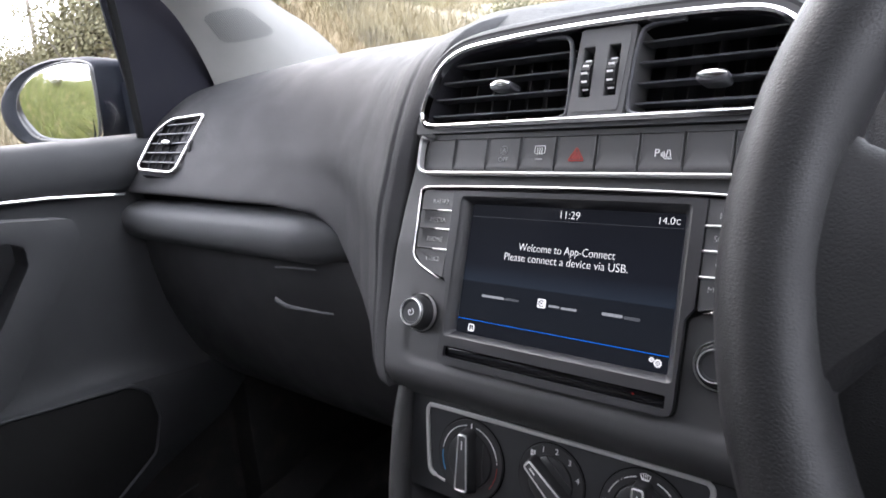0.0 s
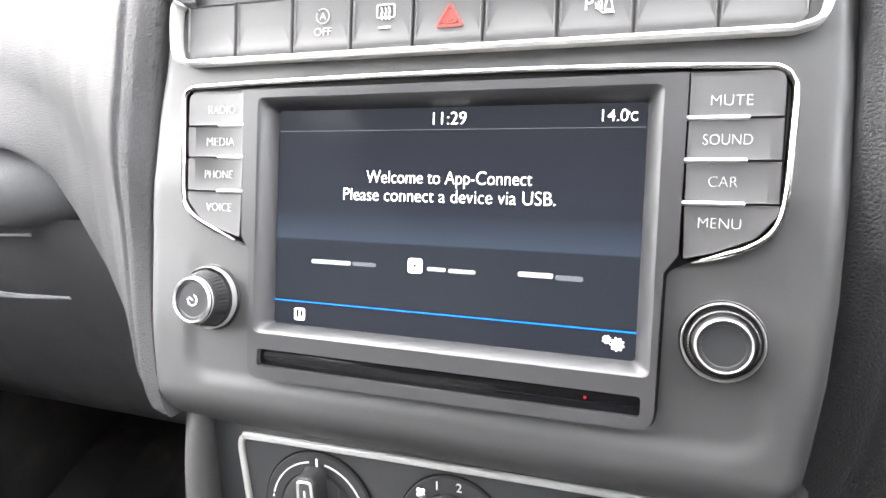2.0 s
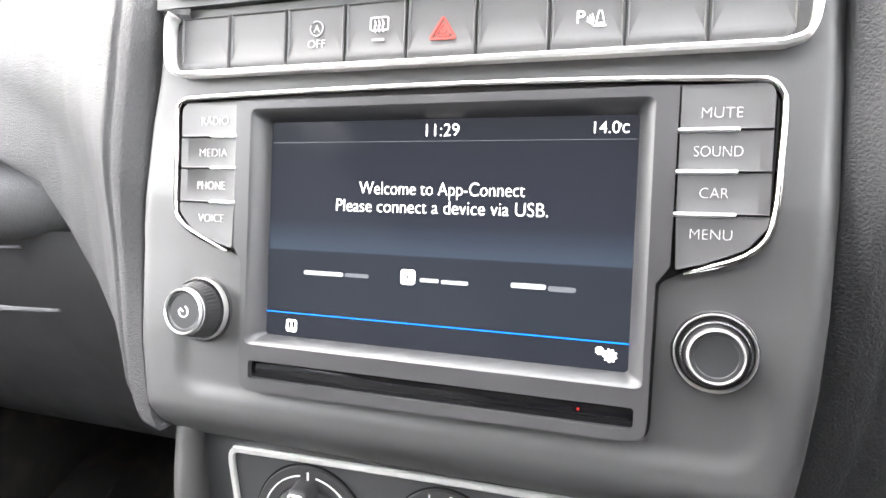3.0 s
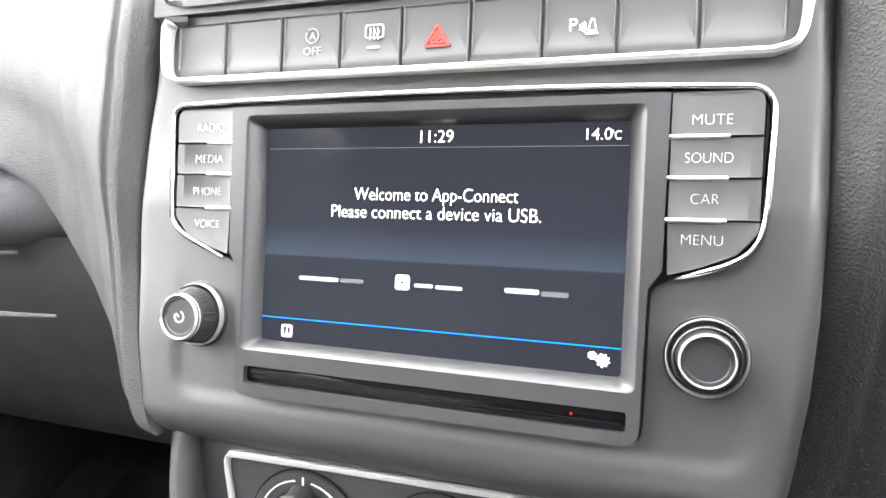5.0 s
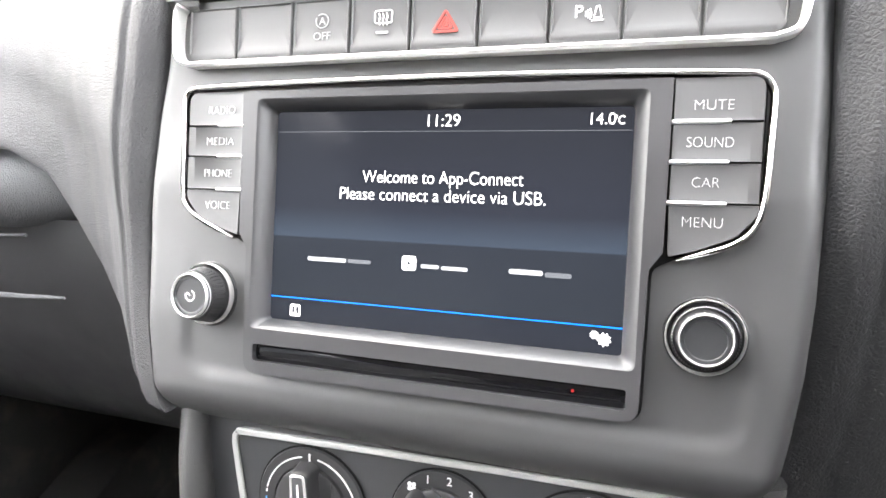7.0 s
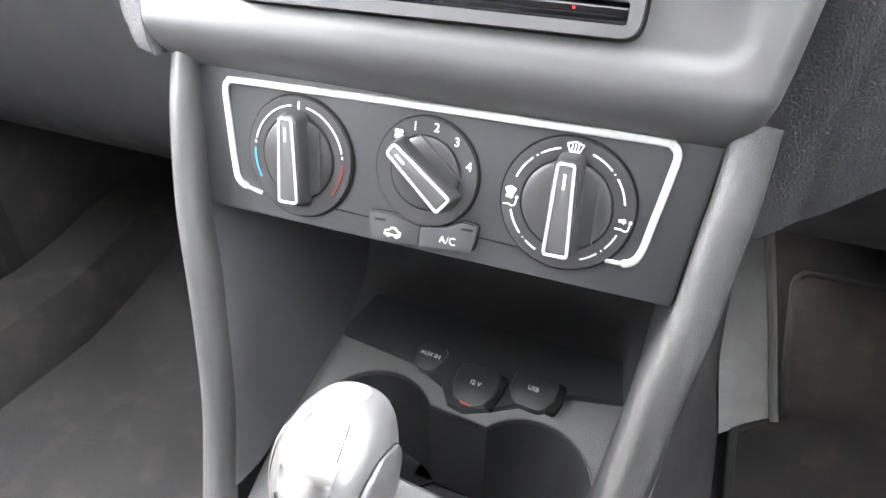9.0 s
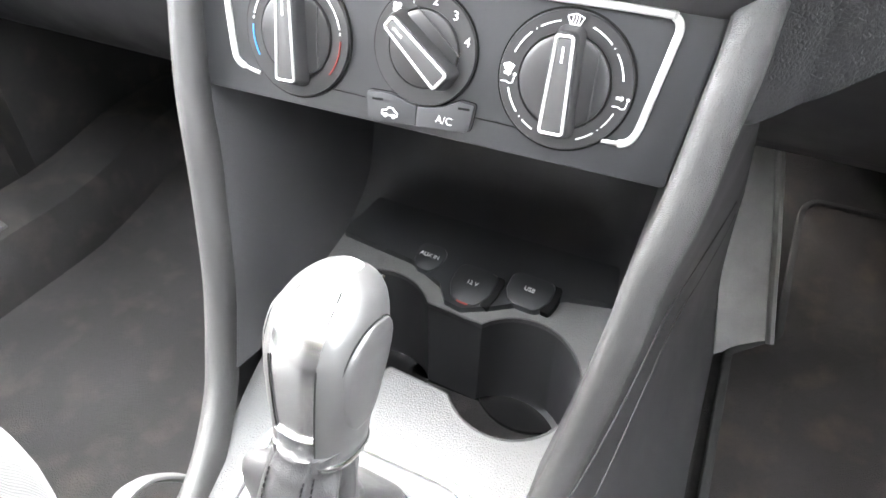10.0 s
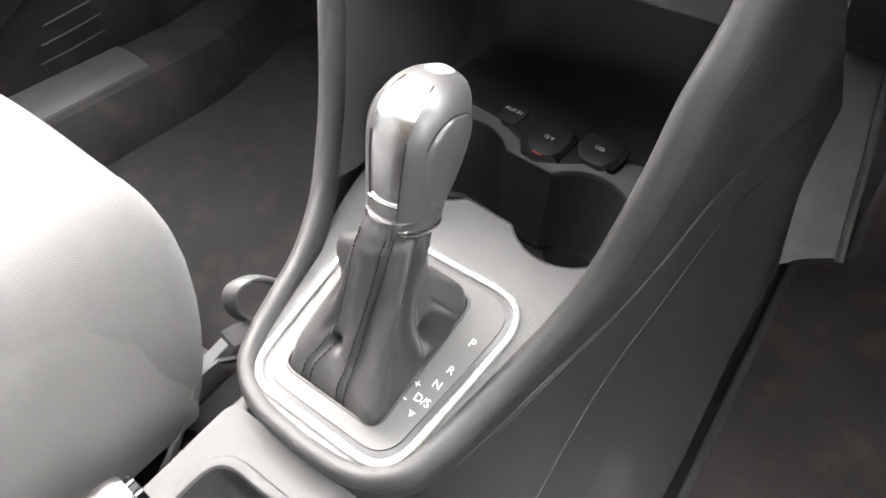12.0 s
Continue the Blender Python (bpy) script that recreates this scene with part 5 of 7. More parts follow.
part("print", screen_symbol(0.0620, -0.0252 + 0.0216, 1.25), WHITE_INK, dr, "white print", CLIM)
part("print", screen_symbol(0.0403, -0.0238, 0.85), WHITE_INK, dr, "", CLIM)
part("print", seat_symbol(0.0403, -0.0276), WHITE_INK, dr, "", CLIM)
part("print", seat_symbol(0.0836, -0.0285), WHITE_INK, dr, "", CLIM)

RECIRCULATION = rounded([(0.0040, -0.0466), (0.0002, -0.0459), (-0.0042, -0.0447), (-0.0089, -0.0438), (-0.0199, -0.0446), (-0.0180, -0.0568), (0.0040, -0.0548)], [0.0003, 0.004, 0.006, 0.003, 0.0014, 0.0028, 0.0003], 4)
COOLING = rounded([(0.0291, -0.0410), (0.0226, -0.0406), (0.0190, -0.0426), (0.0157, -0.0444), (0.0100, -0.0460), (0.0044, -0.0466), (0.0044, -0.0548), (0.0278, -0.0524)], [0.0014, 0.003, 0.004, 0.006, 0.006, 0.0003, 0.0003, 0.0028], 4)
for outline, lx, lz in ((RECIRCULATION, -0.0142, -0.0472), (COOLING, 0.0249, -0.0432)):
    b = part("button", prism(outline, -0.0032, 0.003, 0.0005), CLIMATE, climate, "black push button", CLIM)
    part("joint", sweep([(p.x, -0.0002, p.y) for p in outline], oval(0.00045, 0.0003, 6), True), GAP, b, m=CLIM)
    part("lamp", prism([(lx - 0.0025, lz - 0.0006), (lx + 0.0025, lz - 0.0002), (lx + 0.0025, lz + 0.0007), (lx - 0.0025, lz + 0.0003)], -0.0034, -0.003), GAP, b, m=CLIM)
    if outline is COOLING:
        part("print", lettering("A/C", 0.0046, 0.0170, -0.0497, -0.0034, thin=0.015), WHITE_INK, b, "white print", CLIM)
    else:
        cx, cz = -0.0080, -0.0518
        part("print", merged(stroke([(cx - 0.0036, cz - 0.001), (cx - 0.0034, cz + 0.0006), (cx - 0.0016, cz + 0.001), (cx - 0.0006, cz + 0.0022), (cx + 0.0014, cz + 0.0022), (cx + 0.0024, cz + 0.001), (cx + 0.0036, cz + 0.0006), (cx + 0.0036, cz - 0.001), (cx - 0.0036, cz - 0.001)], 0.0005, -0.0034), prism(circle(cx - 0.0019, cz - 0.0012, 0.0009, 12), -0.0037, -0.0031), prism(circle(cx + 0.0020, cz - 0.0012, 0.0009, 12), -0.0037, -0.0031)), WHITE_INK, b, "white print", CLIM)

# ---- centre console: rails, deck with cup holders, tray, flanks ----
RAIL = spline([(0.1150, -0.036, 0.800), (0.1145, -0.044, 0.782), (0.1130, -0.0510, 0.7658), (0.1105, -0.061, 0.735), (0.1060, -0.070, 0.7060), (0.1030, -0.078, 0.6700), (0.0985, -0.089, 0.6320), (0.0935, -0.103, 0.6010), (0.0860, -0.121, 0.5765), (0.0765, -0.150, 0.5570), (0.0700, -0.180, 0.5470), (0.0640, -0.205, 0.5400), (0.0555, -0.223, 0.5345), (0.034, -0.2345, 0.5305), (0.0, -0.2375, 0.5295)], 6)
console = thing("center_console", (0, -0.1, 0.34), "dark grey plastic centre console with two cup holders", "center console")


def deck(x, y):
    return 0.572 + 0.19 * y


def on_deck(outline, up=0.0):
    return [(p[0], p[1], deck(p[0], p[1]) + up) for p in outline]


def deck_plate(outer, holes, up, depth):
    """A plate that lies on the sloping deck; outlines in plan (x, y)."""
    bm = holed(outer, holes, 0.0, depth)
    for v in bm.verts:
        x, t, y = v.co
        v.co = (x, y, deck(x, y) + up - t)
    bmesh.ops.recalc_face_normals(bm, faces=bm.faces)
    return bm


for side in (-1, 1):
    crest = [Vector((side * p.x, p.y, p.z)) for p in RAIL]
    n = len(crest)
    # A soft raised rim with a broad outer face.
    part("rail", sweep([c + Vector((0, 0, -0.001)) for c in crest], [(a * side * -1, b) for a, b in ((-0.0035, -0.016), (-0.0035, -0.004), (-0.002, 0.0), (0.001, 0.0016), (0.004, 0.0010), (0.0085, -0.002), (0.0115, -0.006), (0.0125, -0.012), (0.0122, -0.022))], up=(0, -0.75, 0.66)), CONSOLE, console, "grained raised console rim", angle=80)
    rows = []
    for i, c in enumerate(crest):
        k = i / (n - 1)
        foot_y = lerp_table([(0.0, 0.56), (0.14, 0.42), (0.3, 0.27), (0.6, 0.07), (1.0, -0.24)], k)[0]
        fore = Vector((side * lerp_table([(-0.30, 0.186), (0.0, 0.194), (0.13, 0.190), (0.26, 0.191), (0.46, 0.188)], foot_y)[0], foot_y, 0.334))
        row = []
        for j in range(19):
            t = j / 18
            top = c + Vector((side * 0.012 * (1 - k * 0.4), 0.010, -0.012))
            p = top.lerp(fore, t)
            # Almost upright under the rim, flaring towards the floor.
            p.x = top.x + (fore.x - top.x) * t ** lerp_table([(0.0, 1.0), (0.10, 1.3), (0.28, 2.1), (1.0, 1.4)], k)[0]
            row.append(p)
        rows.append(row)
    for at, wide in (([(0, 0.52), (12, 0.43), (19, 0.36), (28, 0.292), (33, 0.269), (45, 0.192), (52, 0.165), (60, 0.14), (70, 0.114), (84, 0.10)], 0.0011), ([(0, 0.535), (12, 0.445), (19, 0.372), (28, 0.302), (33, 0.279), (45, 0.205), (52, 0.185), (60, 0.168), (70, 0.15), (84, 0.14)], 0.0006), ([(0, 0.64), (14, 0.55), (18, 0.507), (31, 0.427), (45, 0.415), (52, 0.44), (60, 0.48), (70, 0.54), (84, 0.60)], 0.0007)):
        line = []
        for i in range(4, 76):
            t = lerp_table(at, i)[0] * 18
            line.append(rows[i][int(t)].lerp(rows[i][int(t) + 1], t % 1))
        line = [sum((line[min(len(line) - 1, max(0, q + o))] for o in range(-5, 6)), Vector()) / 11 for q in range(len(line))]
        part("crease", sweep(line, oval(wide, wide, 8), up=(side, 0, 0.3)), FLANK, console, "thin moulded line")
    part("flank", loft(rows, closed=False, caps=False), FLANK, console, "scuffed black flank with moulded lines")
    # Inner wall of the tray.
    rows = [[Vector((side * (abs(c.x) - 0.003), c.y + 0.005, c.z - 0.008)), Vector((side * (abs(c.x) - 0.004), c.y + 0.03, c.z - 0.012)), Vector((side * (0.101 if c.z > 0.58 else abs(c.x) - 0.004), 0.10, max(0.585, c.z - 0.02))), Vector((side * 0.101, 0.16, max(0.59, c.z - 0.02)))] for c in crest[6:46]]
    part("tray_wall", loft(rows, closed=False, caps=False), HARD, console)
TRAY = [(q.x, q.y) for q in spline([(-0.030, 0.737, 0), (0.05, 0.737, 0), (0.115, 0.72, 0), (0.136, 0.68, 0), (0.130, 0.63, 0), (0.108, 0.596, 0), (0.060, 0.5835, 0)], 6)]
part("tray_back", loft([[(x, y - 0.06 * abs(x / 0.106) ** 5 * min(1.0, max(0.0, y / 0.1)), z) for y, z in TRAY] for x in [(-0.106 + 0.212 * i / 40) for i in range(41)]], closed=False, caps=False), HARD, console, "black back of the open storage tray")

cup_hole = circle(0.0525, -0.027, 0.0395, 40, 140, -140) + circle(-0.0460, -0.0245, 0.0390, 40, -40, -320)
deck_outer = spline([(-0.098, 0.066), (-0.060, 0.068), (0.060, 0.068), (0.098, 0.066), (0.099, 0.0), (0.0955, -0.06), (0.0885, -0.10), (0.0795, -0.135), (0.0700, -0.175), (0.0600, -0.209), (0.036, -0.2295), (0.0, -0.2325), (-0.036, -0.2295), (-0.0600, -0.209), (-0.0700, -0.175), (-0.0795, -0.135), (-0.0885, -0.10), (-0.0955, -0.06), (-0.099, 0.0)], 4, True)
gate_hole = rounded([(-0.0530, -0.2250), (0.0545, -0.2250), (0.0680, -0.0985), (-0.0605, -0.0985)], [0.024, 0.024, 0.026, 0.024], 9)
part("deck", deck_plate(deck_outer, [cup_hole, gate_hole], 0.0, 0.006), DECK, console, "grained deck sloping back from the tray")
rim_pts = [(p.x, p.y, deck(p.x, p.y) + 0.0002) for p in cup_hole]
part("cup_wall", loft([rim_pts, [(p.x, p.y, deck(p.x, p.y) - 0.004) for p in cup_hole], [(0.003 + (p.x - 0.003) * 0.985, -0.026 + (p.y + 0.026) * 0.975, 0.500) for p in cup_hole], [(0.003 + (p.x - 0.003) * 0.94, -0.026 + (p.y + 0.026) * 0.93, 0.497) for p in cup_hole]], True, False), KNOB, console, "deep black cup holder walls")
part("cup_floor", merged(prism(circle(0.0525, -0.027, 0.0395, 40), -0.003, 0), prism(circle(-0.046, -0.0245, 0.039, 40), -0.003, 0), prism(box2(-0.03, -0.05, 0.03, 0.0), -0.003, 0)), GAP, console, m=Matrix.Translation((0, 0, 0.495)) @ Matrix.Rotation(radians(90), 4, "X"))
part("cup_lip", sweep([Vector(p) + Vector((0, 0, -0.0002)) for p in rim_pts], oval(0.0008, 0.0006, 6), True, up=(0, 0, 1)), CONSOLE, console)


# Sockets in front of the cup holders, on a small raised step.
def socket(name, cx, cy, w, d, turn, word, label):
    m = Matrix.Translation((cx, cy, deck(cx, cy) + 0.0052)) @ Matrix.Rotation(radians(turn), 4, "Z") @ Matrix.Rotation(radians(16), 4, "X")
    sock = thing(name, m @ Vector((0, 0, 0)), label, "socket", "sockets in the console")
    front = [(-w / 2, d / 2), (-w / 2 * 0.98, -d * 0.1), (-w * 0.30, -d / 2), (w * 0.30, -d / 2), (w / 2 * 0.98, -d * 0.1), (w / 2, d / 2)]
    out = rounded(front, 0.0075, 6)
    rings = [[(p.x * k, p.y * k, z) for p in out] for k, z in ((1.01, -0.010), (1.01, -0.001), (1.0, 0.0006), (0.97, 0.0014), (0.92, 0.0017))]
    part("cover", loft(rings), CLIMATE, sock, "black rubber cover", m)
    if name != "aux_socket":
        # Solid near-black block paints the shade of an open slot.
        part("slot_shade", loft([[(p.x * 0.34 * k + w * 0.47, p.y * 0.86 * k + d * 0.03, z) for p in out] for k, z in ((1.0, -0.012), (1.0, 0.0002), (0.94, 0.0006))]), GAP, sock, "near-black block standing in for the shaded slot beside the cover", m)
    if name == "power_socket":
        part("mark", sweep([(0.006 * math.sin(q), -0.0142 + 0.0012 * (1 - math.cos(q)), 0.0012) for q in [-0.7 + 1.4 * i / 8 for i in range(9)]], oval(0.0007, 0.0005, 6), up=(0, 0, 1)), RED_INK, sock, "small red mark", m)
    part("print", lettering(word, 0.0042, 0, 0.001, 0, depth=0.0002), WHITE_INK, sock, "white print", m @ Matrix.Translation((0, 0, 0.0022)) @ Matrix.Rotation(radians(-90), 4, "X"))


socket("aux_socket", -0.0290, 0.0290, 0.020, 0.021, -4, "AUX IN", "small black audio socket cover in the console step")
socket("power_socket", 0.0065, 0.0185, 0.029, 0.028, -4, "12 V", "round black power socket cover in the console step")
socket("usb_socket", 0.0420, 0.0270, 0.030, 0.024, -4, "USB", "black data socket cover in the console step")
part("socket_step", deck_plate(rounded([(-0.098, 0.0675), (0.098, 0.0675), (0.098, 0.040), (0.065, 0.0335), (0.0230, 0.0090), (0.006, 0.0010), (-0.006, 0.0030), (-0.0140, 0.0140), (-0.040, 0.0245), (-0.098, 0.030)], 0.004, 4), [], 0.0045, 0.008), CLIMATE, console, "raised step that holds the sockets")

# Shift gate.
gate_plate_hole = rounded([(-0.0390, -0.2090), (0.0345, -0.2090), (0.0340, -0.1120), (-0.0390, -0.1120)], 0.011, 6)
shifter = thing("gear_selector", (0.0, -0.16, 0.535), "automatic gear selector with a silver knob, leather gaiter and chrome-ringed gate", "gear lever")
gate_field = rounded([(-0.0470, -0.2190), (0.0485, -0.2190), (0.0610, -0.1040), (-0.0545, -0.1040)], [0.020, 0.020, 0.022, 0.020], 9)
part("gate", deck_plate(gate_field, [gate_plate_hole], 0.0015, 0.004), GATE, shifter, "grey gate plate with white letters")
part("gate_groove", deck_plate(gate_hole, [gate_field], 0.0004, 0.003), CLIMATE, shifter, "dark groove inside the chrome ring")
part("gate_edge", sweep(on_deck(gate_plate_hole, 0.0014), oval(0.0010, 0.0008, 6), True, up=(0, -0.19, 1)), CLIMATE, shifter, "dark edge round the gaiter")
part("gate_ring", sweep(on_deck(gate_hole, 0.001), [(-0.0024, -0.003), (-0.0024, 0.0008), (-0.0017, 0.0018), (-0.0006, 0.0024), (0.0006, 0.0024), (0.0017, 0.0018), (0.0024, 0.0008), (0.0024, -0.003)], True, up=(0, -0.19, 1)), SATIN, shifter, "bright chrome ring")
DECK_TILT = Matrix.Rotation(math.atan(0.19), 4, "X")


def gate_print(body, size, x, y):
    m = Matrix.Translation((x, y, deck(x, y) + 0.0018)) @ DECK_TILT @ Matrix.Rotation(radians(-90), 4, "X")
    part("print", lettering(body, size, 0, 0, 0, depth=0.0002), WHITE_INK, shifter, "white print", m)


for body, size, x, y in (("P", 0.0075, 0.0495, -0.1375), ("R", 0.0070, 0.0487, -0.1580), ("N", 0.0070, 0.0472, -0.1692), ("D/S", 0.0070, 0.0455, -0.1812), ("+", 0.0075, 0.0375, -0.1750), ("-", 0.0075, 0.0368, -0.1850)):
    gate_print(body, size, x, y)
arrow_m = Matrix.Translation((0.0450, -0.1905, deck(0, -0.1905) + 0.0018)) @ DECK_TILT @ Matrix.Rotation(radians(-90), 4, "X")
part("print", prism([(-0.002, 0.0015), (0.002, 0.0015), (0, -0.002)], -0.0002, 0.0002), WHITE_INK, shifter, "", arrow_m)

# Leather gaiter: a column round the leaning neck that spreads into a loose skirt at the gate.
AXIS_FOOT, AXIS_TOP = Vector((0.0075, -0.152, 0.612)), Vector((0.0030, -0.1175, 0.709))
axis = (AXIS_TOP - AXIS_FOOT).normalized()
AXIS_FOOT = AXIS_FOOT + axis * 0.0220


def resampled(points, n):
    """The closed outline cut into n equal steps."""
    pts = [Vector(p) for p in points] + [Vector(points[0])]
    run = [0.0]
    for a, b in zip(pts, pts[1:]):
        run.append(run[-1] + (b - a).length)
    out, k = [], 0
    for i in range(n):
        d = run[-1] * i / n
        while run[k + 1] < d:
            k += 1
        out.append(pts[k].lerp(pts[k + 1], (d - run[k]) / max(1e-9, run[k + 1] - run[k])))
    return out


def bump(v, mid, width):
    return math.exp(-(((v - mid) / width) ** 2))


base_ring = resampled(gate_plate_hole, 180)
bearings = [math.degrees(math.atan2(p.y + 0.160, p.x + 0.002)) for p in base_ring]
INWARD = [(0.0, 0.0), (0.10, 0.10), (0.22, 0.42), (0.34, 0.72), (0.46, 0.88), (0.60, 0.96), (1.0, 1.0)]
INWARD_BACK = [(0.0, 0.0), (0.07, 0.22), (0.14, 0.52), (0.22, 0.74), (0.32, 0.88), (0.46, 0.95), (1.0, 1.0)]
INWARD_CONE = [(0.0, 0.0), (0.10, 0.06), (0.22, 0.20), (0.34, 0.38), (0.46, 0.57), (0.60, 0.76), (0.80, 0.94), (1.0, 1.0)]
RISE = [(0.0, 0.0), (0.10, 0.17), (0.22, 0.27), (0.34, 0.38), (0.46, 0.50), (0.60, 0.63), (1.0, 1.0)]
levels = 60
rings = []
for j in range(levels + 1):
    t = j / levels
    ring = []
    rise = lerp_table(RISE, t)[0]
    for p, deg in zip(base_ring, bearings):
        a = radians(deg)
        foot = Vector((p.x, p.y, deck(p.x, p.y) - 0.004))
        heart = Vector((-0.001, -0.166, 0.54)).lerp(AXIS_FOOT + Vector((0, 0, 0.012)), t)
        radius = 0.0170 + 0.0045 * (1 - t) ** 1.2 - 0.0016 * bump(t, 0.90, 0.035)
        neck = heart + Vector((math.cos(a) * radius, math.sin(a) * radius * 1.12, 0))
        # At the back the column runs down almost to the gate before it spreads.
        back = bump(deg, -98, 32)
        # On the driver's side the leather falls straight from the neck to the gate.
        cone = bump(deg, -42, 26) + 0.6 * bump(deg, -152, 18)
        q = foot.lerp(neck, lerp_table(INWARD, t)[0] * (1 - back - cone * (1 - back)) + lerp_table(INWARD_BACK, t)[0] * back + lerp_table(INWARD_CONE, t)[0] * cone * (1 - back))
        q.z = foot.z + (AXIS_FOOT.z + 0.012 - foot.z) * rise
        skirt = math.sin(math.pi * min(1.0, t / 0.55)) ** 1.2
        # Soft folds of the skirt.
        fold = (0.0014 * math.sin(4 * a + 0.9 + 1.5 * t) + 0.0004 * math.sin(7 * a - 5 * t)) * skirt
        # The band between the two seams stands proud like a tube, steeper on its far edge, and ends in a dent above the gate.
        band = min(1.0, max(0.0, (t - 0.20) / 0.08)) * min(1.0, max(0.0, (0.97 - t) / 0.06))
        left_seam, right_seam = -111 - 11 * t, -80 + 18 * t
        inside = 1 / (1 + math.exp(-(deg - left_seam + 3) / 1.3)) * 1 / (1 + math.exp((deg - right_seam - 3) / 3.0))
        fold += 0.0042 * inside * band - 0.0035 * bump(deg, left_seam - 9, 6) * band
        fold -= 0.011 * bump(deg, -103, 8) * bump(t, 0.235, 0.045)
        for seam_deg in (left_seam, right_seam):
            fold -= 0.0007 * bump(deg, seam_deg, 1.6)
        # Long folds that run down from the neck to the driver's side of the gate.
        run = min(1.0, t / 0.08) * min(1.0, max(0.0, (0.92 - t) / 0.2))
        fold += (0.0048 * bump(deg, -58 + 34 * t, 8) - 0.0040 * bump(deg, -42 + 34 * t, 7) + 0.0030 * bump(deg, -24 + 30 * t, 7)) * run
        # A deep pleat at the front corner with a curled lip, and a flap standing up on the passenger's side.
        fold += -0.032 * bump(deg, 8, 11) * bump(t, 0.15, 0.075) + 0.010 * bump(deg, 30, 5) * bump(t, 0.16, 0.09) + 0.008 * bump(deg, -14, 6) * bump(t, 0.2, 0.13)
        fold += 0.020 * bump(deg, 168, 17) * bump(t, 0.46, 0.13) - 0.004 * bump(deg, -150, 10) * bump(t, 0.40, 0.14)
        fold += 0.0006 * noise.noise((p.x * 90, p.y * 90, t * 9)) * min(1, t / 0.1)
        q += Vector((math.cos(a), math.sin(a), 0.12)) * fold
        ring.append(q)
    rings.append(ring)
gaiter_pts = rings
gaiter = part("gaiter", loft(rings), LEATHER, shifter, "folded black leather gaiter with stitched seams", angle=75)


def seam(low, high, shift):
    """One row of stitches running up the gaiter; low and high are its bearings at the foot and the neck."""
    made, line = [], []
    for j in range(1, levels - 3):
        want = low + (high - low) * j / levels + shift * (0.55 + 0.45 * j / levels)
        i = min(range(len(bearings)), key=lambda q: abs(bearings[q] - want))
        line.append(gaiter_pts[j][i])
    dense = spline(line, 2)
    smooth = [sum((dense[min(len(dense) - 1, max(0, i + o))] for o in range(-4, 5)), Vector()) / 9 for i in range(len(dense))]
    for a, b in zip(smooth[::3], smooth[2::3]):
        mid = (a + b) / 2
        out = Vector((mid.x - 0.002, mid.y + 0.158, 0.006)).normalized() * 0.0007
        made.append(sweep([a + out, b + out], oval(0.00045, 0.0004, 5), up=(0.2, 0.3, 1)))
    return merged(*made)


for low, high, shift in ((-80, -62, 6), (-80, -62, -6), (-111, -122, 6), (-111, -122, -6)):
    part("stitching", seam(low, high, shift), GAP, gaiter, "black stitching")

# Knob: a tall rounded grey grip with a metal strip at the back, oval side pads and a chrome button cap.
side_v = Vector((1, 0, 0))
fore_v = axis.cross(side_v).normalized()


def knob_point(row, deg, grow=0.0, power=0.8):
    h, hx, hy, off = row
    ca, sa = math.cos(radians(deg)), math.sin(radians(deg))
    return AXIS_FOOT + axis * (h * 0.748) + fore_v * (off + math.copysign(abs(sa) ** power, sa) * (hy + grow)) + side_v * math.copysign(abs(ca) ** power, ca) * (hx + grow)


def knob_ring(h, hx, hy, off, n=64, grow=0.0):
    return [knob_point((h, hx, hy, off), 360 * i / n, grow) for i in range(n)]


KNOB_ROWS = [(0.006, 0.0165, 0.0180, 0.0), (0.012, 0.0172, 0.0190, 0.0), (0.020, 0.0180, 0.0205, 0.0), (0.032, 0.0200, 0.0235, 0.0005), (0.045, 0.0220, 0.0265, 0.001), (0.058, 0.0236, 0.0285, 0.0012), (0.070, 0.0243, 0.0290, 0.0014), (0.081, 0.0238, 0.0278, 0.0024), (0.090, 0.0220, 0.0248, 0.0044), (0.097, 0.0190, 0.0200, 0.0070), (0.102, 0.0145, 0.0145, 0.0095), (0.105, 0.0085, 0.0085, 0.0110), (0.1058, 0.0020, 0.0020, 0.0115)]
KNOB_ROWS = [(h * 0.955, a * (1 - 0.15 * min(1, h / 0.05)), b * (1 - 0.14 * min(1, h / 0.05)), o) for h, a, b, o in KNOB_ROWS]


def knob_row(h):
    return (h, *lerp_table(KNOB_ROWS, h))


fine = []
for q in spline([Vector(r[:3]) for r in KNOB_ROWS], 5):
    fine.append((q.x, q.y, q.z, lerp_table([(r[0], r[3]) for r in KNOB_ROWS], q.x)[0]))
low_rows = [(0.0035 + 0.0022 * i / 3, 0.0163 + 0.0002 * i / 3, 0.0178 + 0.0002 * i / 3, 0.0) for i in range(3)]
knob = part("knob", loft([knob_ring(*r) for r in low_rows + fine]), KNOB_GREY, shifter, "satin grey grip", angle=60)
side_rows = [r for r in low_rows + fine if r[0] < 0.080]
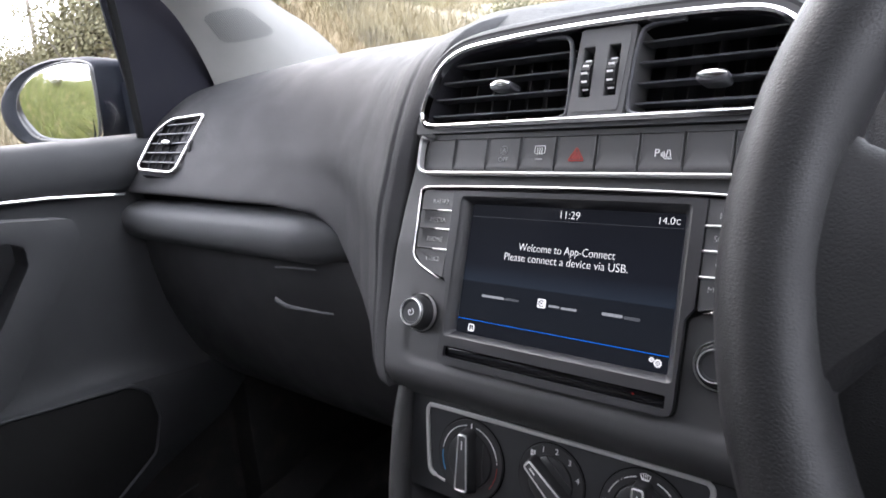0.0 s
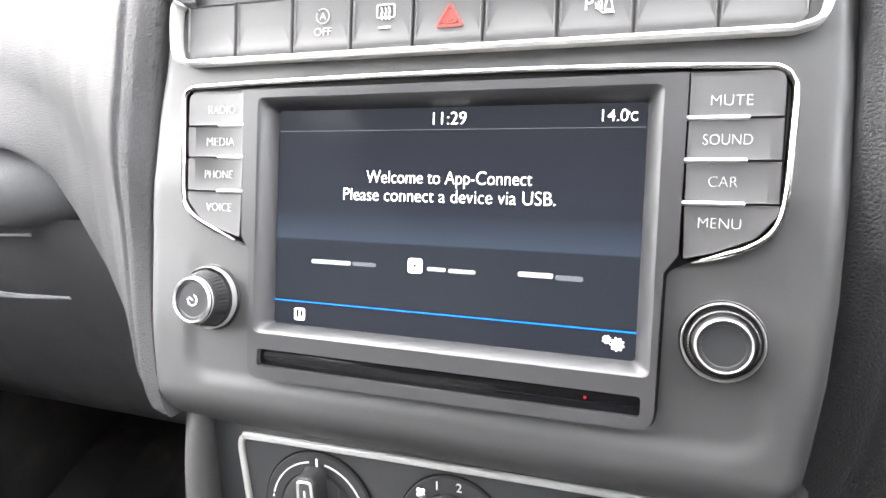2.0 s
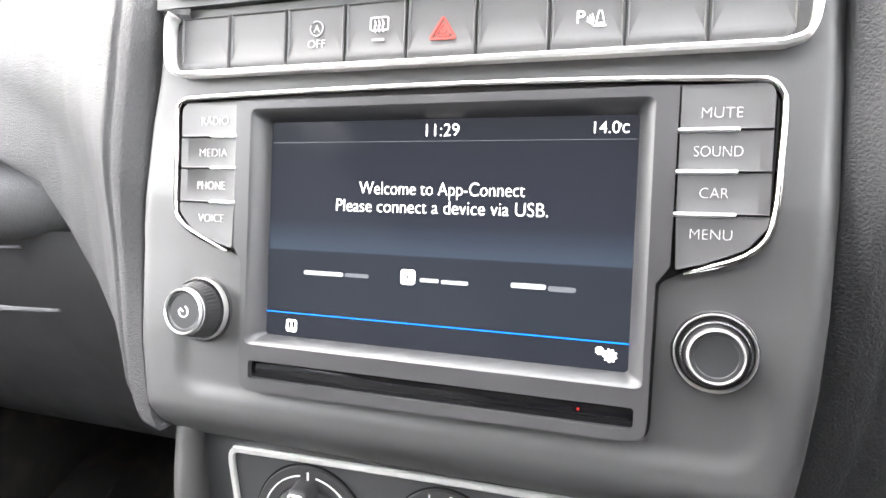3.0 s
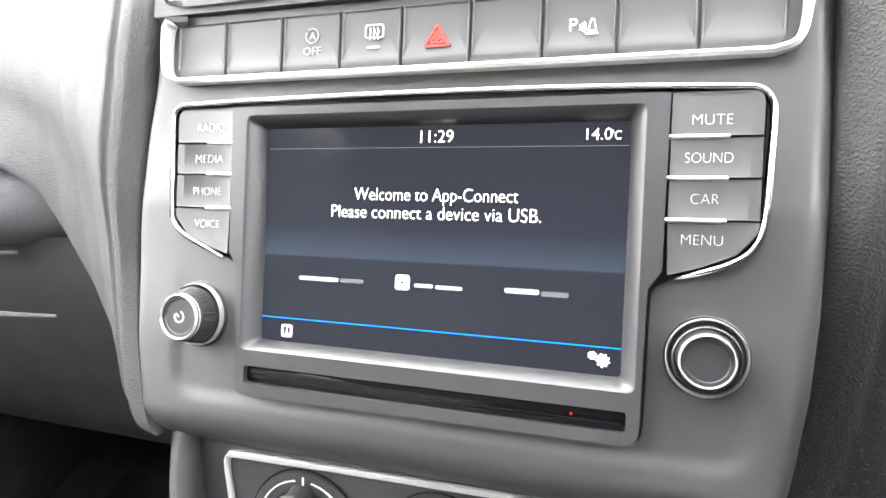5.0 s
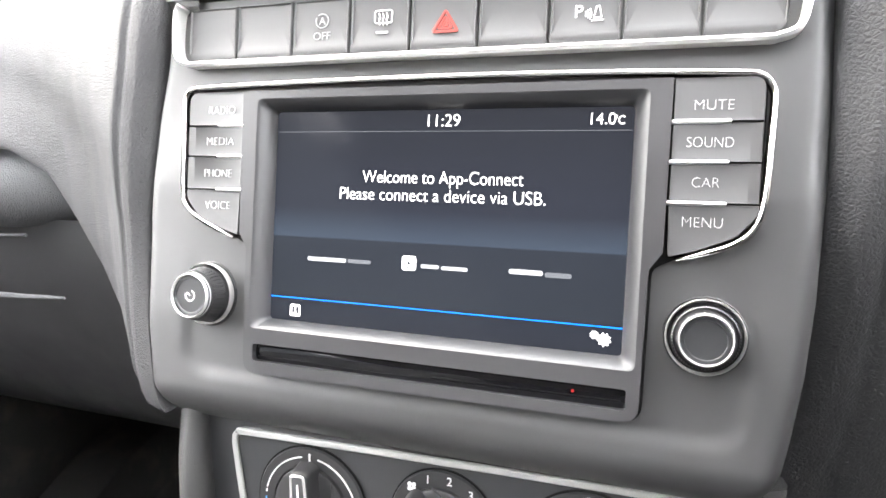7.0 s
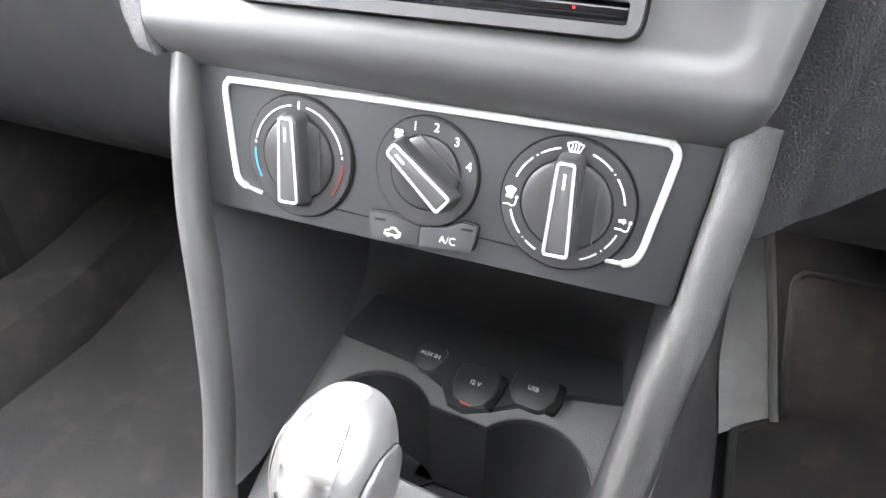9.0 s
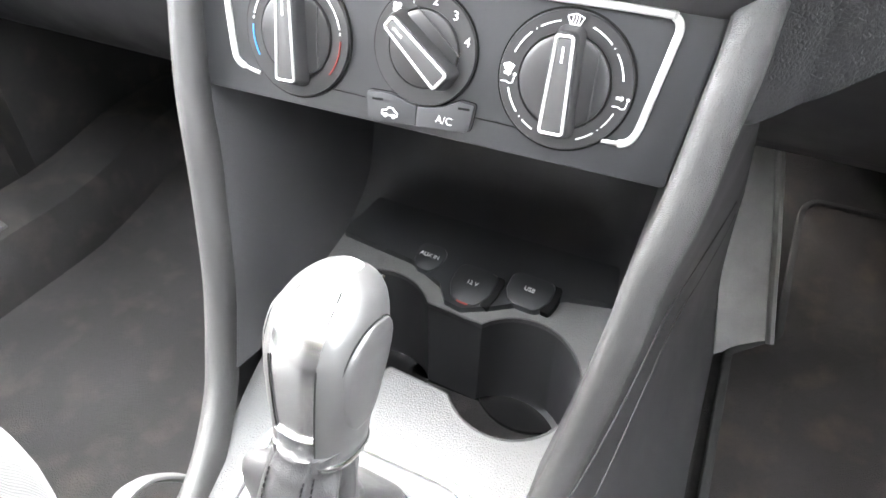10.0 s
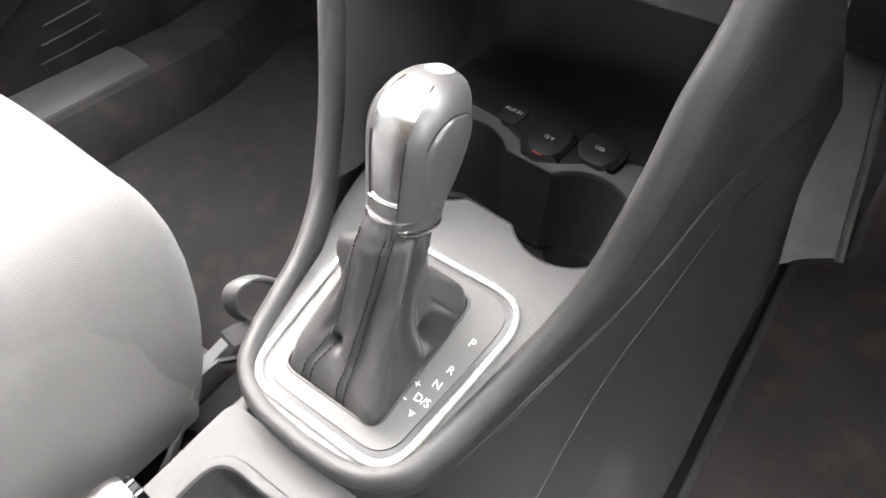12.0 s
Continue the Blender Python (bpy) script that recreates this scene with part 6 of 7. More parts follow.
for start, end in ((293, 450), (90, 247)):
    rows = []
    for r in side_rows:
        # The panel stands proud below and sinks into the body above.
        proud = 0.0012 * (1 - min(1.0, max(0.0, (r[0] - 0.052) / 0.022))) + 0.00005
        row = [knob_point(r, start + (end - start) * i / 30, proud * min(1.0, 3 * min(i, 30 - i) / 30 + 0.75)) for i in range(31)]
        rows.append(([knob_point(r, start, -0.0004)] if start == 293 else []) + row + ([knob_point(r, end, -0.0004)] if end == 247 else []))
    part("side_panel", loft(rows, closed=False, caps=False), KNOB_GREY, knob, "satin grey side panel", angle=50)
rows = []
for r in fine:
    if 0.0185 < r[0] < 0.0935:
        half = 22 + 8 * max(0.0, (r[0] - 0.06) / 0.034)
        rows.append([knob_point(r, 270 - half + 2 * half * i / 16, 0.0004 - 0.0002 * max(0.0, (r[0] - 0.055) / 0.035)) for i in range(17)])
part("strip", loft(rows, closed=False, caps=False), KNOB_SILVER, knob, "bright metal strip down the back", angle=60)
part("strip_foot", loft([[knob_point(r, 270 - 23 + 46 * i / 16, g) for i in range(17)] for r, g in [(q, 0.0012) for q in low_rows + fine if q[0] < 0.0185]], closed=False, caps=False), KNOB_SILVER, knob, "", angle=60)
part("strip_line", sweep([knob_point(knob_row(0.0188 + 0.0012 * abs(i / 8 - 1)), 247 + 46 * i / 16, 0.0009) for i in range(17)], oval(0.0011, 0.0007, 8), up=axis), CHROME, knob, "bright line across the strip")
for deg in (246.6, 293.4):
    part("gap", sweep([knob_point(r, deg, 0.0009) for r in side_rows if r[0] < 0.066], oval(0.00045, 0.0003, 6), up=(0, -1, 0.2)), GAP, knob)
for middle in (0, 180):
    # Raised oval pad on the flank.
    rows = []
    for i in range(29):
        k = i / 28
        r = knob_row(0.021 + 0.061 * (0.5 - 0.5 * math.cos(math.pi * k)))
        span = 40 * math.sin(math.pi * k) ** 0.9 + 0.4
        rows.append([knob_point(r, middle - span + 2 * span * u / 18, 0.0004 + 0.0014 * min(1.0, 9.0 * min(u, 18 - u) / 18, 6.0 * math.sin(math.pi * k))) for u in range(19)])
    edge = [row[0] for row in rows] + [row[-1] for row in reversed(rows[1:-1])]
    part("grip_pad", loft(rows, closed=False, caps=False), KNOB_GREY, knob, "raised oval grip pad", angle=60)
    part("pad_groove", sweep(edge, oval(0.0005, 0.0004, 6), True, up=axis), GAP, knob, "dark groove round the pad")
part("collar", loft([knob_ring(h, a, b, 0.0) for h, a, b in ((-0.002, 0.0166, 0.0183), (0.0, 0.0180, 0.0196), (0.0028, 0.0184, 0.0200), (0.0042, 0.0180, 0.0196), (0.0045, 0.0168, 0.0184))]), KNOB_SILVER, knob, "bright metal collar")
cap_rows = []
for r in fine:
    if r[0] > 0.0945:
        cap_rows.append([p + axis * 0.0010 - fore_v * 0.0005 for p in knob_ring(r[0], r[1] * 0.66, r[2] * 0.74, r[3] + 0.001, n=32)])
part("button_cap", loft(cap_rows), SATIN, knob, "chrome button cap", angle=60)
part("button_edge", sweep([knob_point(knob_row(0.0935), 52 + 76 * q / 12, 0.0006) for q in range(13)], oval(0.0010, 0.0007, 8), up=axis), CHROME, knob, "bright edge of the release button")
for deg in (236, 304):
    part("seam_line", sweep([knob_point(r, 270 + (deg - 270) * (0.75 + 7 * (r[0] - 0.085)), 0.0002) for r in fine if 0.083 < r[0] < 0.0965], oval(0.0004, 0.0003, 5), up=(0, -1, 0.2)), GAP, knob)

# Rear of the console: a shallow open tray and the parking brake.
rear_hole = rounded([(-0.044, -0.46), (0.05, -0.46), (0.046, -0.262), (-0.042, -0.262)], 0.022, 6)


def rear_level(y):
    return 0.505 + 0.05 * (y + 0.25)


rear = holed(rounded([(-0.062, -0.62), (0.078, -0.62), (0.072, -0.236), (-0.060, -0.236)], 0.01, 4), [rear_hole], 0.0, 0.006)
for v in rear.verts:
    x, t, y = v.co
    v.co = (x, y, rear_level(y) - t)
bmesh.ops.recalc_face_normals(rear, faces=rear.faces)
part("rear_tray", rear, CONSOLE, console, "open tray behind the gear lever")
part("tray_bowl", loft([[(p.x, p.y, rear_level(p.y)) for p in rear_hole], [(p.x * 0.99, p.y, rear_level(p.y) - 0.006) for p in rear_hole], [(p.x * 0.90, -0.36 + (p.y + 0.36) * 0.95, 0.466) for p in rear_hole], [(p.x * 0.70, -0.36 + (p.y + 0.36) * 0.8, 0.462) for p in rear_hole]], True, False), CONSOLE, console)
part("bowl_floor", prism([(p.x * 0.72, -0.36 + (p.y + 0.36) * 0.82) for p in rear_hole], 0.0, 0.003), CONSOLE, console, m=Matrix.Translation((0, 0, 0.4625)) @ Matrix.Rotation(radians(90), 4, "X"))
part("tray_rim", sweep([(p.x, p.y, rear_level(p.y) + 0.001) for p in rear_hole], oval(0.004, 0.003, 8), True, up=(0, 0, 1)), CONSOLE, console)
for side in (-1, 1):
    part("rear_side", slab(0.064 if side > 0 else -0.062, -0.62, 0.25, 0.078 if side > 0 else -0.050, -0.215, 0.502, 0.004), HARD, console)
part("ring_wall", loft([[(p[0], p[1], p[2]) for p in on_deck([q for q in deck_outer if q.y < -0.12], -0.001)], [(p[0] * 1.06, p[1] - 0.006 * (p[1] < -0.2), 0.500) for p in on_deck([q for q in deck_outer if q.y < -0.12])]], False, False), CONSOLE, console)

brake = thing("parking_brake", (-0.085, -0.50, 0.47), "parking brake lever with a chrome button", "parking brake")
part("grip", sweep([(-0.070, -0.62, 0.478), (-0.066, -0.45, 0.496), (-0.0600, -0.335, 0.505)], oval(0.016, 0.019, 16), up=(0, 0, 1)), LEATHER, brake)
part("tip", sweep([(-0.0600, -0.336, 0.505), (-0.0594, -0.326, 0.5056), (-0.0588, -0.314, 0.506), (-0.0584, -0.308, 0.5062)], oval(0.0165, 0.0185, 20), up=(0, 0, 1), scale=lambda t: 1.0 if t < 0.7 else 0.86), KNOB_SILVER, brake, "chrome end piece")
part("button", sweep([(-0.0584, -0.308, 0.5062), (-0.0582, -0.3035, 0.5063)], oval(0.0105, 0.012, 16), up=(0, 0, 1)), GLOSS, brake)

# ---- passenger seat ----
seat = thing("passenger_seat", (-0.39, -0.45, 0.34), "pale grey cloth passenger seat with a woven panel", "car seat")


rows = []
for j in range(40):
    t = j / 39
    # From under the front edge, over the roll, and back along the top.
    if t < 0.45:
        a = radians(-75 + 165 * t / 0.45)
        y0, z0 = -0.235 + 0.062 * math.cos(a), 0.505 + 0.070 * math.sin(a)
        drop = 0.14 * max(0, (0.12 - t) / 0.12)
        y0, z0 = y0 - drop * 0.35, z0 - drop
    else:
        k = (t - 0.45) / 0.55
        y0, z0 = -0.235 - 0.42 * k, 0.575 - 0.03 * k
    row = []
    for i in range(45):
        s = -1 + 2 * i / 44
        roll = max(0.0, (abs(s) - 0.72) / 0.28)
        x = -0.39 + 0.236 * math.copysign(abs(s) if abs(s) < 0.72 else 0.72 + 0.28 * math.sin(roll * math.pi / 2), s)
        dz = -0.115 * (1 - math.cos(roll * math.pi / 2)) ** 1.4 + 0.008 * math.exp(-(((abs(s) - 0.7) / 0.16) ** 2))
        crease = -0.0035 * math.exp(-(((abs(s) - 0.60) / 0.022) ** 2))
        row.append((x, y0 - 0.045 * roll ** 2 * (1 if t < 0.6 else 0.3) - 0.02 * s * s, z0 + dz * (1 if t > 0.2 else t / 0.2) + crease))
    # The side of the cushion hangs down towards the floor.
    for side, at in ((-1, 0), (1, -1)):
        ex, ey, ez = row[at]
        skirt = [(ex + side * 0.004 * math.sin(math.pi * q / 8), ey - 0.012 * q / 8, ez + (min(ez, 0.375) - ez) * q / 8) for q in range(1, 9)]
        row = skirt[::-1] + row if side < 0 else row + skirt
    rows.append([(x + 0.010, y + 0.010, z + 0.010) for x, y, z in row])
part("cushion", loft(rows, closed=False, caps=False), FABRIC_SIDE, seat, "plain pale grey cloth cushion", angle=70)


def along(row, u):
    a, b = Vector(row[int(u)]), Vector(row[min(len(row) - 1, int(u) + 1)])
    return a.lerp(b, u % 1)


# The woven panel covers the top and the front roll; a seam divides it from the plain side.
SEAM = [(0, 53.0), (12, 52.2), (16, 51.0), (20, 49.8), (39, 49.0)]
panel_rows = []
for j, r in enumerate(rows):
    if j >= 2:
        end = lerp_table(SEAM, j)[0]
        proud = [(-0.0015 if q in (0, 48) else 0.0026 if q in (1, 47) else 0.0036) for q in range(49)]
        lift = []
        for q in range(49):
            u = 10 + (end - 10) * q / 48
            w = min(1.0, max(0.0, (u - 44) / 6))
            lift.append(along(r, u) + Vector((0, 0.7 if j < 14 else 0, 0.7)).lerp(Vector((1, 0.35 if j < 14 else 0, 0.2)), w).normalized() * proud[q])
        panel_rows.append(lift)
panel_bm = loft(panel_rows, closed=False, caps=False)
panel_uv = panel_bm.loops.layers.uv.new("UVMap")
across, down = [0.0], [0.0]
for a, b in zip(panel_rows[20], panel_rows[20][1:]):
    across.append(across[-1] + (b - a).length)
for a, b in zip(panel_rows, panel_rows[1:]):
    down.append(down[-1] + (b[30] - a[30]).length)
panel_bm.verts.index_update()
for f in panel_bm.faces:
    for loop in f.loops:
        loop[panel_uv].uv = (across[loop.vert.index % 49], down[loop.vert.index // 49])
part("panel", panel_bm, FABRIC, seat, "woven pale grey panel", angle=80)
part("base", slab(-0.60, -0.66, 0.362, -0.18, -0.28, 0.47, 0.02), HARD, seat)
part("backrest", loft([[(-0.39 + 0.25 * k * math.copysign(abs(math.cos(a)) ** 0.5, math.cos(a)), -0.66 - 0.14 * h - 0.07 * math.copysign(abs(math.sin(a)) ** 0.6, math.sin(a)), 0.53 + 0.58 * h) for a in [2 * math.pi * i / 32 for i in range(32)]] for h, k in ((0, 0.95), (0.2, 1.0), (0.6, 0.98), (0.9, 0.85), (1.0, 0.7))]), FABRIC_SIDE, seat)
for side in (-1, 1):
    part("rail", slab(-0.39 + side * 0.19 - 0.015, -0.80, 0.337, -0.39 + side * 0.19 + 0.015, -0.18, 0.368, 0.004), METAL, seat, "bare metal seat rail")

handle = thing("seat_belt_buckle", (-0.17, -0.24, 0.31), "black loop handle on a pale metal arm beside the seat", "seat handle")
loop_pts = spline([(-0.196, -0.151, 0.440), (-0.190, -0.132, 0.442), (-0.181, -0.112, 0.420), (-0.177, -0.106, 0.392), (-0.180, -0.120, 0.378), (-0.190, -0.145, 0.394), (-0.197, -0.157, 0.418)], 6, True)
part("loop", sweep([q + Vector((0.010, 0.004, -0.007)) for q in loop_pts], oval(0.0032, 0.0078, 10), True, up=(1, 0.25, 0.35)), BUCKLE, handle)
part("arm", sweep([(-0.168, -0.150, 0.395), (-0.1625, -0.168, 0.413), (-0.160, -0.180, 0.419)], [(-0.0085, -0.002), (0.0085, -0.002), (0.0085, 0.002), (-0.0085, 0.002)], up=(0.5, 0, 1)), METAL, handle, "pale metal bracket")
part("strip", sweep([(-0.163, -0.176, 0.416), (-0.157, -0.208, 0.419), (-0.149, -0.243, 0.419), (-0.144, -0.275, 0.417)], [(-0.0042, -0.0015), (0.0042, -0.0015), (0.0042, 0.0015), (-0.0042, 0.0015)], up=(0.5, 0, 1)), METAL, handle, "thin metal strip")
part("cable", sweep(spline([(-0.20, -0.185, 0.355), (-0.185, -0.165, 0.352), (-0.176, -0.14, 0.36)], 5), oval(0.003, 0.003, 8), up=(0, 0, 1)), HARD, handle)

# ---- floor mat and footwell side on the driver's side ----
mat_out = rounded([(0.200, -0.30), (0.53, -0.30), (0.53, 0.52), (0.250, 0.52), (0.247, 0.318), (0.2005, 0.270)], [0.03, 0.03, 0.03, 0.02, 0.012, 0.012], 6)
mat_bm = prism(mat_out, -0.009, 0.0, 0.002)
for v in mat_bm.verts:
    x, t, y = v.co
    v.co = (x, y, floor_height(x, y) + 0.002 - t)
bmesh.ops.recalc_face_normals(mat_bm, faces=mat_bm.faces)
mat = thing("floor_mat", (0.4, 0.2, 0.343), "worn black carpet mat with brown dirt on the driver's floor", "floor mat")
part("carpet", mat_bm, MAT, mat)
part("binding", sweep([(p.x, p.y, floor_height(p.x, p.y) + 0.009) for p in mat_out], oval(0.005, 0.004, 8), True, up=(0, 0, 1)), THREAD, mat, "black bound edge")

foot_rest = thing("footrest", (0.22, 0.32, 0.34), "worn smooth grey plastic footrest beside the driver's carpet", "footrest")
left_edge = spline([(0.188, 0.268, 0.344), (0.172, 0.318, 0.405), (0.158, 0.365, 0.475), (0.140, 0.425, 0.565)], 6)
right_edge = spline([(0.2385, 0.303, 0.350), (0.2260, 0.334, 0.393), (0.2130, 0.362, 0.440), (0.1890, 0.401, 0.520), (0.170, 0.435, 0.580)], 6)
left_edge = [left_edge[round(q * (len(left_edge) - 1) / (len(right_edge) - 1))] for q in range(len(right_edge))]
FOOTREST = material("scuffed_grey_plastic", (0.125, 0.122, 0.117), 0.55, vary=0.2, vary_scale=24, grain=0.4, grain_scale=700)
sheet = [[a.lerp(b, t) + Vector((0, 0, 0.004 * math.sin(math.pi * t))) for t in [i / 10 for i in range(11)]] for a, b in zip(left_edge, right_edge)]
part("plate", thick(sheet, (0, 0.012, -0.012)), FOOTREST, foot_rest)
part("edge", sweep(right_edge, oval(0.005, 0.007, 8), up=(0, -1, 1)), FOOTREST, foot_rest, "smooth rounded edge")
# ---- passenger door with window, mirror and vent ----
def door(side, name, label):
    s = side
    d = thing(name, (s * 0.71, -0.2, 0.30), label, "car door", kind="structure")
    prof = spline([(0.735, 0.976, 0), (0.715, 0.980, 0), (0.698, 0.973, 0), (0.690, 0.955, 0), (0.690, 0.930, 0), (0.697, 0.912, 0), (0.704, 0.905, 0), (0.706, 0.88, 0), (0.704, 0.80, 0), (0.700, 0.70, 0), (0.690, 0.668, 0), (0.668, 0.655, 0), (0.660, 0.64, 0), (0.660, 0.46, 0), (0.668, 0.40, 0), (0.70, 0.34, 0)], 5)
    rows = []
    for j in range(40):
        k = j / 39
        y = -0.56 + 0.74 * k
        # The lower pocket fades into the door towards the front hinge.
        fade = min(1.0, max(0.0, (0.19 - y) / 0.13))
        rows.append([(s * (p.x if p.y > 0.69 else 0.700 + (p.x - 0.700) * (0.35 + 0.65 * fade)), -0.56 + (0.56 + lerp_table([(0.40, -0.16), (0.51, -0.035), (0.57, 0.125), (0.62, 0.18)], p.y)[0]) * k, p.y - 0.11 * max(0, (y + 0.02)) * (1 if p.y < 0.9 else 0)) for p in prof])
    part("card", thick(rows, (s * 0.03, 0, 0)), DOOR, d, "black grained door card")
    part("strip", sweep([(s * 0.696, y, z) for y, z in ((-0.55, 0.928), (-0.25, 0.922), (-0.05, 0.9125), (0.045, 0.9025))], oval(0.003, 0.0026, 8), up=(0, 0, 1)), CHROME, d, "thin chrome strip")
    turn = Matrix.Translation((s * 0.632, 0, 0)) @ Matrix.Rotation(radians(90), 4, "Z") @ Matrix.Diagonal((1, s, 1, 1)) @ Matrix.Diagonal((1, -1, 1, 1))
    grip = holed(rounded([(-0.36, 0.655), (-0.20, 0.668), (-0.150, 0.700), (-0.085, 0.800), (-0.0435, 0.868), (-0.046, 0.890), (-0.115, 0.899), (-0.36, 0.904)], [0.01, 0.03, 0.04, 0.1, 0.008, 0.010, 0.02, 0.01], 5), [rounded([(-0.335, 0.700), (-0.195, 0.715), (-0.142, 0.785), (-0.103, 0.846), (-0.103, 0.868), (-0.120, 0.8765), (-0.335, 0.880)], [0.01, 0.02, 0.06, 0.012, 0.008, 0.008, 0.01], 5)], 0.0, 0.045)
    soften(grip, 0.007, 3, 60)
    part("pull", grip, DOOR, d, "chunky grained door pull", turn, angle=50)
    for z in (0.426, 0.447, 0.468):
        part("ridge", sweep([(s * 0.653, -0.045 + (z - 0.42) * 0.5, z), (s * 0.651, 0.0, z + 0.003), (s * 0.655, 0.052, z + 0.006)], oval(0.0014, 0.0014, 6), up=(1, 0, 0)), DOOR, d, "thin moulded ridge")
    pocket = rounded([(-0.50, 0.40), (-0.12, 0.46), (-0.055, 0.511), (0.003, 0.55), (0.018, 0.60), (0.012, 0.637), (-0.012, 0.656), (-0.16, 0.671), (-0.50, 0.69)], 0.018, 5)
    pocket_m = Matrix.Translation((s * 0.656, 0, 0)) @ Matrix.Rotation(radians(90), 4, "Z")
    # Flat near-black sheet stands in for the shaded hollow of the pocket.
    part("pocket", prism(pocket, 0.0, 0.004, 0.001), GAP, d, "flat near-black sheet painting the shade inside the door pocket", pocket_m)
    part("pocket_rim", sweep([(p.x, 0.001, p.y) for p in pocket], oval(0.003, 0.0035, 8), True), DOOR, d, "rounded rim of the pocket", pocket_m)
    sail = [(0.083, 0.955, 0.25), (0.083, 0.985, 0.25), (0.078, 1.03, 0.245), (0.072, 1.08, 0.228), (0.066, 1.12, 0.20), (0.062, 1.16, 0.165), (0.060, 1.20, 0.125)]
    part("sail", thick([[(s * 0.698, a + (b - a) * q / 5, z) for q in range(6)] for a, z, b in sail], (s * 0.004, 0, 0)), SAIL, d, "black mirror triangle")
    part("seal", sweep([(s * 0.700, 0.083, 0.975), (s * 0.690, 0.077, 1.06), (s * 0.676, 0.066, 1.15), (s * 0.65, 0.0, 1.24), (s * 0.61, -0.15, 1.385)], oval(0.004, 0.0055, 8), up=(0, 1, 0)), GAP, d, "black window seal")
    pane = part("pane", loft([[(s * 0.712, -0.55, 0.96), (s * 0.712, 0.085, 0.96)], [(s * 0.690, -0.55, 1.15), (s * 0.690, 0.07, 1.15)], [(s * 0.640, -0.56, 1.39), (s * 0.630, -0.14, 1.39)]], False, False), WINDOW, d, "clear side window glass")
    pane.visible_shadow = False


door(-1, "door_1", "black plastic passenger door card with a chrome strip and pull handle")
door(1, "door_2", "black plastic driver's door card")

mirror = thing("wing_mirror", (-0.80, 0.12, 0.97), "dark glossy wing mirror reflecting green grass", "wing mirror")
MIR = Matrix.Translation((-0.915, 0.085, 1.033)) @ Matrix.Rotation(radians(9), 4, "Z")
shape = spline([(0.096, 0.056), (0.104, 0.030), (0.098, -0.030), (0.086, -0.060), (0.05, -0.064), (-0.09, -0.056), (-0.138, -0.032), (-0.153, 0.0), (-0.13, 0.030), (-0.07, 0.054), (0.02, 0.064)], 5, True)
part("housing", loft([[(p.x * k - 0.022 * (k - 0.9) / 0.1, y, p.y * k) for p in shape] for k, y in ((0.93, -0.012), (1.0, -0.015), (1.06, -0.008), (1.10, 0.025), (1.03, 0.065), (0.8, 0.095), (0.45, 0.112))]), PAINT, mirror, "glossy dark mirror housing", MIR)
part("rim", sweep([(p.x * 0.87 + 0.008, -0.0160, p.y * 0.925) for p in shape], oval(0.0018, 0.0025, 6), True), METAL, mirror, "thin pale rim", MIR)
part("glass", prism([(p.x * 0.85 + 0.008, p.y * 0.90) for p in shape], -0.0165, -0.012, 0.001), MIRROR, mirror, "mirror glass", MIR @ Matrix.Rotation(radians(3.2), 4, "X"))
part("foot", loft([[(-0.79 + a, 0.155 + b, z) for a, b in ((-0.02, -0.035), (0.072, -0.03), (0.072, 0.05), (-0.02, 0.05))] for z in (0.968, 0.985, 1.02, 1.055)]), PAINT, mirror)

side_vent = thing("side_vent", (-0.645, 0.09, 0.935), "small louvred side vent in a silver frame", "air vent")
VENT = Matrix.Translation((-0.6165, 0.0792, 0.9640)) @ Matrix.Rotation(radians(11), 4, "Z") @ Matrix.Rotation(radians(-35), 4, "X")
vshape = rounded([(-0.044, -0.036), (0.030, -0.043), (0.049, 0.039), (-0.013, 0.036), (-0.036, 0.016)], [0.010, 0.012, 0.005, 0.03, 0.03], 8)
part("frame", sweep([(p.x, -0.002, p.y) for p in vshape], [(-0.0021, 0.004), (-0.0019, -0.0010), (-0.0008, -0.0020), (0.0009, -0.0020), (0.0019, -0.0010), (0.0021, 0.004)], True), SILVER, side_vent, "bright silver frame", VENT)
part("rim", sweep([(p.x * 1.05, 0.001, p.y * 1.05) for p in vshape], [(-0.003, 0.002), (0.002, 0.0015), (0.004, 0.005), (0.006, 0.016), (-0.003, 0.016)], True), PAD, side_vent, m=VENT)
# Near-black sheet just behind the slats paints the shade of a deep duct.
part("duct", prism(vshape, 0.0032, 0.014), GAP, side_vent, m=VENT)
part("thumb_wheel", lathe([(0.004, -0.0022), (0.0105, -0.0022), (0.0112, 0.0), (0.0105, 0.0022), (0.004, 0.0022)], 0, 0, 24), KNOB, side_vent, "ribbed thumb wheel", VENT @ Matrix.Translation((0.0445, 0.004, -0.006)) @ Matrix.Rotation(radians(78), 4, "Y") @ Matrix.Rotation(radians(90), 4, "X"))
for j in range(5):
    z = -0.026 + 0.0132 * j
    part("slat", sweep([(-0.042 + 0.0065 * max(0, j - 2), 0.0, z + 0.002), (0.032 + 0.0032 * j, 0.0, z - 0.002 + 0.0010 * j)], [(-0.0008, -0.001), (0.0005, -0.001), (0.0010, 0.003), (0.0004, 0.003)]), LOUVER, side_vent, m=VENT)
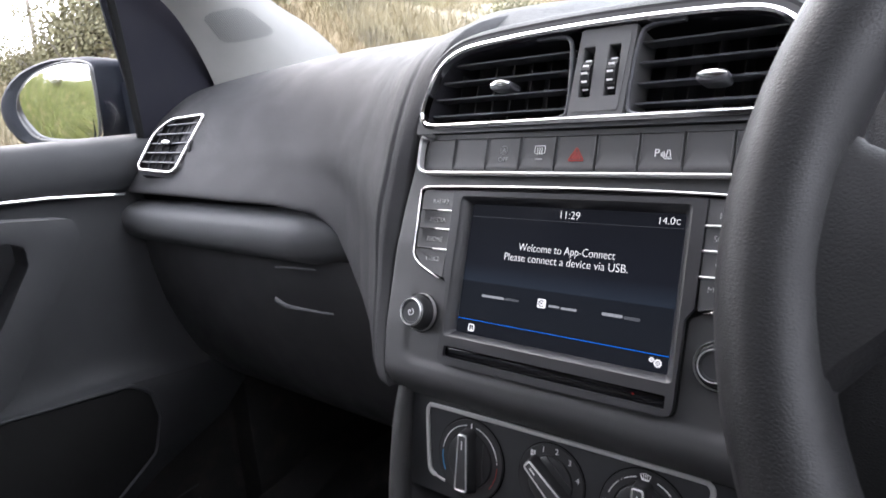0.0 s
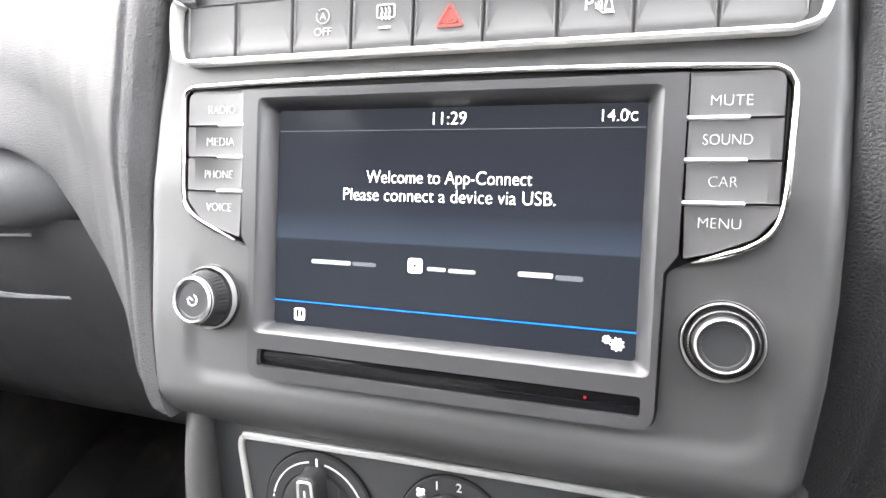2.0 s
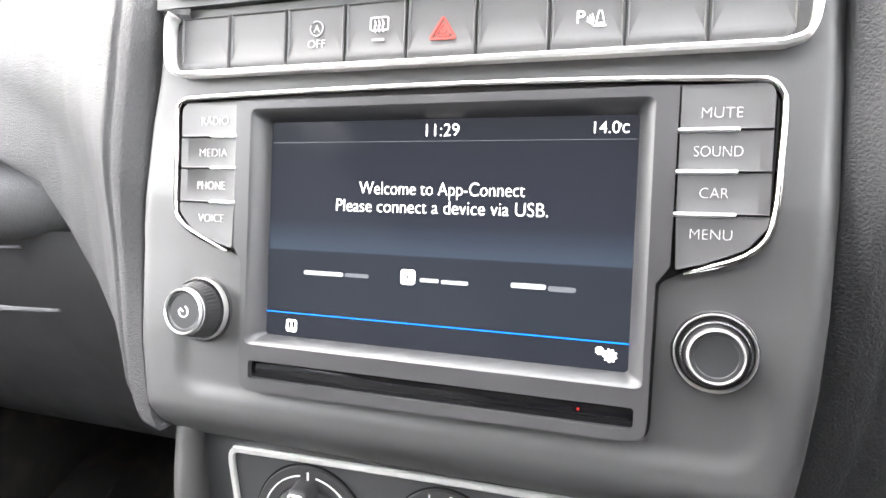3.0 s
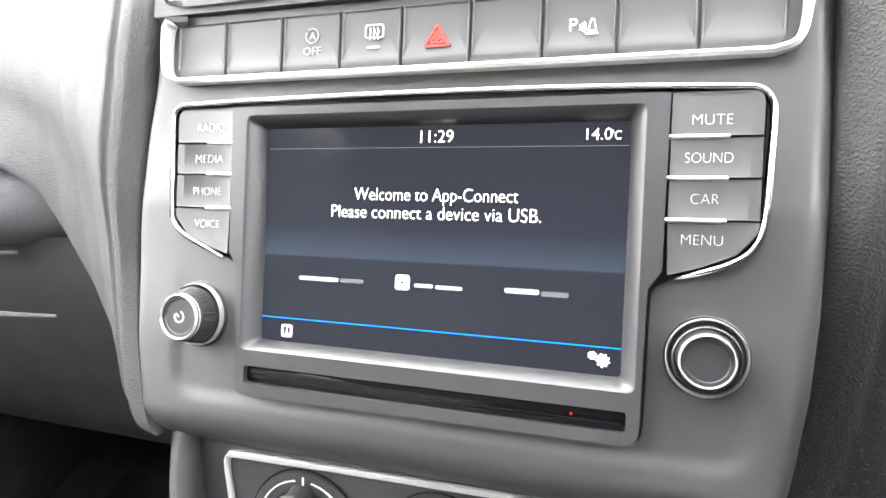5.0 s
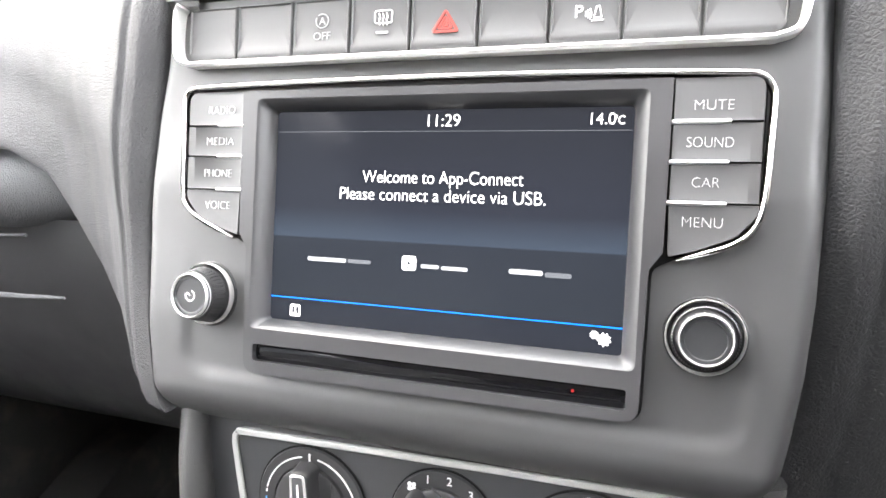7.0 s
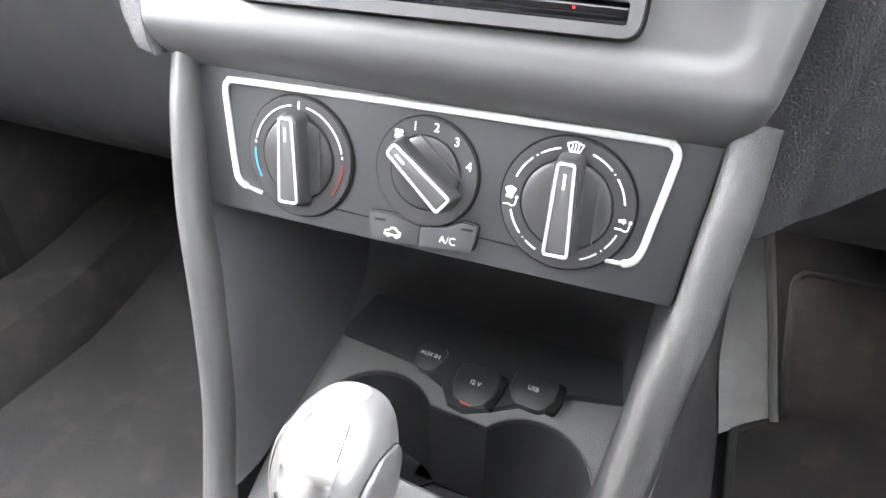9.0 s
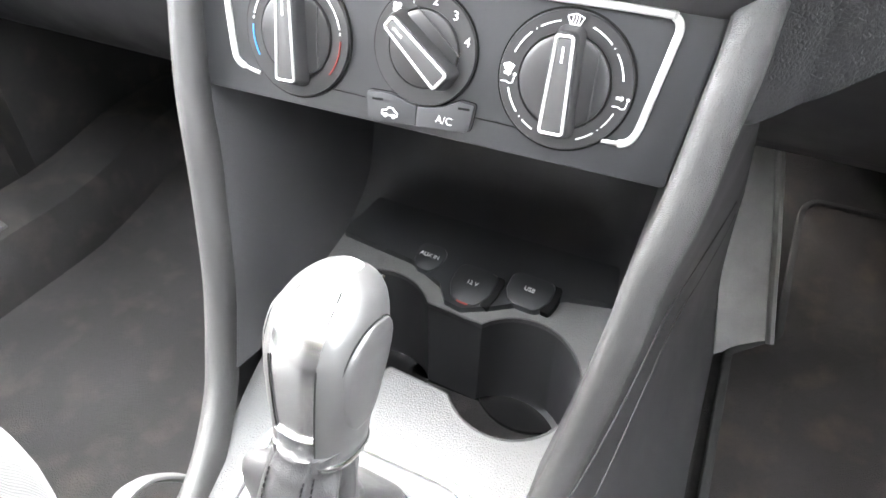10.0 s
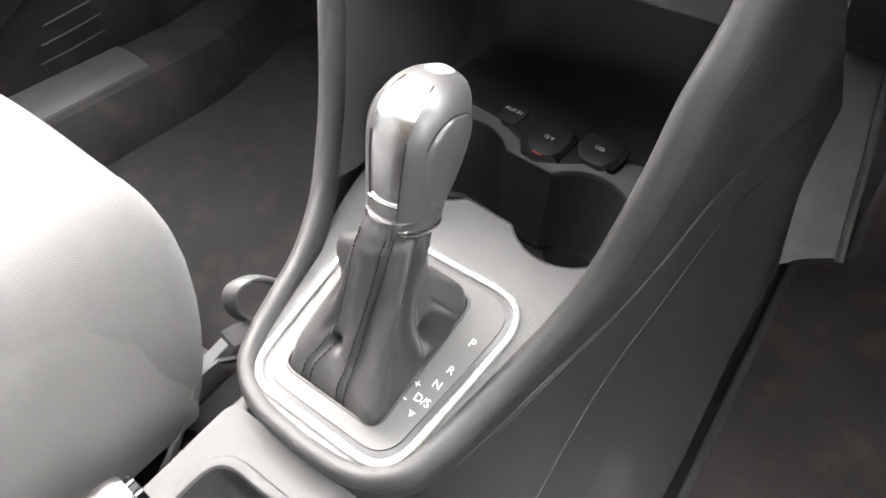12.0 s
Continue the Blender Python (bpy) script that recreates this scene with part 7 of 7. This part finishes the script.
# Vanes are near-black too, so the shallow vent looks deep in shade.
for j in range(5):
    part("vane", slab(-0.028 + 0.013 * j, 0.0012, -0.034, -0.0272 + 0.013 * j, 0.0034, 0.032 if j else 0.02), VENT_DARK, side_vent, m=VENT)
part("tab", loft([[(-0.002 + 0.008 * k * math.cos(t), y, 0.0 + 0.0032 * k * math.sin(t)) for t in [2 * math.pi * i / 20 for i in range(20)]] for k, y in ((0.6, -0.0075), (1.0, -0.006), (1.0, -0.001))]), CHROME, side_vent, "chrome tab", VENT)

# ---- steering wheel ----
WHEEL = Matrix.Translation((0.3265, -0.121, 0.936)) @ Matrix.Rotation(radians(-22.9), 4, "X")
steer = thing("steering_wheel", WHEEL @ Vector((0, 0, 0)), "dark leather steering wheel with a thick rim", "steering wheel")
part("rim", sweep([(0.1855 * math.cos(2 * math.pi * i / 96), 0, 0.1855 * math.sin(2 * math.pi * i / 96)) for i in range(96)], oval(0.0163, 0.0185, 18), True), WHEEL_SKIN, steer, "stitched leather rim", WHEEL)
part("hub", lathe([(0.078, 0.03), (0.080, 0.006), (0.072, -0.004), (0.05, -0.010), (0.0005, -0.013)], 0, -0.006), WHEEL_SKIN, steer, m=WHEEL)
for a0, w in ((180, 0.024), (0, 0.024), (270, 0.020)):
    a = radians(a0)
    c, t = Vector((math.cos(a), 0, math.sin(a))), Vector((-math.sin(a), 0, math.cos(a)))
    rings = []
    for r, hi, lo in ((0.055, 0.034, 0.020), (0.100, 0.028, 0.014), (0.130, 0.026, 0.014), (0.150, 0.027, 0.024), (0.164, 0.034, 0.042), (0.174, 0.046, 0.062), (0.182, 0.060, 0.080)):
        lift = t if a0 != 180 else -t
        rings.append([c * r + lift * (-lo + (hi + lo) * u) + Vector((0, y - 0.004, 0)) for u, y in ((0.0, 0.006), (0.03, 0.0), (0.12, -0.004), (0.5, -0.006), (0.88, -0.004), (0.97, 0.0), (1.0, 0.006), (0.9, 0.014), (0.1, 0.014))])
    part("spoke", loft(rings), WHEEL_SKIN, steer, "dark spoke flaring into the rim", WHEEL)
part("column", lathe([(0.03, 0.0), (0.035, 0.12), (0.05, 0.24)], 0, -0.005), HARD, steer, m=WHEEL)
